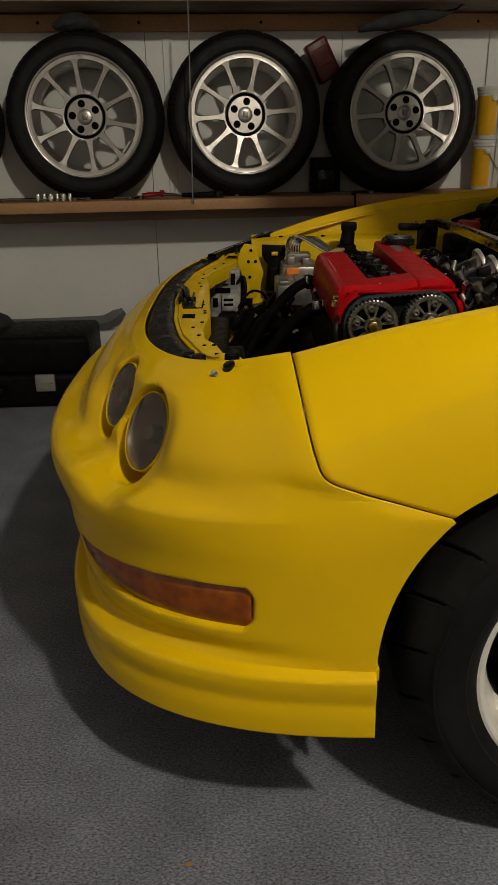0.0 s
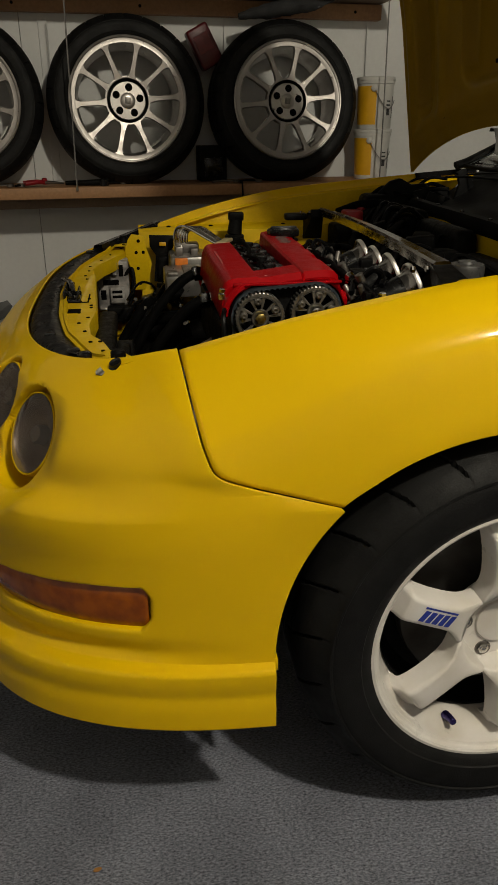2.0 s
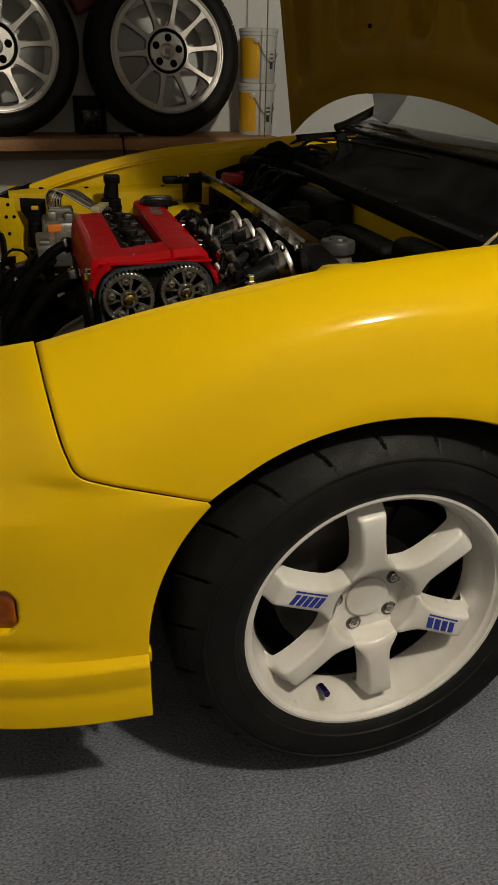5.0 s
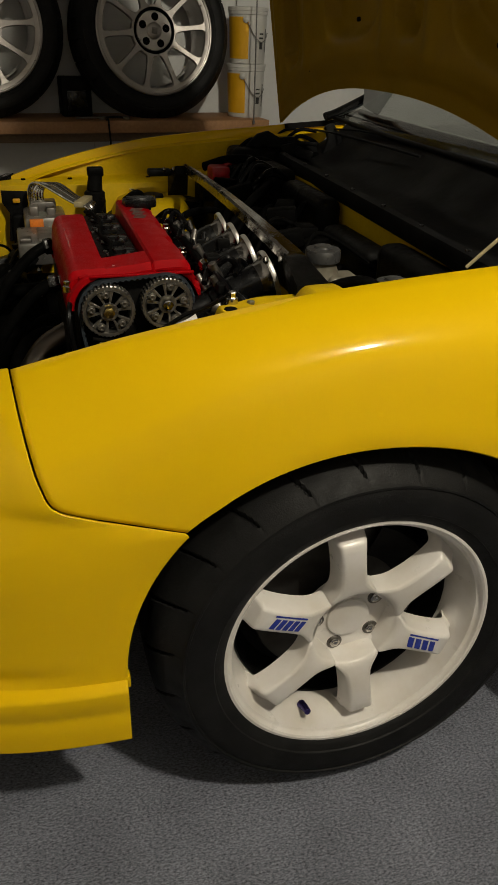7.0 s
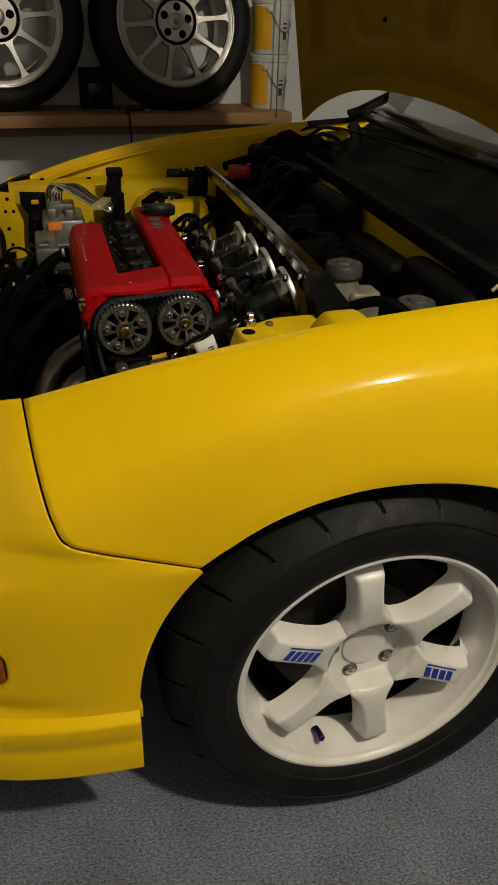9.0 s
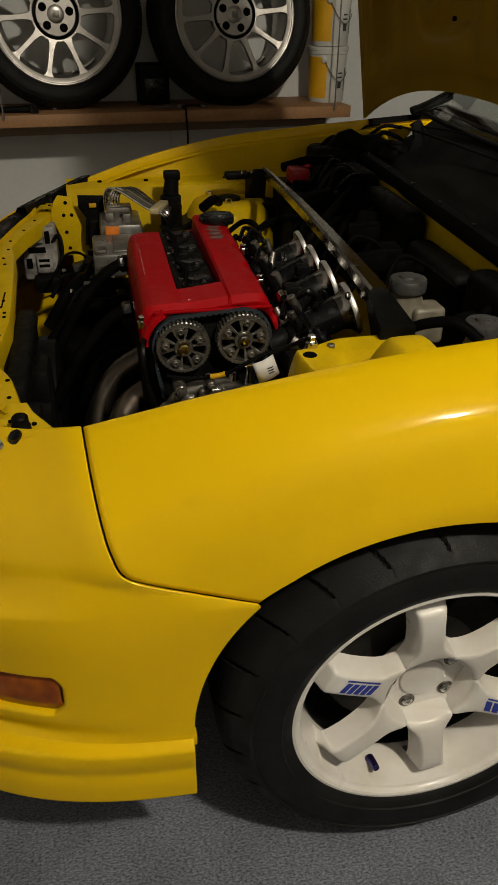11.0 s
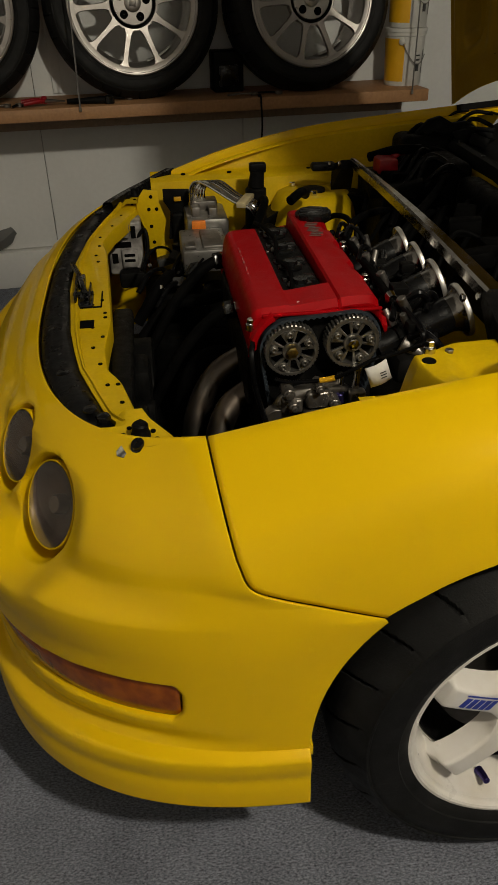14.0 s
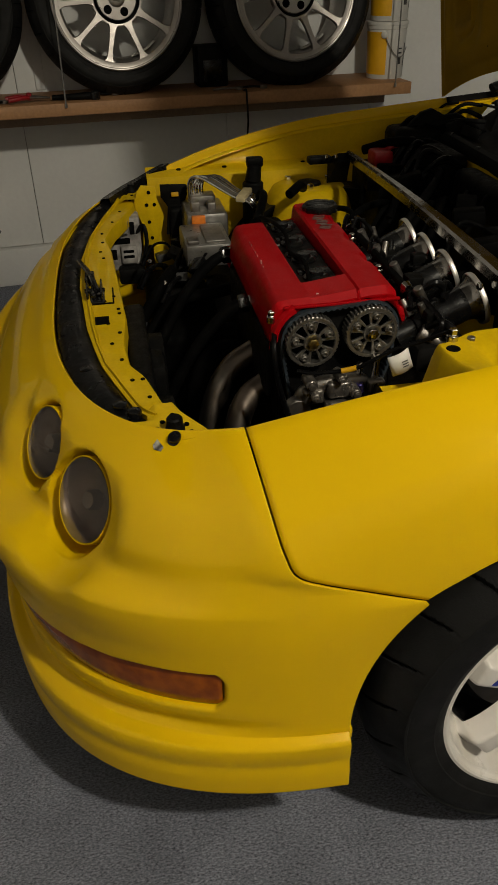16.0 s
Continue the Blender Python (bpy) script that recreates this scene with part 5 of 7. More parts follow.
# toothed belt over both gears
bm = bmesh.new()
line = []
for a in np.linspace(200, 96, 26):
    line.append((GEARS[0][0] + 0.0445 * math.cos(radians(a)), GEARS[0][1] + 0.0445 * math.sin(radians(a))))
for a in np.linspace(92, -20, 28):
    line.append((GEARS[1][0] + 0.0445 * math.cos(radians(a)), GEARS[1][1] + 0.0445 * math.sin(radians(a))))
line = [(0.262, 0.50)] + [(0.250 - 0.004, 0.60)] + line + [(0.412, 0.58), (0.385, 0.50)]
fine = []
for (x0, z0), (x1, z1) in zip(line, line[1:]):
    n = max(1, int(math.hypot(x1 - x0, z1 - z0) / 0.0022))
    fine += [(x0 + (x1 - x0) * k / n, z0 + (z1 - z0) * k / n) for k in range(n)]
rows = []
for k, (x, z) in enumerate(fine):
    x1, z1 = fine[min(k + 1, len(fine) - 1)]
    x0, z0 = fine[max(k - 1, 0)]
    nx, nz = -(z1 - z0), x1 - x0
    ln = math.hypot(nx, nz) or 1
    t = 0.0016 + (0.0022 if (k // 2) % 2 else 0.0)
    nx, nz = nx / ln, nz / ln
    rows.append([(x + nx * 0.0016, 1.3185, z + nz * 0.0016), (x + nx * 0.0016, 1.342, z + nz * 0.0016), (x - nx * t, 1.342, z - nz * t), (x - nx * t, 1.3185, z - nz * t)])
grid(bm, rows, close_v=True)
bay("timing_belt", bm, BELT, "blue-black toothed timing belt")
bm = bmesh.new()
box(bm, (0.242, 1.338, 0.45), (0.424, 1.348, 0.690), 0.004)
bay("belt_backplate", bm, BLACK_PL)

# front of the head: pump, tensioner and pipes below the gears
bm = bmesh.new()
tube(bm, [(0.262, 1.31, 0.520), (0.275, 1.30, 0.560), (0.315, 1.295, 0.578), (0.350, 1.30, 0.575), (0.372, 1.31, 0.560)], 0.0125, 12)
rod(bm, (0.262, 1.30, 0.535), (0.262, 1.285, 0.535), 0.022, 0.019, 18)
box(bm, (0.285, 1.300, 0.535), (0.345, 1.335, 0.566), 0.006)
bay("tensioner_bracket", bm, ALLOY_DARK, "cast alloy bracket under the gears")
for lo, hi, b in (((0.268, 1.278, 0.548), (0.300, 1.300, 0.572), 0.005), ((0.304, 1.274, 0.556), (0.342, 1.292, 0.584), 0.006), ((0.300, 1.268, 0.532), (0.352, 1.286, 0.552), 0.005), ((0.372, 1.282, 0.545), (0.398, 1.300, 0.575), 0.005)):
    bm = bmesh.new()
    box(bm, lo, hi, b, 3)
    bay("casting", bm, CAST, "bright cast alloy lug")
for x, z, r in ((0.276, 0.588, 0.010), (0.284, 0.566, 0.008), (0.322, 0.594, 0.007), (0.346, 0.566, 0.009), (0.306, 0.545, 0.007)):
    bm = bmesh.new()
    rod(bm, (x, 1.296, z), (x, 1.264, z), r, r * 0.92, 16)
    hexnut(bm, (x, 1.264, z), (0, -1, 0), r * 0.62, 0.004)
    bay("boss", bm, CAST)
bm = bmesh.new()
rod(bm, (0.360, 1.305, 0.545), (0.360, 1.300, 0.600), 0.0065, seg=12)
rod(bm, (0.384, 1.30, 0.545), (0.384, 1.295, 0.606), 0.0055, seg=12)
hexnut(bm, (0.384, 1.295, 0.606), (0, 0, 1), 0.0085, 0.008)
bay("stud", bm, STEEL)
bm = bmesh.new()
rod(bm, (0.358, 1.290, 0.556), (0.358, 1.290, 0.572), 0.0075, seg=12)
bay("fitting", bm, material("violet_fitting", (0.06, 0.05, 0.20), rough=0.3, metal=0.8, spots=0.3, spot_size=90))
bm = bmesh.new()
box(bm, (0.25, 1.27, 0.42), (0.42, 1.335, 0.53), 0.02, 3)
bay("lower_cover", bm, BLACK_PL)
bm = bmesh.new()
tube(bm, [(0.232, 1.325, 0.655), (0.226, 1.300, 0.64), (0.228, 1.290, 0.600), (0.240, 1.285, 0.55), (0.255, 1.28, 0.50)], 0.0042, 8)
bay("vent_hose", bm, SEAL)
bm = bmesh.new()
tube(bm, [(0.258, 1.285, 0.606), (0.285, 1.280, 0.602), (0.337, 1.268, 0.609), (0.364, 1.254, 0.628), (0.392, 1.240, 0.650), (0.419, 1.226, 0.664), (0.450, 1.194, 0.693)], 0.0032, 8)
bay("sensor_wire", bm, SEAL)
bm = bmesh.new()
tube(bm, [(0.322, 1.2720, 0.6055), (0.333, 1.2692, 0.6078), (0.343, 1.2655, 0.6118)], 0.0042, 10)
bay("wire_band", bm, PAIL_YELLOW, "yellow tape on the wire")
bm = bmesh.new()
rows = []
for k in range(7):
    t = k / 6
    rows.append([(0.377 + 0.029 * t + 0.011 * q, 1.234 - 0.004 * math.sin(math.pi * t), 0.640 + 0.013 * t - 0.031 * q) for q in (0, 0.5, 1)])
grid(bm, rows)
tag_ob = bay("paper_tag", bm, TAG, "white paper tag folded over the wire")
s = tag_ob.modifiers.new("thickness", "SOLIDIFY")
s.thickness = 0.0012
bm = bmesh.new()
for k in range(3):
    slab(bm, [(0.398 + 0.0012 * k, 0.634 - 0.004 * k), (0.406 + 0.0012 * k, 0.637 - 0.004 * k), (0.4063 + 0.0012 * k, 0.6355 - 0.004 * k), (0.3983 + 0.0012 * k, 0.6325 - 0.004 * k)], 0.0004, Matrix(((1, 0, 0, 0), (0, 0, -1, 1.2285), (0, 1, 0, 0), (0, 0, 0, 1))))
bay("tag_print", bm, CAP_GREY)

# exhaust header pipes
for pts, r, mt in (([(0.236, 1.50, 0.540), (0.190, 1.490, 0.515), (0.156, 1.468, 0.470), (0.138, 1.445, 0.40), (0.134, 1.43, 0.25)], 0.0215, HEADER),
                   ([(0.240, 1.415, 0.520), (0.203, 1.405, 0.498), (0.180, 1.385, 0.458), (0.170, 1.365, 0.39), (0.167, 1.35, 0.25)], 0.0215, HEADER),
                   ([(0.236, 1.60, 0.485), (0.190, 1.605, 0.490), (0.150, 1.585, 0.46), (0.128, 1.56, 0.38), (0.128, 1.54, 0.25)], 0.0225, HOSE),
                   ([(0.236, 1.69, 0.485), (0.195, 1.70, 0.480), (0.160, 1.69, 0.44), (0.140, 1.66, 0.38), (0.135, 1.62, 0.25)], 0.0225, HOSE)):
    bm = bmesh.new()
    tube(bm, pts, r, 18, 12)
    bay("header_pipe", bm, mt, "heat-stained steel header pipe")
# vacuum hoses to the far side of the head
for pts, r in (([(0.236, 1.725, 0.640), (0.212, 1.722, 0.637), (0.175, 1.715, 0.615), (0.125, 1.70, 0.560), (0.07, 1.68, 0.47)], 0.0105), ([(0.234, 1.50, 0.632), (0.206, 1.500, 0.628), (0.168, 1.500, 0.600), (0.12, 1.50, 0.540), (0.07, 1.50, 0.45)], 0.0100)):
    bm = bmesh.new()
    tube(bm, pts, r, 14)
    bay("coolant_hose", bm, HOSE, "black rubber hose")
    p0, p1 = Vector(pts[0]), Vector(pts[1])
    bm = bmesh.new()
    rod(bm, p0, p0.lerp(p1, 0.35), r + 0.002, seg=16)
    bay("hose_fitting", bm, STEEL)
    bm = bmesh.new()
    hexnut(bm, p0.lerp(p1, 0.36), (p1 - p0).normalized(), r + 0.0055, 0.018)
    bay("hose_nut", bm, BLACK_GLOSS, "black anodised hose nut")

# throttle bodies and trumpets
for k, y in enumerate((1.335, 1.445, 1.535, 1.622)):
    base, mouth = Vector((0.524, y, 0.664)), Vector((0.553, y, 0.674))
    m, n = along(base, mouth)
    bm = bmesh.new()
    lathe(bm, [(0.0262, n * -0.10), (0.0266, n * 0.20), (0.0285, n * 0.50), (0.0320, n * 0.74), (0.0375, n * 0.90), (0.0398, n - 0.001)], m, 48)
    lathe(bm, [(0.0379, n + 0.0008), (0.0320, n - 0.005), (0.0262, n * 0.55), (0.0230, n * 0.2), (0.0215, -0.02)], m, 48)
    bay("trumpet", bm, TRUMPET, "polished steel intake trumpet")
    bm = bmesh.new()
    lathe(bm, [(0.0390, n - 0.005), (0.0412, n - 0.005), (0.0420, n - 0.003), (0.0421, n + 0.001), (0.0412, n + 0.003), (0.0390, n + 0.0025), (0.0374, n)], m, 48)
    bay("trumpet_lip", bm, LIP_ALLOY, "bright rolled trumpet lip")
    bm = bmesh.new()
    lathe(bm, [(0.002, -0.018), (0.0225, -0.018)], m, 24)
    bay("throttle_plate", bm, BLACK_PL)
    bm = bmesh.new()
    m2, n2 = along((0.425, y, 0.620), base)
    lathe(bm, [(0.026, 0.0), (0.024, n2 * 0.3), (0.028, n2 * 0.32), (0.028, n2 * 0.5), (0.0245, n2 * 0.52), (0.0275, n2 - 0.008), (0.0275, n2 + 0.010), (0.0240, n2 + 0.012)], m2, 28)
    box(bm, (0.462, y + 0.026, 0.628), (0.490, y + 0.046, 0.652), 0.004)
    bay("throttle_body", bm, BLACK_GLOSS, "black throttle body")
    bm = bmesh.new()
    rod(bm, (0.470, y + 0.004, 0.672), (0.456, y + 0.004, 0.698), 0.0075, seg=12)
    bay("injector", bm, ALLOY_DARK)
bm = bmesh.new()
rod(bm, (0.452, 1.375, 0.684), (0.452, 1.670, 0.690), 0.0065, seg=14)
bay("fuel_rail", bm, HOSE, "black fuel rail")
for y in (1.362, 1.675):
    bm = bmesh.new()
    rod(bm, (0.452, y + (0.0 if y > 1.5 else 0.014), 0.687), (0.452, y + (0.014 if y > 1.5 else 0.0), 0.687), 0.009, 0.007, 12)
    bay("rail_fitting", bm, STEEL)
rnd = random.Random(7)
for k in range(48):
    x, y, z = rnd.uniform(0.436, 0.505), rnd.uniform(1.285, 1.72), rnd.uniform(0.650, 0.697)
    bm = bmesh.new()
    kind = k % 4
    if kind == 0:
        box(bm, (x, y, z - 0.008), (x + rnd.uniform(0.012, 0.026), y + rnd.uniform(0.014, 0.03), z + 0.008), 0.003, m=None)
        bay("connector", bm, BLACK_PL)
    elif kind == 1:
        rod(bm, (x, y, z - 0.01), (x + rnd.uniform(-0.012, 0.012), y + rnd.uniform(-0.02, 0.02), z + 0.012), 0.006, 0.005, 10)
        bay("fitting", bm, ALLOY_DARK if k % 8 == 1 else BLACK_GLOSS)
    elif kind == 2:
        tube(bm, [(x, y, z), (x + 0.015, y + rnd.uniform(-0.04, 0.04), z + 0.014), (x + 0.03, y + rnd.uniform(-0.07, 0.07), z), (x + 0.02, y + rnd.uniform(-0.08, 0.08), z - 0.03)], rnd.uniform(0.003, 0.006), 8)
        bay("hose", bm, SEAL)
    else:
        hexnut(bm, (x, y, z), (rnd.uniform(-0.4, 0.4), -0.6, 0.7), 0.006, 0.010)
        bay("nut", bm, STEEL if k % 16 == 3 else BLACK_GLOSS)
bm = bmesh.new()
rod(bm, (0.452, 1.305, 0.640), (0.492, 1.285, 0.622), 0.014, 0.012, 16)
bay("idle_valve", bm, ALLOY_DARK)
bm = bmesh.new()
box(bm, (0.435, 1.27, 0.58), (0.53, 1.68, 0.632), 0.02)
bay("intake_base", bm, BLACK_PL)

# ---- round the bay ----
# strut bar
bm = bmesh.new()
rows = []
for t in np.linspace(0, 1, 24):
    y = 2.145 + (1.285 - 2.145) * t
    x = 0.588 - 0.010 * t
    w = 0.0065 + 0.0085 * t
    zc = 0.716 + 0.008 * math.sin(math.pi * t)
    rows.append([(x - w, y, zc - 0.012), (x - w, y, zc + 0.004), (x - w + 0.004, y, zc + 0.008), (x + w - 0.004, y, zc + 0.008), (x + w, y, zc + 0.004), (x + w, y, zc - 0.012)])
vs = grid(bm, rows, close_v=True)
bm.faces.new(vs[0]), bm.faces.new(vs[-1])
bar = put("strut_bar", bm, material("brushed_bar", (0.34, 0.325, 0.305), rough=0.2, metal=1.0, spots=0.12, spot_size=16, rough_var=0.1), "polished alloy strut bar across the bay")
for sg in (-1, 1):
    bm = bmesh.new()
    y0 = 1.29 if sg < 0 else 2.14
    y1 = YC + sg * 0.50
    rows = []
    for t in np.linspace(0, 1, 6):
        y = y0 + (y1 - y0) * t
        w = 0.016 + 0.010 * t
        z = 0.720 - 0.022 * t
        rows.append([(0.576 - w, y, z - 0.02 - 0.04 * t), (0.576 - w, y, z), (0.576 + w, y, z), (0.576 + w, y, z - 0.02 - 0.04 * t)])
    vs = grid(bm, rows, close_v=True)
    bm.faces.new(vs[0]), bm.faces.new(vs[-1])
    bmesh.ops.recalc_face_normals(bm, faces=bm.faces)
    put("bracket", bm, BLACK_PL, "black end bracket", bar)
    for dx in (-0.012, 0.012):
        bm = bmesh.new()
        hexnut(bm, (0.576 + dx - 0.03, y0 - sg * 0.0, 0.712), (-1, 0, 0), 0.006, 0.006)
        put("bolt", bm, STEEL, "", bar)

# reservoirs
for x, y, z, r, tall in ((0.662, 1.378, 0.684, 0.030, True), (0.712, 1.205, 0.676, 0.028, False)):
    bm = bmesh.new()
    lathe(bm, [(r * 0.86, -0.09), (r * 0.95, -0.07), (r * 0.95, -0.02), (r * 0.80, -0.008), (r * 0.80, 0.006)], Matrix.Translation((x, y, z)), 32)
    if tall:
        box(bm, (x + 0.002, y - 0.040, z - 0.085), (x + 0.056, y + 0.008, z - 0.022), 0.008, 3)
    res = put("reservoir", bm, RESERVOIR, "cloudy fluid reservoir with a grey screw cap")
    bm = bmesh.new()
    lathe(bm, [(r, -0.002), (r * 1.02, 0.002), (r * 1.02, 0.014), (r * 0.96, 0.018), (r * 0.55, 0.0195), (r * 0.5, 0.023), (r * 0.30, 0.024), (0.0004, 0.024)], Matrix.Translation((x, y, z)), 60, lambda a, j: 0.0006 * math.sin(a * 30) if 0 < j < 3 else 0)
    put("screw_cap", bm, CAP_GREY, "", res)
bm = bmesh.new()
rod(bm, (0.62, 1.33, 0.57), (0.82, 1.36, 0.57), 0.02, seg=16)
rod(bm, (0.76, 1.35, 0.56), (0.86, 1.36, 0.56), 0.08, 0.09, 32)
put("brake_servo", bm, BLACK_PL, "black brake servo and master cylinder")
for pts, r in (([(0.69, 1.17, 0.68), (0.66, 1.19, 0.70), (0.63, 1.22, 0.69), (0.60, 1.26, 0.66)], 0.008), ([(0.71, 1.21, 0.66), (0.74, 1.28, 0.66), (0.80, 1.34, 0.66)], 0.007), ([(0.60, 1.52, 0.62), (0.66, 1.56, 0.66), (0.74, 1.58, 0.65), (0.85, 1.6, 0.62)], 0.010), ([(0.58, 1.80, 0.60), (0.66, 1.84, 0.68), (0.74, 1.95, 0.70), (0.80, 2.1, 0.68)], 0.009),
               ([(0.46, 1.78, 0.62), (0.52, 1.85, 0.66), (0.60, 1.95, 0.65), (0.66, 2.05, 0.62)], 0.008), ([(0.66, 2.25, 0.70), (0.72, 2.20, 0.725), (0.80, 2.18, 0.72), (0.86, 2.15, 0.70)], 0.012), ([(0.45, 1.75, 0.60), (0.50, 1.80, 0.665), (0.49, 1.90, 0.66), (0.46, 2.0, 0.60)], 0.006)):
    bm = bmesh.new()
    tube(bm, pts, r, 10)
    put("bay_hose", bm, HOSE, "black rubber hose")

# brake valve block with its steel lines
bm = bmesh.new()
box(bm, (0.150, 1.86, 0.522), (0.252, 2.02, 0.572), 0.006)
box(bm, (0.170, 2.03, 0.52), (0.270, 2.17, 0.590), 0.010)
block = put("valve_block", bm, material("milled_alloy", (0.27, 0.26, 0.245), rough=0.36, metal=0.75, spots=0.3, spot_size=40, rough_var=0.1), "machined alloy brake valve block")
for lo, hi in (((0.185, 2.05, 0.583), (0.205, 2.08, 0.612)), ((0.225, 2.06, 0.583), (0.245, 2.09, 0.606)), ((0.19, 2.10, 0.583), (0.25, 2.15, 0.612)), ((0.155, 1.865, 0.570), (0.180, 1.90, 0.581)), ((0.195, 1.87, 0.570), (0.24, 1.99, 0.578))):
    bm = bmesh.new()
    box(bm, lo, hi, 0.003)
    put("valve_cap", bm, ALLOY_DARK, "", block)
bm = bmesh.new()
box(bm, (0.182, 2.020, 0.560), (0.214, 2.031, 0.588), 0.002)
put("sticker", bm, ORANGE, "orange sticker", block)
for k in range(6):
    o = 0.0135 * k
    bm = bmesh.new()
    tube(bm, [(0.188 + o * 0.5, 2.120, 0.590), (0.188 + o * 0.5, 2.122, 0.634), (0.200 + o * 0.6, 2.116 + o * 0.3, 0.654 - o * 0.10), (0.226 + o * 0.6, 2.090 + o * 0.55, 0.652 - o * 0.06), (0.285 + o * 0.32, 2.044 + o * 0.80, 0.622), (0.318 + o * 0.35, 2.022 + o * 0.82, 0.612), (0.336 + o * 0.35, 2.018 + o * 0.82, 0.586)], 0.0034, 8)
    put("brake_line", bm, STEEL, "bent steel brake line", block)
bm = bmesh.new()
box(bm, (-0.043, -0.011, -0.006), (0.043, 0.011, 0.007), 0.002, m=pose(0.314, 2.062, 0.6185, 0, 0, 68))
put("line_clip", bm, CREAM, "cream plastic line clip", block)
block.location += CAR.to_3x3() @ Vector((0.010, 0.050, 0.026))

# pale lamp housing behind the far corner, and its bracket
bm = bmesh.new()
box(bm, (-0.012, 2.145, 0.47), (0.072, 2.225, 0.600), 0.007, 3)
box(bm, (-0.004, 2.130, 0.565), (0.044, 2.150, 0.600), 0.004, 2)
box(bm, (0.020, 2.135, 0.490), (0.060, 2.150, 0.535), 0.004, 2)
hous = put("lamp_housing", bm, material("grey_housing_plastic", (0.40, 0.38, 0.36), rough=0.45, spots=0.4, spot_size=30, second=(0.13, 0.12, 0.115), bump=0.0005, bump_size=200), "pale grey plastic lamp housing")
for lo, hi in (((0.004, 2.1625, 0.538), (0.045, 2.1665, 0.552)), ((0.046, 2.1625, 0.560), (0.058, 2.1665, 0.590)), ((-0.004, 2.1625, 0.500), (0.010, 2.1665, 0.525)), ((0.026, 2.1530, 0.505), (0.052, 2.1565, 0.512)), ((0.026, 2.1530, 0.518), (0.052, 2.1565, 0.525)), ((0.0, 2.148, 0.570), (0.030, 2.1515, 0.580))):
    bm = bmesh.new()
    box(bm, (lo[0], lo[1] - 0.020, lo[2]), (hi[0], hi[1] - 0.020, hi[2]), 0.0012, 1)
    put("slot", bm, GROOVE, "", hous)
bm = bmesh.new()
box(bm, (0.010, 2.110, 0.445), (0.075, 2.150, 0.486), 0.008)
tube(bm, [(0.06, 2.15, 0.56), (0.080, 2.14, 0.580), (0.084, 2.13, 0.54), (0.07, 2.12, 0.49)], 0.005, 8)
put("lamp_plug", bm, BLACK_PL, "", hous)
bm = bmesh.new()
slab(bm, [(0.085, 0.660), (0.119, 0.655), (0.121, 0.627), (0.136, 0.583), (0.128, 0.550), (0.114, 0.512), (0.078, 0.512), (0.082, 0.560), (0.064, 0.612), (0.074, 0.645)], 0.004, pose(0, 2.205, 0, 90, 0, 0), 0.001)
plate = put("bracket_plate", bm, YELLOW_BAY, "yellow stamped bracket")
for x, z in ((0.102, 0.642), (0.095, 0.612), (0.114, 0.612), (0.098, 0.570), (0.102, 0.530)):
    bm = bmesh.new()
    rod(bm, (x, 2.203, z), (x, 2.1998, z), 0.0045, seg=12)
    put("hole", bm, GROOVE, "", plate)
# made-up black boxes that keep the low bay dark and hide yellow apron
bm = bmesh.new()
box(bm, (0.07, 1.78, 0.26), (0.31, 2.20, 0.455), 0.03, 3)
box(bm, (0.06, 1.30, 0.25), (0.14, 2.10, 0.36), 0.02, 2)
rod(bm, (0.12, 1.95, 0.44), (0.12, 1.95, 0.50), 0.05, 0.04, 24)
put("gearbox", bm, HOSE, "black filler boxes added low in the bay to hide the apron")
bm = bmesh.new()
slab(bm, [(0.132, 0.655), (0.196, 0.652), (0.204, 0.640), (0.186, 0.600), (0.180, 0.530), (0.140, 0.530), (0.148, 0.600), (0.132, 0.625)], 0.005, pose(0, 2.222, 0, 90, 0, 0), 0.001)
rplate = put("relay_bracket", bm, BLACK_PL, "black stamped relay bracket")
bm = bmesh.new()
box(bm, (0.158, 2.207, 0.626), (0.176, 2.216, 0.636), 0.002)
put("clip", bm, PAIL_YELLOW, "yellow clip", rplate)
bm = bmesh.new()
box(bm, (0.150, 2.20, 0.46), (0.215, 2.26, 0.60), 0.010, 3)
put("relay_box", bm, BLACK_PL, "black relay box behind its bracket")
bm = bmesh.new()
rod(bm, (0.36, 2.19, 0.50), (0.36, 2.19, 0.655), 0.028, 0.026, 24)
rod(bm, (0.36, 2.19, 0.655), (0.365, 2.19, 0.695), 0.020, 0.017, 20)
box(bm, (0.345, 2.18, 0.69), (0.385, 2.205, 0.712), 0.004)
put("canister", bm, BLACK_PL, "black canister on the apron")
for pts, r in (([(0.365, 2.19, 0.60), (0.37, 2.13, 0.64), (0.36, 2.06, 0.645), (0.33, 1.98, 0.62)], 0.010), ([(0.30, 1.90, 0.60), (0.33, 1.84, 0.655), (0.335, 1.79, 0.668), (0.32, 1.74, 0.675)], 0.012), ([(0.42, 2.05, 0.655), (0.45, 2.08, 0.665), (0.47, 2.12, 0.65)], 0.011), ([(0.06, 1.78, 0.46), (0.12, 1.80, 0.52), (0.20, 1.79, 0.535), (0.28, 1.80, 0.55)], 0.013), ([(0.05, 1.86, 0.46), (0.10, 1.88, 0.53), (0.13, 1.96, 0.53), (0.12, 2.05, 0.46)], 0.012)):
    bm = bmesh.new()
    tube(bm, pts, r, 12)
    put("bay_hose", bm, HOSE, "black ribbed hose")
bm = bmesh.new()
box(bm, (0.495, 2.165, 0.690), (0.555, 2.195, 0.708), 0.006)
put("wiring_block", bm, BLACK_PL, "black wiring block by the strut tower")
bm = bmesh.new()
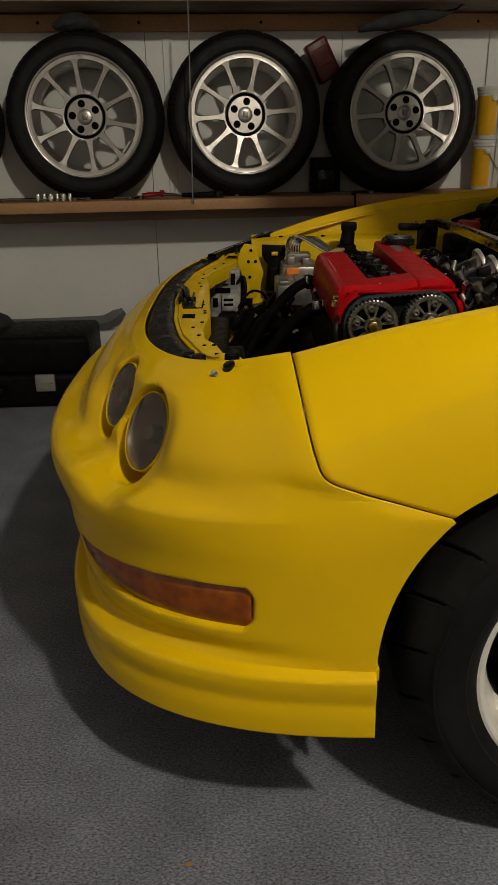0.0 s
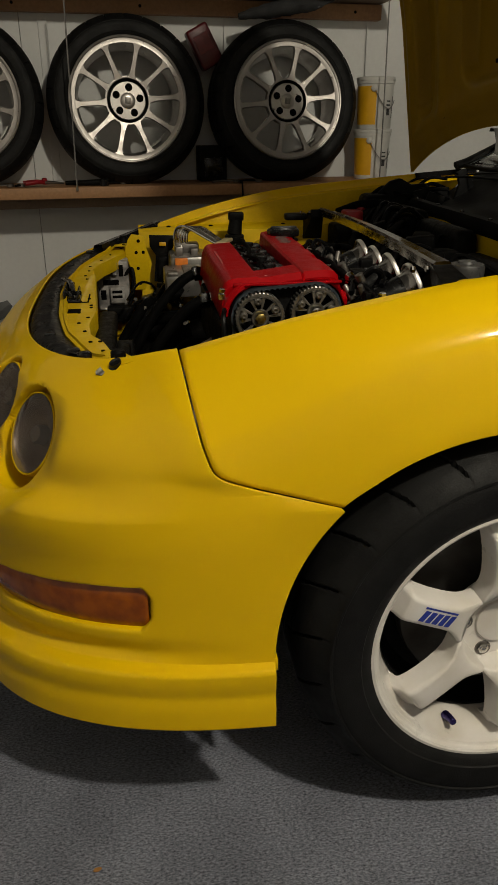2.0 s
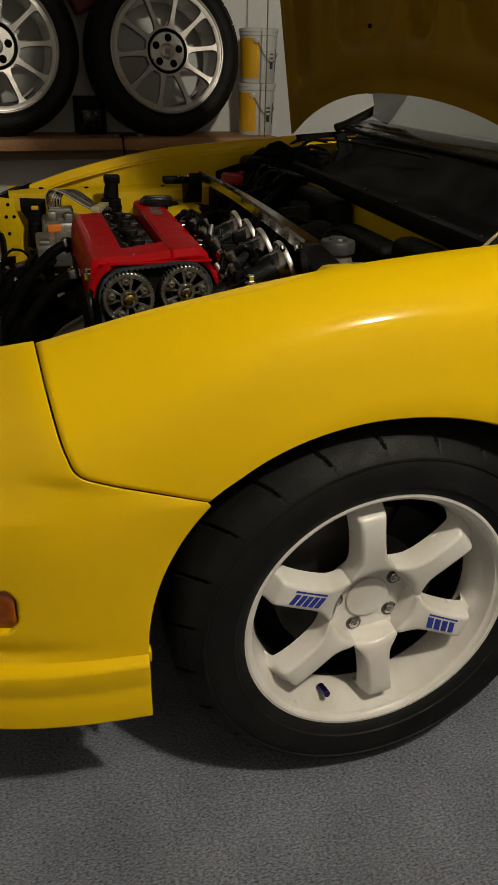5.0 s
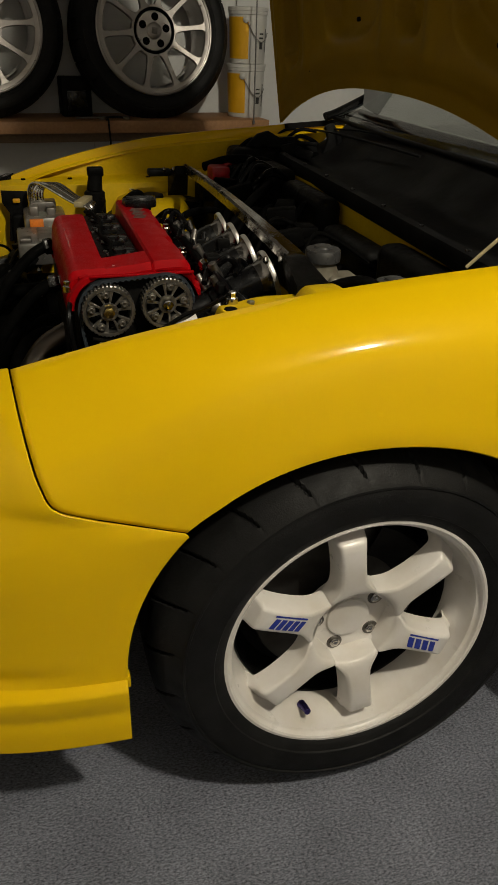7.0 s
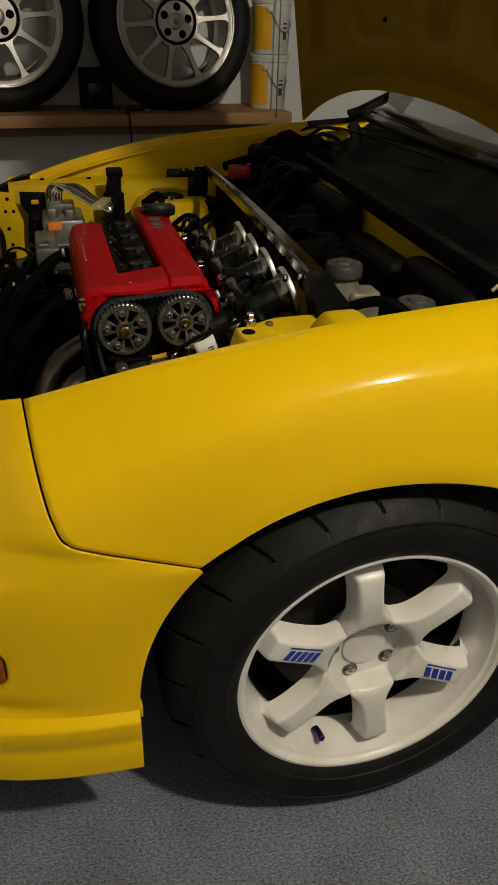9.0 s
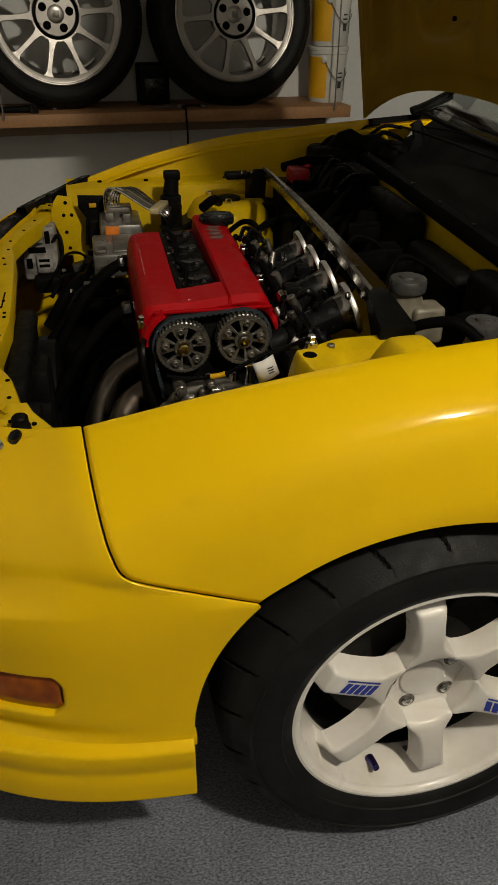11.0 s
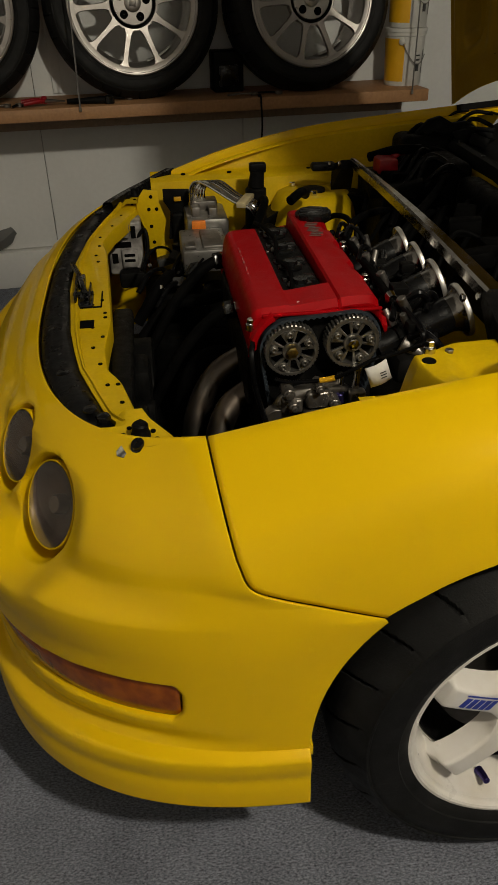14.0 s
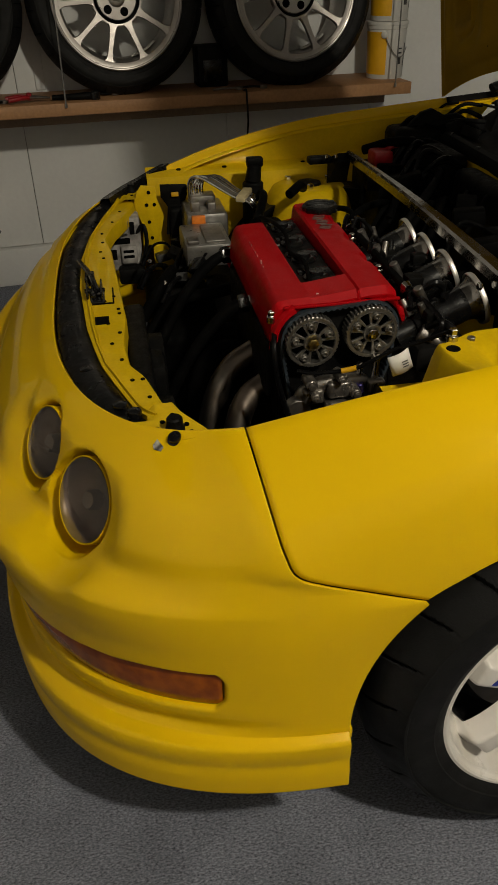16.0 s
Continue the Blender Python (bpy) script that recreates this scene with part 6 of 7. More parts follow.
box(bm, (0.66, 2.16, 0.675), (0.71, 2.22, 0.712), 0.008, m=None)
tube(bm, [(0.70, 2.20, 0.705), (0.725, 2.20, 0.718), (0.76, 2.215, 0.712)], 0.007, 8)
put("terminal_cover", bm, material("red_terminal", (0.42, 0.006, 0.014), rough=0.4, spots=0.3, spot_size=60), "red battery terminal cover")
bm = bmesh.new()
box(bm, (0.64, 2.06, 0.50), (0.80, 2.28, 0.672), 0.010)
put("battery", bm, BLACK_PL, "black battery by the firewall")
for k in range(9):
    bm = bmesh.new()
    y = 2.0 + 0.03 * k
    tube(bm, [(0.70 + 0.01 * (k % 3), y, 0.66), (0.76, y + rnd.uniform(-0.05, 0.05), 0.715 + rnd.uniform(0, 0.02)), (0.82, y + rnd.uniform(-0.06, 0.06), 0.70)], rnd.uniform(0.004, 0.009), 8)
    put("loom", bm, SEAL, "black wiring loom")

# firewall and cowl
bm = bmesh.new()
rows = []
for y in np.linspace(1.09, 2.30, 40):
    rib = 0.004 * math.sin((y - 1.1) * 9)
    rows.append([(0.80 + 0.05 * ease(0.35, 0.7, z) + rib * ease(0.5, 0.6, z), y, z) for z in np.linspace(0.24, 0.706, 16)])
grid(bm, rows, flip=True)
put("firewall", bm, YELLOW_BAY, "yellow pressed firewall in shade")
# added black pads cover the yellow where the firewall lies in shade
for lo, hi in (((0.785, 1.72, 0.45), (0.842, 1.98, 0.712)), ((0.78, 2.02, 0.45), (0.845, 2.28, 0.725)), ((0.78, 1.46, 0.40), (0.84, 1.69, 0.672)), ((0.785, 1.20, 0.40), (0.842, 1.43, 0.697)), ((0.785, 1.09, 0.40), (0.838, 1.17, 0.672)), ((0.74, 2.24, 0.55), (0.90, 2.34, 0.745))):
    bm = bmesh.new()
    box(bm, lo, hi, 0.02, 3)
    put("insulation", bm, BLACK_PL, "black pads standing in for shade on the firewall")


def cowl_front(y):
    u = (y - YC) / 0.68
    return 0.845 + 0.030 * u


bm = bmesh.new()
rows = []
for y in np.linspace(1.03, 2.36, 50):
    f = cowl_front(y)
    u = abs(y - YC) / 0.665
    back = 1.03 + 0.10 * u * u
    wave = 0.006 * math.sin(y * 17)
    row = [(f, y, 0.700), (f - 0.008, y, 0.722), (f - 0.004, y, 0.735), (f + 0.012, y, 0.737)]
    for t in np.linspace(0.15, 1, 8):
        row.append((f + (back - f) * t, y, 0.732 + 0.075 * t ** 1.5 + wave * math.sin(math.pi * t) - 0.03 * math.sin(math.pi * t)))
    rows.append(row)
grid(bm, rows, flip=True)
cowl = put("cowl", bm, COWL, "dull black cowl panel under the windscreen")
for y in np.linspace(1.2, 2.2, 7):
    bm = bmesh.new()
    lathe(bm, [(0.005, 0), (0.0045, 0.003), (0.0004, 0.004)], Matrix.Translation((cowl_front(y) + 0.006, y, 0.736)), 12)
    put("clip", bm, BLACK_GLOSS, "", cowl)
bm = bmesh.new()
tube(bm, [(0.99, 2.30, 0.785), (0.98, 2.15, 0.795), (0.985, 1.95, 0.800), (1.0, 1.7, 0.800)], 0.003, 8)
tube(bm, [(1.01, 2.28, 0.79), (1.03, 2.10, 0.806), (1.045, 1.90, 0.812)], 0.0025, 8)
put("wiper", bm, COWL, "black wiper arm and blade")
for pts, r in (([(0.90, 2.36, 0.75), (0.95, 2.33, 0.80), (1.00, 2.31, 0.80)], 0.012), ([(0.86, 2.30, 0.74), (0.90, 2.26, 0.775), (0.96, 2.20, 0.78)], 0.014), ([(0.87, 2.37, 0.745), (0.92, 2.385, 0.79), (0.96, 2.37, 0.80)], 0.009)):
    bm = bmesh.new()
    tube(bm, [(x, y, z - 0.02) for x, y, z in pts], r * 0.4, 10)
    put("hinge_arm", bm, COWL, "black hood hinge arm")

# dark hinge plates at the far corner of the cowl
for y, outline in ((2.285, [(0.775, 0.722), (0.785, 0.750), (0.815, 0.778), (0.845, 0.786), (0.880, 0.768), (0.915, 0.772), (0.945, 0.756), (0.940, 0.725)]),
                   (2.255, [(0.860, 0.715), (0.875, 0.752), (0.920, 0.762), (0.975, 0.752), (0.985, 0.720)]),
                   (2.235, [(0.985, 0.725), (1.000, 0.770), (0.990, 0.802), (1.012, 0.812), (1.040, 0.775), (1.050, 0.735)])):
    bm = bmesh.new()
    slab(bm, outline, 0.016, pose(0, y, 0, 90, 0, 0), 0.003)
    put("hinge_plate", bm, COWL, "black hood hinge plate")
rnd2 = random.Random(23)
for k in range(16):
    x, y, z = rnd2.uniform(0.80, 0.97), rnd2.uniform(2.20, 2.34), rnd2.uniform(0.705, 0.750)
    bm = bmesh.new()
    if k % 2:
        box(bm, (-rnd2.uniform(0.015, 0.04), -rnd2.uniform(0.01, 0.03), -0.008), (rnd2.uniform(0.015, 0.04), rnd2.uniform(0.01, 0.03), rnd2.uniform(0.006, 0.02)), 0.003, 2, pose(x, y, z, rnd2.uniform(-25, 25), rnd2.uniform(-25, 25), rnd2.uniform(0, 180)))
        put("cowl_part", bm, BLACK_GLOSS if k % 4 == 1 else BLACK_PL, "black cowl fitting")
    else:
        tube(bm, [(x - 0.04, y - 0.03, z), (x, y, z + 0.02), (x + 0.03, y + rnd2.uniform(-0.03, 0.04), z + 0.012), (x + 0.06, y + rnd2.uniform(-0.05, 0.05), z - 0.004)], rnd2.uniform(0.004, 0.008), 8)
        put("cowl_hose", bm, HOSE, "black hose by the hood hinge")
for k in range(22):
    x, y, z = rnd2.uniform(0.62, 0.80), rnd2.uniform(1.45, 2.15), rnd2.uniform(0.60, 0.70)
    bm = bmesh.new()
    if k % 3 == 0:
        box(bm, (-0.02, -0.03, -0.015), (0.02, 0.03, 0.015), 0.005, 2, pose(x, y, z, rnd2.uniform(-20, 20), 0, rnd2.uniform(0, 180)))
        put("bay_connector", bm, HOSE, "black wiring connector")
    else:
        tube(bm, [(x - 0.06, y - 0.06, z - 0.05), (x - 0.01, y - rnd2.uniform(-0.04, 0.06), z + 0.01), (x + 0.04, y + rnd2.uniform(-0.04, 0.08), z), (x + 0.10, y + rnd2.uniform(-0.06, 0.06), z - 0.04)], rnd2.uniform(0.004, 0.009), 8)
        put("bay_hose", bm, HOSE, "black rubber hose")

for k in range(26):
    x, y, z = rnd2.uniform(0.06, 0.24), rnd2.uniform(1.82, 2.16), rnd2.uniform(0.47, 0.57)
    bm = bmesh.new()
    if k % 3 == 0:
        hexnut(bm, (x, y, z), (rnd2.uniform(-0.5, 0.5), -0.7, 0.6), 0.006, 0.009)
        put("bay_nut", bm, STEEL)
    elif k % 3 == 1:
        box(bm, (-0.014, -0.018, -0.010), (0.014, 0.018, 0.010), 0.003, 2, pose(x, y, z, rnd2.uniform(-30, 30), rnd2.uniform(-30, 30), rnd2.uniform(0, 180)))
        put("bay_connector", bm, BLACK_GLOSS if k % 2 else CAP_GREY, "wiring connector")
    else:
        tube(bm, [(x - 0.03, y - 0.05, z - 0.02), (x, y - 0.01, z + 0.012), (x + 0.03, y + 0.03, z + 0.004), (x + 0.05, y + 0.08, z - 0.03)], rnd2.uniform(0.003, 0.006), 8)
        put("bay_hose", bm, SEAL, "black rubber hose")

# windscreen, pillars and dashboard
bm = bmesh.new()
rows = []
for u in np.linspace(-1, 1, 30):
    row = []
    for t in np.linspace(0, 1, 14):
        half = 0.66 - 0.10 * t
        row.append((1.035 + 0.035 * u * u * (1 - 0.35 * t) + 0.72 * t, YC + half * u, 0.812 + 0.40 * t - 0.03 * t * t))
    rows.append(row)
grid(bm, rows, flip=True)
ws = put("windscreen", bm, GLASS, "raked glass windscreen")
ws.visible_shadow = False
bm = bmesh.new()
tube(bm, [(1.035 + 0.035 * u * u - 0.002, YC + 0.66 * u, 0.812) for u in np.linspace(-1, 1, 15)], 0.006, 10)
put("glass_gasket", bm, COWL, "black rubber windscreen gasket")
s = ws.modifiers.new("thickness", "SOLIDIFY")
s.thickness = 0.005
bm = bmesh.new()
rows = []
for u in np.linspace(-1, 1, 24):
    rows.append([(1.10 + 0.09 * u * u, YC + 0.62 * u, 0.775), (1.22, YC + 0.62 * u, 0.80 - 0.02 * u * u), (1.42, YC + 0.60 * u, 0.80), (1.50, YC + 0.58 * u, 0.74), (1.52, YC + 0.58 * u, 0.50)])
grid(bm, rows, flip=True)
put("dashboard", bm, CHARCOAL, "dark grey dashboard top")
# dark cabin behind the glass
for sg in (-1, 1):
    bm = bmesh.new()
    rows = []
    for x in np.linspace(1.13, 2.55, 12):
        rows.append([(x, YC + sg * d, z) for d, z in ((0.655, 0.905), (0.648, 0.915), (0.625, 0.912), (0.605, 0.88), (0.61, 0.70), (0.60, 0.35))])
    grid(bm, rows, flip=sg > 0)
    put("door_lining", bm, CHARCOAL, "dark grey door lining")
    bm = bmesh.new()
    box(bm, (1.78, YC + sg * 0.34 - 0.25, 0.42), (1.93, YC + sg * 0.34 + 0.25, 0.96), 0.06, 4)
    box(bm, (1.84, YC + sg * 0.34 - 0.13, 0.95), (1.94, YC + sg * 0.34 + 0.13, 1.12), 0.04, 4)
    put("seat_back", bm, CHARCOAL, "dark seat back behind the glass")
bm = bmesh.new()
grid(bm, [[(x, YC + 0.56 * u, 1.185 + 0.03 * (1 - u * u)) for u in np.linspace(-1, 1, 12)] for x in np.linspace(1.76, 2.60, 6)])
put("roof_lining", bm, CHARCOAL, "dark roof lining")
bm = bmesh.new()
box(bm, (2.45, YC - 0.60, 0.40), (2.55, YC + 0.60, 0.98), 0.04, 3)
put("rear_shelf", bm, CHARCOAL, "dark rear shelf")
for sg in (-1, 1):
    bm = bmesh.new()
    tube(bm, [(1.045, YC + sg * 0.668, 0.812), (1.12, YC + sg * 0.664, 0.842), (1.45, YC + sg * 0.62, 1.01), (1.78, YC + sg * 0.57, 1.17)], 0.020, 10, flat=0.6)
    put("pillar", bm, BLACK_PL, "black windscreen pillar")
    bm = bmesh.new()
    rows = []
    for t in np.linspace(0, 1, 10):
        x = 0.93 + 0.19 * t
        rows.append([(x, YC + sg * 0.725, z_top(x) - 0.03), (x, YC + sg * 0.712, z_top(x) - 0.004), (x, YC + sg * 0.695, z_top(x) + 0.002), (x, YC + sg * 0.685, z_top(x) - 0.012)])
    grid(bm, rows, flip=sg < 0)
    # black on the far corner stands for the hood's shadow on yellow
    put("cowl_corner", bm, YELLOW if sg < 0 else BLACK_PL, "fender corner by the pillar, blackened for shade on the far side")

# hood, propped open
HINGE = (0.909, 0.792)


def hood_point(u, w, lift=0.0):
    """u across (-1 near, 1 far), w along from the hinge edge (0) to the front (1); lift towards the outer skin."""
    half = 0.690 - 0.045 * w
    arch = 0.132 * (1 - abs(u) ** 2.3)
    run = arch * (1 - w) + (1.0 - 0.11 * u * u - 0.09 * abs(u) ** 9) * w
    # the panel leans forward, and more so towards its front
    bent = max(0.0, run - 0.36)
    crown = 0.045 * math.sin(math.pi * min(1, w * 0.9 + 0.05)) * (1 - u * u) + lift
    lean = 0.165 + 0.95 * bent
    n = Vector((1.0, lean)).normalized()
    return Vector((HINGE[0] - 0.165 * run - 0.48 * bent * bent + n.x * crown, YC + half * u, HINGE[1] + 0.985 * run - 0.21 * bent * bent + n.y * crown))


def pocket(u, w):
    """Depth of the pressed pockets on the hood's inner side."""
    d = 0.0
    for u0, u1 in ((0.71, 0.87), (0.08, 0.47), (-0.20, -0.04), (-0.84, -0.36)):
        for w0, w1 in ((0.115, 0.52), (0.58, 0.93)):
            wb = w0 + 0.05 * abs((2 * u - u0 - u1) / (u1 - u0)) ** 4
            d += ease(u0 - 0.010, u0 + 0.016, u) * ease(u1 + 0.010, u1 - 0.016, u) * ease(wb - 0.012, wb + 0.03, w) * ease(w1 + 0.02, w1 - 0.03, w)
    return d


bm = bmesh.new()
rows = []
for u in np.linspace(-1, 1, 220):
    row = []
    for w in np.linspace(0, 1, 130):
        edge = min(1 - abs(u), w * 0.9, 1 - w)
        rim = -0.006 * ease(0.05, 0.025, edge) + 0.006 * math.exp(-((edge - 0.075) / 0.02) ** 2) + 0.007 * sum(math.exp(-((u - c) / 0.03) ** 2) for c in (0.64, 0.02, -0.25)) * ease(0.05, 0.13, w)
        row.append(hood_point(u, w, 0.036 * pocket(u, w) - rim))
    rows.append(row)
grid(bm, rows, flip=False)
# inner side takes the darkened yellow that carries its shade
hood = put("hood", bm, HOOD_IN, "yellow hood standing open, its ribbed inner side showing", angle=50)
bm = bmesh.new()
rows = [[hood_point(u * 1.004, w, 0.012 + 0.040 * ease(0.0, 0.07, min(1 - abs(u), w * 0.9, 1 - w))) for w in np.linspace(0, 1, 40)] for u in np.linspace(-1, 1, 50)]
vs = grid(bm, rows, flip=True)
put("outer_skin", bm, YELLOW, "", hood)
for u, w in ((0.60, 0.07), (0.35, 0.085), (0.08, 0.085), (-0.2, 0.085), (0.93, 0.20), (0.93, 0.45), (0.20, 0.15), (-0.58, 0.15)):
    bm = bmesh.new()
    p, q = hood_point(u, w, 0.002), hood_point(u, w, -0.004)
    rod(bm, p, q, 0.0045, seg=10)
    put("hole", bm, GROOVE, "", hood)
bm = bmesh.new()
tube(bm, [(0.765, 1.10, 0.742), (0.80, 1.085, 0.785), (0.86, 1.05, 0.865), (0.912, 1.02, 0.94)], 0.0026, 8)
put("prop_rod", bm, CREAM, "thin hood prop rod")

# ---- things on the shelf and floor ----


def pail(s, d, z, turn):
    root = thing("paint_pail", (0, 0, 0), "white paint pail with a yellow printed half, stacked on the shelf", "pail", "stacked pails")
    root.matrix_world = NORTH @ pose(s, d, z, 0, 0, turn)
    bm = bmesh.new()
    lathe(bm, [(0.0004, 0.0), (0.066, 0.0), (0.068, 0.003), (0.0735, 0.165), (0.0765, 0.167), (0.0765, 0.178), (0.0785, 0.179), (0.0785, 0.190), (0.074, 0.192), (0.0004, 0.188)], None, 56)
    part("bucket", bm, PAIL_WHITE, root)
    bm = bmesh.new()
    rows = []
    for k in range(33):
        a = radians(112 + 136 * k / 32)
        rows.append([(r * math.cos(a), r * math.sin(a), h) for r, h in ((0.0690, 0.016), (0.0716, 0.090), (0.0738, 0.158))])
    grid(bm, rows, flip=False)
    part("label_band", bm, PAIL_YELLOW, root, "yellow printed band")
    for a0, h0, h1, w in ((292, 0.05, 0.075, 14), (292, 0.085, 0.091, 18), (292, 0.10, 0.105, 16), (315, 0.04, 0.12, 6)):
        bm = bmesh.new()
        rows = []
        for k in range(7):
            a = radians(a0 - w / 2 + w * k / 6)
            rows.append([((0.0684 + 0.0333 * h + 0.0008) * math.cos(a), (0.0684 + 0.0333 * h + 0.0008) * math.sin(a), h) for h in (h0, h1)])
        grid(bm, rows, flip=False)
        part("print", bm, CAP_GREY, root)
    bm = bmesh.new()
    pts = []
    for k in range(13):
        a = radians(240 + 75 * k / 12)
        pts.append((0.080 * math.cos(a), 0.080 * math.sin(a), 0.150 - 0.075 * math.sin(math.pi * k / 15)))
    tube(bm, pts, 0.0018, 6, 3)
    part("handle", bm, WIRE, root, "thin wire handle")
    bm = bmesh.new()
    a = radians(240)
    lathe(bm, [(0.013, 0.0), (0.012, 0.006), (0.006, 0.010), (0.0004, 0.011)], along((0.074 * math.cos(a), 0.074 * math.sin(a), 0.150), (0.1 * math.cos(a), 0.1 * math.sin(a), 0.150))[0], 16)
    part("ear", bm, PAIL_WHITE, root)
    return root


pail(0.672, 0.15, 0.7165, 0)
pail(0.676, 0.15, 0.9095, 4)


def lump(name, pts, rads, label, category, mat, flat=1.0):
    bm = bmesh.new()
    tube(bm, pts, lambda t: float(np.interp(t, np.linspace(0, 1, len(rads)), rads)), 14, 8, flat=flat)
    for v in bm.verts:
        v.co += Vector((noise.noise(v.co * 40), noise.noise(v.co * 40 + Vector((9, 0, 0))), noise.noise(v.co * 40 + Vector((0, 7, 0))))) * 0.005
    ob = tagged(part(name, bm, mat), label, category)
    ob.matrix_world = NORTH
    return ob


CLOTH = material("black_cloth", (0.014, 0.014, 0.015), rough=0.9, spots=0.4, spot_size=25, second=(0.024, 0.024, 0.025), bump=0.001, bump_size=120)
lump("glove", [(0.10, 0.12, 1.300), (0.20, 0.11, 1.318), (0.30, 0.11, 1.335), (0.38, 0.11, 1.342), (0.44, 0.11, 1.352), (0.50, 0.10, 1.382)], [0.016, 0.036, 0.040, 0.030, 0.012, 0.005], "black work glove draped over a tyre", "glove", CLOTH, 0.7)
lump("rag", [(-1.02, 0.12, 1.312), (-0.97, 0.11, 1.325), (-0.92, 0.11, 1.327), (-0.86, 0.12, 1.312)], [0.016, 0.034, 0.036, 0.014], "small black rag lying on a tyre", "rag", CLOTH, 0.8)

# red case wedged between two tyres
bm = bmesh.new()
box(bm, (-0.045, -0.03, -0.075), (0.045, 0.03, 0.075), 0.010, 3)
case = thing("red_case", (0, 0, 0), "red plastic case wedged between two tyres", "case")
case.matrix_world = NORTH @ pose(-0.018, 0.215, 1.205, 0, -28, 0)
# red lowered: the shade behind the tyre is put into the colour
part("body", bm, material("shaded_red_plastic", (0.10, 0.003, 0.006), rough=0.4, spots=0.3, spot_size=30), case)
bm = bmesh.new()
box(bm, (-0.03, -0.034, -0.02), (0.03, -0.029, 0.045), 0.003)
part("plate", bm, material("dull_red", (0.16, 0.012, 0.014), rough=0.5, spots=0.3, spot_size=40), case)
# black speaker-like box standing between the tyres
bx = thing("black_box", (0, 0, 0), "small black box standing between two tyres", "box")
bx.matrix_world = NORTH @ pose(0.0, 0.20, 0.7165, 0, 0, 0)
bm = bmesh.new()
box(bm, (-0.055, -0.04, 0), (0.055, 0.06, 0.135), 0.006)
part("body", bm, BLACK_PL, bx)
bm = bmesh.new()
box(bm, (-0.036, -0.044, 0.02), (0.036, -0.0405, 0.09), 0.003)
part("panel", bm, BLACK_GLOSS, bx)


def tool(kind, s, d, turn, mat, label):
    root = thing(kind, (0, 0, 0), label, kind.replace("_", " "))
    root.matrix_world = NORTH @ pose(s, d, 0.7165, 0, 0, turn)
    return root


# hand tools lying on the shelf's edge
pl = tool("pliers", -0.665, 0.06, 12, RED_PL, "red-handled pliers lying on the shelf")
for k, dy in enumerate((-0.012, 0.012)):
    bm = bmesh.new()
    tube(bm, [(-0.075, dy * 1.8, 0.014), (-0.03, dy * 1.4, 0.018), (0.0, dy * 0.3, 0.016)], 0.008, 10)
    part("grip", bm, RED_PL, pl, "red grip")
bm = bmesh.new()
tube(bm, [(0.0, 0, 0.016), (0.03, 0, 0.014), (0.07, 0, 0.010)], lambda t: 0.014 - 0.009 * t, 10, flat=0.6)
part("jaw", bm, ALLOY_DARK, pl)
bm = bmesh.new()
lathe(bm, [(0.010, 0.0), (0.010, 0.02), (0.007, 0.023), (0.0004, 0.024)], Matrix.Translation((0.0, 0, 0.008)), 14)
part("pivot", bm, RED_PL, pl)
rt = tool("ratchet", -0.53, 0.05, -6, ALLOY_DARK, "black ratchet lying on the shelf")
bm = bmesh.new()
tube(bm, [(-0.06, 0, 0.012), (0.0, 0, 0.012), (0.07, 0, 0.013)], lambda t: 0.008 + 0.004 * t, 10)
part("bar", bm, BLACK_PL, rt)
bm = bmesh.new()
lathe(bm, [(0.0004, 0.0), (0.017, 0.0), (0.017, 0.022), (0.012, 0.026), (0.0004, 0.026)], Matrix.Translation((0.085, 0, 0.001)), 18)
part("head", bm, BLACK_GLOSS, rt)
for k, (s, d, turn, ln) in enumerate(((-1.23, 0.06, 8, 0.09), (-1.16, 0.09, -14, 0.07), (-1.08, 0.05, 4, 0.08), (-1.32, 0.08, 20, 0.08), (-1.00, 0.07, -8, 0.05), (-0.42, 0.10, 12, 0.05), (0.02, 0.05, 6, 0.05), (0.12, 0.06, -12, 0.04), (-0.82, 0.06, 10, 0.03), (-0.76, 0.05, 60, 0.02))):
    t = tool("spanner", s, d, turn, ALLOY_DARK, "small dull metal spanner on the shelf")
    t["group"] = "hand tools on the shelf"
    bm = bmesh.new()
    tube(bm, [(-ln, 0, 0.006), (0, 0, 0.008), (ln, 0, 0.006)], 0.006, 8, flat=0.6)
    part("shank", bm, BLACK_PL if k % 2 else ALLOY_DARK, t)
    bm = bmesh.new()
    lathe(bm, [(0.006, 0.0), (0.013, 0.0), (0.014, 0.010), (0.007, 0.011), (0.006, 0.0)], Matrix.Translation((ln, 0, 0.001)), 16)
    part("ring", bm, ALLOY_DARK, t)

# black tool case on the carpet by the wall
tc = thing("tool_case", (-0.88, 2.92, 0), "black plastic tool case standing on the carpet", "tool case", turn=2.0)
bm = bmesh.new()
box(bm, (-0.40, -0.14, 0.0), (0.375, 0.16, 0.128), 0.018, 3)
part("base", bm, BLACK_PL, tc)
bm = bmesh.new()
box(bm, (-0.41, -0.145, 0.133), (0.385, 0.165, 0.268), 0.022, 3)
part("lid", bm, BLACK_PL, tc)
for x in (-0.22, 0.215):
    bm = bmesh.new()
    box(bm, (x - 0.036, -0.158, 0.068), (x + 0.036, -0.139, 0.132), 0.005)
    box(bm, (x - 0.036, -0.160, 0.100), (x + 0.036, -0.156, 0.104), 0.001, 1)
    part("latch", bm, material("grey_latch", (0.22, 0.22, 0.20), rough=0.45, spots=0.3, spot_size=40), tc, "pale grey latch")
bm = bmesh.new()
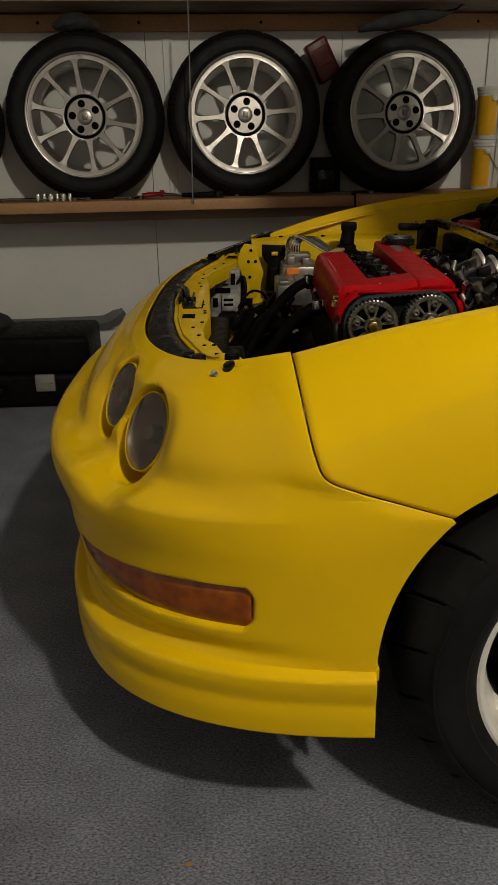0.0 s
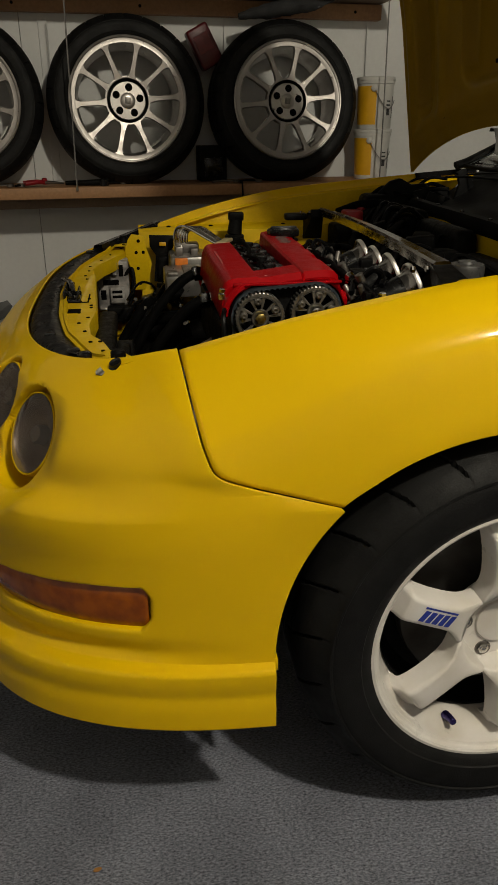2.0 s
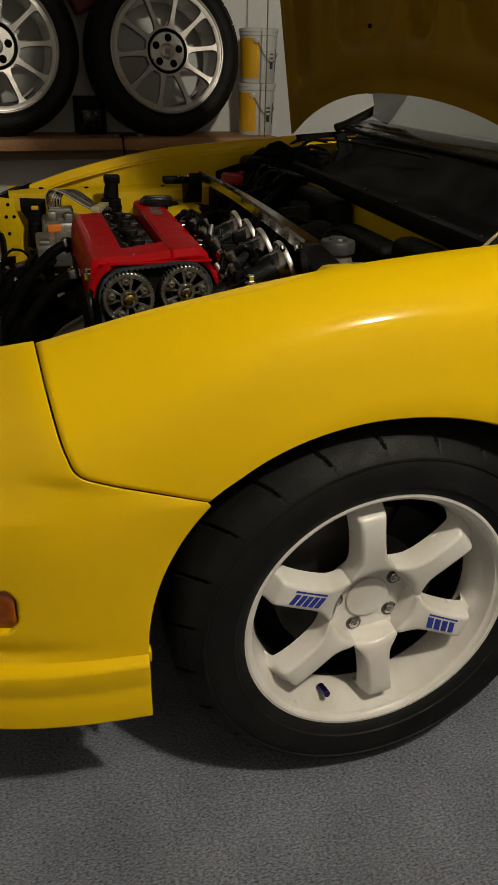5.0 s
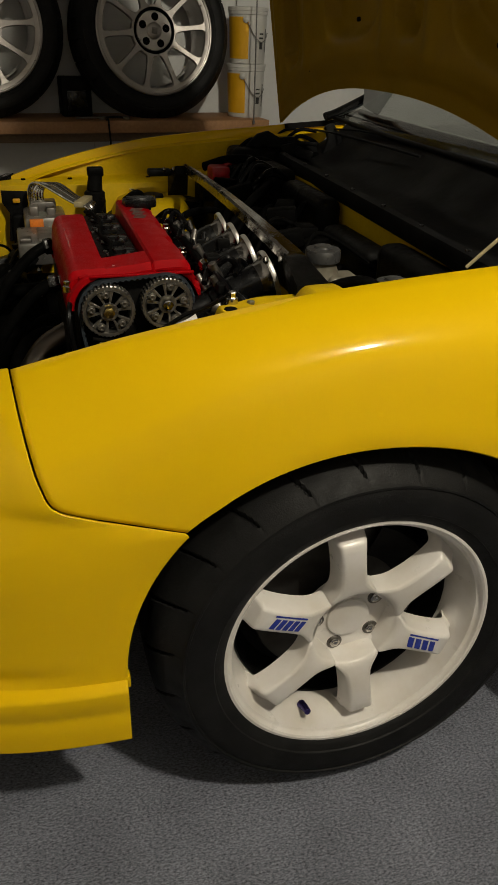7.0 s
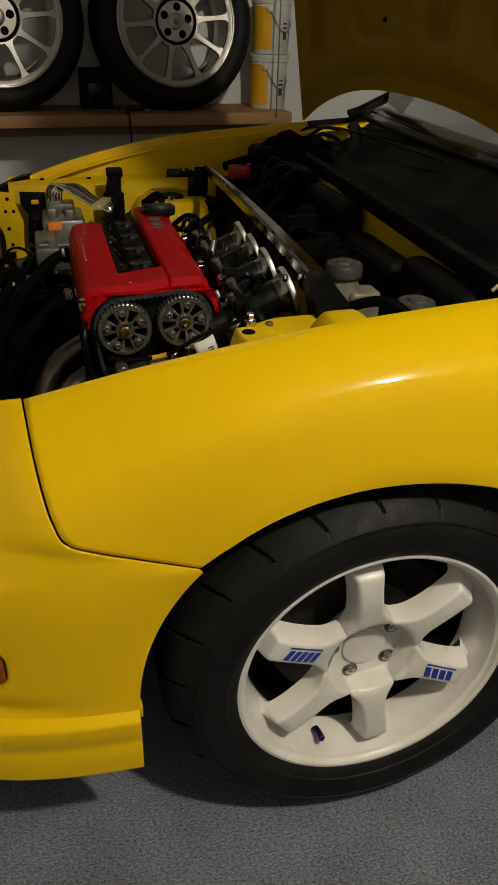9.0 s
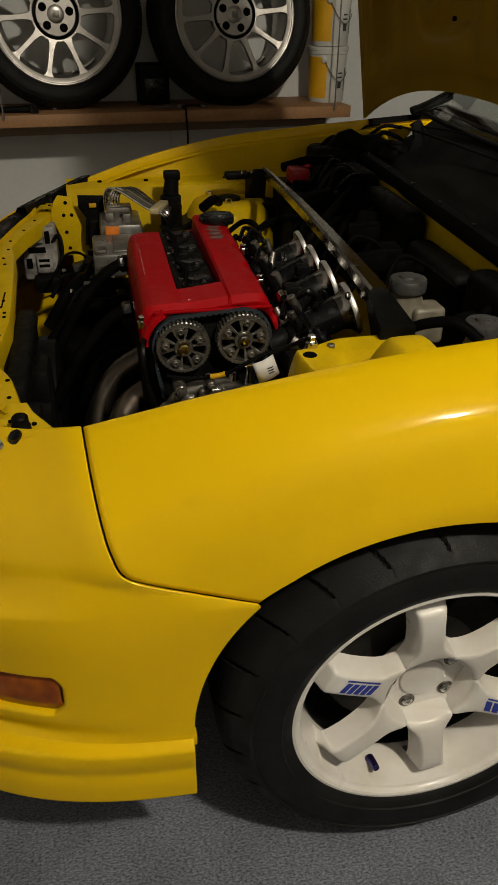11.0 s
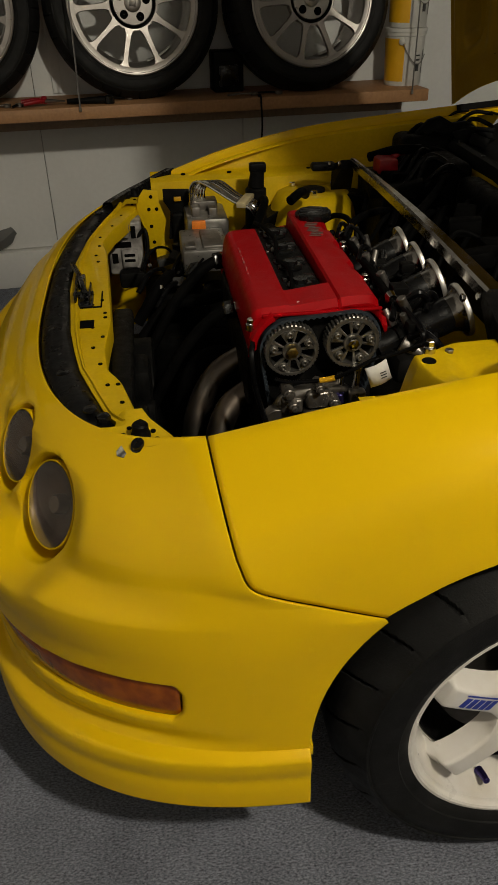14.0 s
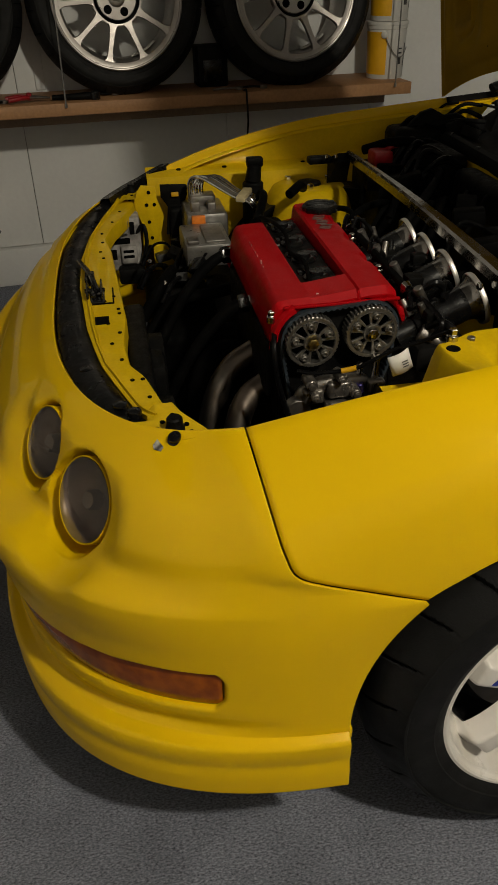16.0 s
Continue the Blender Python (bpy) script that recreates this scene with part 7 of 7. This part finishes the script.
tube(bm, [(-0.06, -0.145, 0.09), (-0.05, -0.175, 0.075), (0.05, -0.175, 0.075), (0.06, -0.145, 0.09)], 0.010, 8)
part("handle", bm, BLACK_PL, tc)
bag = thing("bag", (-0.98, 3.02, 0.268), "crumpled black bag lying on the tool case", "bag")
bm = bmesh.new()
bmesh.ops.create_icosphere(bm, subdivisions=4, radius=0.1)
for v in bm.verts:
    v.co = Vector((v.co.x * 1.6, v.co.y * 1.0, max(-0.0, v.co.z * 0.55 + 0.0) if v.co.z > 0 else 0.0)) + Vector((noise.noise(v.co * 14), noise.noise(v.co * 14 + Vector((5, 0, 0))), abs(noise.noise(v.co * 14 + Vector((0, 5, 0)))))) * (0.018 if v.co.z > 0 else 0.0)
part("body", bm, CLOTH, bag)

# dry leaf scrap on the carpet
bm = bmesh.new()
slab(bm, [(-0.006, 0), (-0.002, 0.003), (0.004, 0.0025), (0.007, -0.0005), (0.002, -0.003), (-0.003, -0.0025)], 0.0012, pose(-0.009, 0.859, 0.0015, 8, 6, 20))
tagged(part("leaf_scrap", bm, material("dry_leaf", (0.30, 0.14, 0.03), rough=0.8, spots=0.4, spot_size=200)), "tiny dry orange leaf scrap on the carpet", "leaf")

# cable hanging over the shelf's edge
bm = bmesh.new()
tube(bm, [(0.078, 0.02, 0.720), (0.079, -0.006, 0.722), (0.080, -0.010, 0.690), (0.083, -0.009, 0.62), (0.079, 0.0, 0.545), (0.081, 0.01, 0.50)], 0.0035, 8)
cable = thing("cable", (0, 0, 0), "thin black cable hanging over the shelf's front edge", "cable")
cable.matrix_world = NORTH
part("strand", bm, BLACK_PL, cable)

# small sockets standing in a row on the shelf
first_socket = thing("socket", (0, 0, 0), "small bright steel socket standing on the shelf", "socket", "sockets on the shelf")
bm = bmesh.new()
lathe(bm, [(0.0085, 0.0), (0.0095, 0.001), (0.0095, 0.012), (0.0085, 0.015), (0.0085, 0.026), (0.0078, 0.0275), (0.0055, 0.0275), (0.0050, 0.018), (0.0004, 0.018)], None, 18)
part("sleeve", bm, STEEL, first_socket)
for k in range(6):
    m = NORTH @ pose(-1.135 + 0.024 * k, 0.050 + 0.006 * (k % 2), 0.7165, 0, 0, 13 * k)
    if k == 0:
        first_socket.matrix_world = m
    else:
        copy_thing(first_socket, m)
